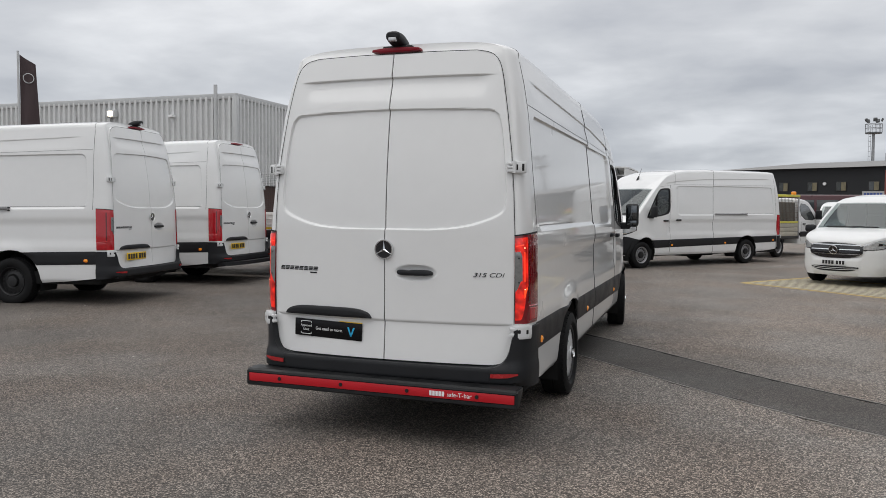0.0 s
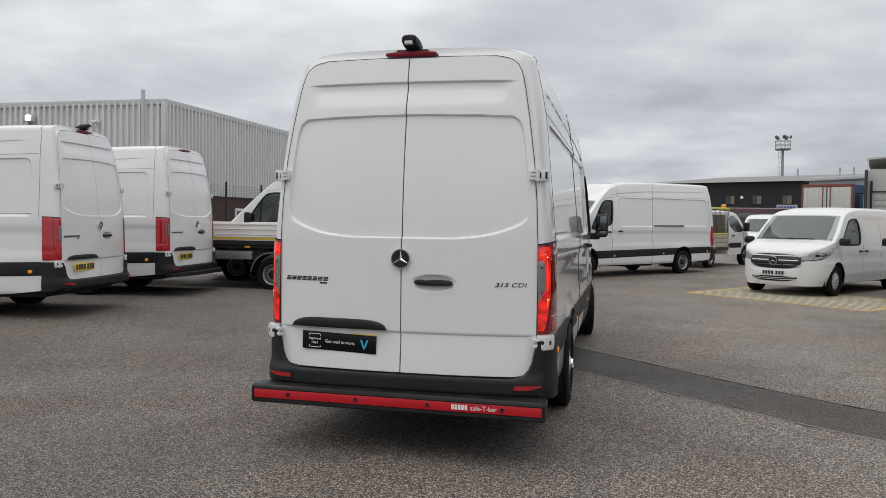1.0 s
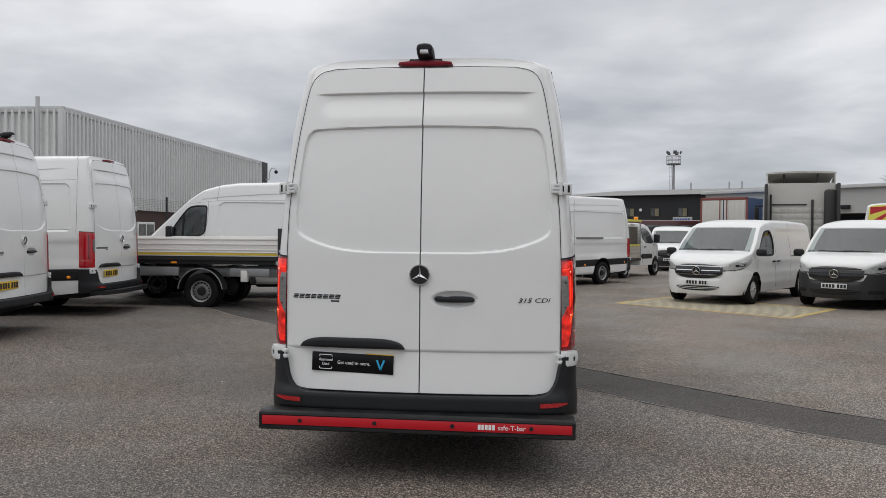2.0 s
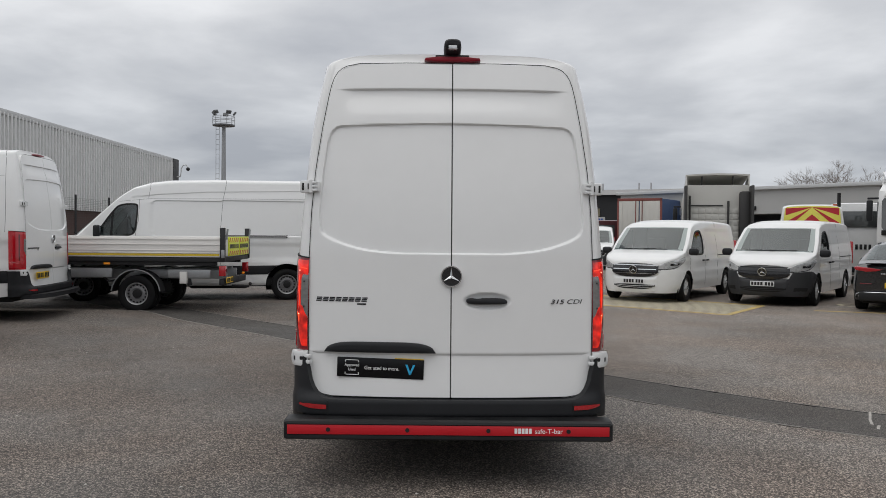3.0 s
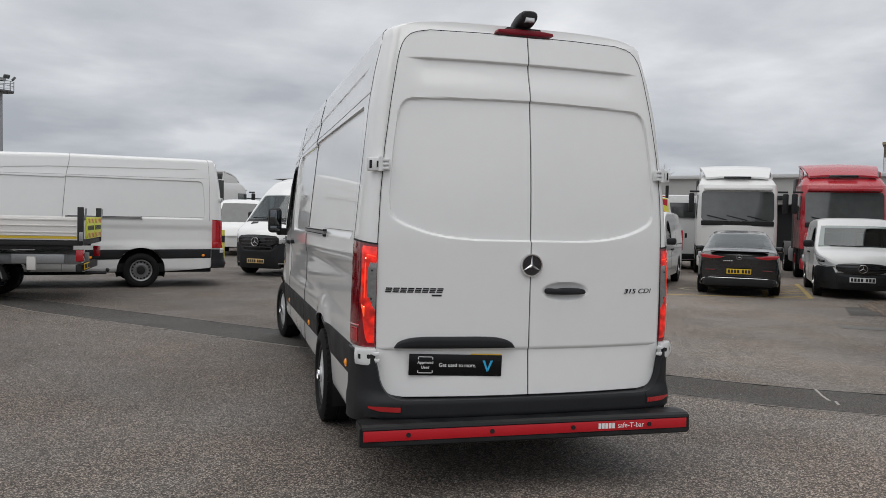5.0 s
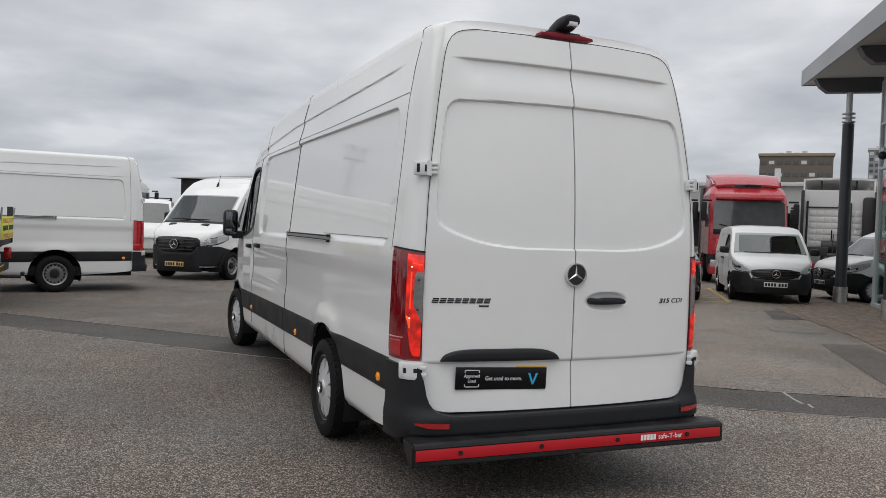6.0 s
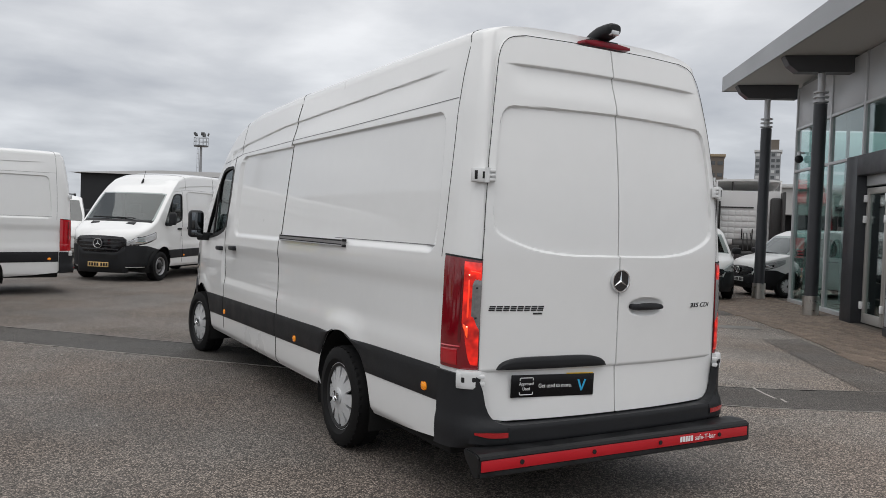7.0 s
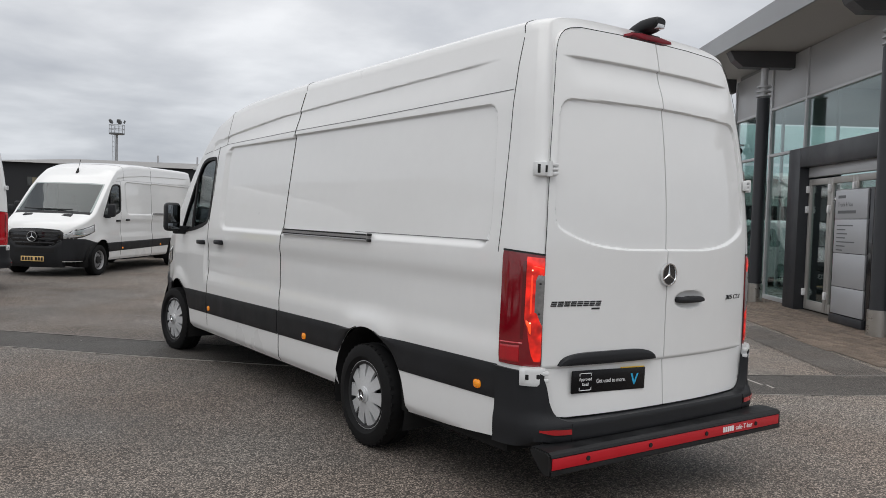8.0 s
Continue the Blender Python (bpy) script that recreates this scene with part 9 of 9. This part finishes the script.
# hatched bay: border and slanting lines
bay = [Vector((2.82, 13.15)), Vector((5.76, 10.5)), Vector((7.38, 12.6)), Vector((4.44, 15.25))]
hatch = empty("hatched_bay", pose(0, 0, 0), "worn yellow hatched bay painted on the tarmac", "road marking")
for i in range(4):
    a, b2 = bay[i], bay[(i + 1) % 4]
    ribbon("border_line", [tuple(a), tuple((a + b2) / 2), tuple(b2)], 0.13, 0.005, LINE, "", "", parent=hatch)
for k in range(1, 12):
    t = k / 12
    a, b2 = bay[0].lerp(bay[3], t), bay[1].lerp(bay[2], t)
    ribbon("hatch_line", [tuple(a), tuple((a + b2) / 2), tuple(b2)], 0.10, 0.0045, HATCH, "", "", parent=hatch)
mark = empty("yellow_bay_lines", pose(0, 0, 0), "worn yellow parking bay lines", "road marking")
for pts in ([(8.0, 11.5), (9.5, 10.95), (11.05, 10.45)], [(11.05, 10.45), (12.5, 12.4), (13.95, 14.4)], [(10.2, 10.9), (11.6, 12.8), (13.0, 14.6)]):
    ribbon("line", pts, 0.11, 0.005, LINE, "", "", parent=mark)
for k in range(6):
    a, b2 = Vector((10.3 + 0.45 * k, 11.0 + 0.6 * k)), Vector((11.3 + 0.45 * k, 10.9 + 0.6 * k))
    ribbon("line", [tuple(a), tuple((a + b2) / 2), tuple(b2)], 0.08, 0.0045, LINE, "", "", parent=mark)
drain = empty("drain_cover", ground_pose(8.16, 5.85, -32), "worn pale concrete drain cover set in the tarmac", "drain cover")
box_part("cover_plate", (-0.40, 0.40, -0.20, 0.20, -0.02, 0.009), KERB, drain, 0.005)

# ---------- block paving in front of the showroom ----------
BLOCK = material("brown_paving_block", (0.178, 0.138, 0.108), 0.75, vary=0.30, scale=1.2, fine=60, bump=0.002)
nt = BLOCK.node_tree
info = nt.nodes.new("ShaderNodeNewGeometry")
pale = nt.nodes.new("ShaderNodeMapRange")
pale.inputs["To Min"].default_value, pale.inputs["To Max"].default_value = 0.75, 1.25
nt.links.new(info.outputs["Random Per Island"], pale.inputs["Value"])
bsdf = nt.nodes["Principled BSDF"]
src = bsdf.inputs["Base Color"].links[0].from_socket
mulc = nt.nodes.new("ShaderNodeVectorMath")
mulc.operation = "SCALE"
nt.links.new(src, mulc.inputs[0])
nt.links.new(pale.outputs[0], mulc.inputs["Scale"])
nt.links.new(mulc.outputs[0], bsdf.inputs["Base Color"])
JOINT = material("sandy_joint", (0.10, 0.085, 0.07), 0.9, vary=0.2)
EDGE = [(5.2, -1.6), (5.65, 1.0), (6.70, 2.69), (8.28, 4.56), (9.90, 7.18), (10.9, 8.9), (13.0, 10.3)]


def on_paving(a, b):
    """Whether a spot of the showroom's front plan lies on the paved strip."""
    x, y = 14.4 - 0.605 * a - 0.796 * b, 9.35 - 0.796 * a + 0.605 * b
    side = np.interp(y, [p[1] for p in EDGE], [p[0] for p in EDGE])
    return x > side and -1.2 < y < 10.2


bed = []
for y in np.linspace(-1.2, 10.2, 24):
    x0 = float(np.interp(y, [p[1] for p in EDGE], [p[0] for p in EDGE]))
    x1 = 14.4 + (y - 9.35) * 0.605 / 0.796 + 0.05
    bed.append((x0, x1, y))
verts = [p for x0, x1, y in bed for p in ((x0, y, gz(x0, y) + 0.006), (max(x0 + 0.05, x1), y, gz(x1, y) + 0.006))]
faces = [(2 * i, 2 * i + 1, 2 * i + 3, 2 * i + 2) for i in range(len(bed) - 1)]
paving = tagged(mesh_object("paving", verts, faces, JOINT), "worn brown block paving along the showroom front", "paving", kind="structure")
pave = bpy.data.meshes.new("paving_block")
h, w, c = 0.0965, 0.0465, 0.006
pave.from_pydata([(-h, -w, 0), (h, -w, 0), (h, w, 0), (-h, w, 0), (-h + c, -w + c, 0.012), (h - c, -w + c, 0.012), (h - c, w - c, 0.012), (-h + c, w - c, 0.012)], [],
                 [(4, 5, 6, 7), (0, 1, 5, 4), (1, 2, 6, 5), (2, 3, 7, 6), (3, 0, 4, 7)])
pave.materials.append(BLOCK)
rows_v, rows_f, made = [], [], 0
turn = math.atan2(-0.796, -0.605)
for j in range(0, 62):
    b = 0.07 + 0.1 * j
    for i in range(-12, 66):
        a = 0.2 * i + 0.1 * (j % 2)
        if not on_paving(a, b) or (4.2 < a < 9.05 and b < 0.32) or (a < 0.1 and b < 0.1):
            continue
        x, y = 14.4 - 0.605 * a - 0.796 * b, 9.35 - 0.796 * a + 0.605 * b
        z = gz(x, y) + 0.004 + 0.002 * random.random()
        m = pose(x, y, z, random.uniform(-0.5, 0.5), random.uniform(-0.4, 0.4), math.degrees(turn) + random.uniform(-0.8, 0.8))
        if 4.5 < a < 7.5 and 2.0 < b < 4.0 and made < 300:
            ob = new("block", pave)
            ob.parent = paving
            ob.matrix_local = m
            made += 1
        else:
            k = len(rows_v)
            rows_v += [m @ v.co for v in pave.vertices]
            rows_f += [tuple(k + q for q in p.vertices) for p in pave.polygons]
rest = mesh_object("paving_blocks", rows_v, rows_f, BLOCK, paving, "", 0)
tagged(rest, kind="stuff")
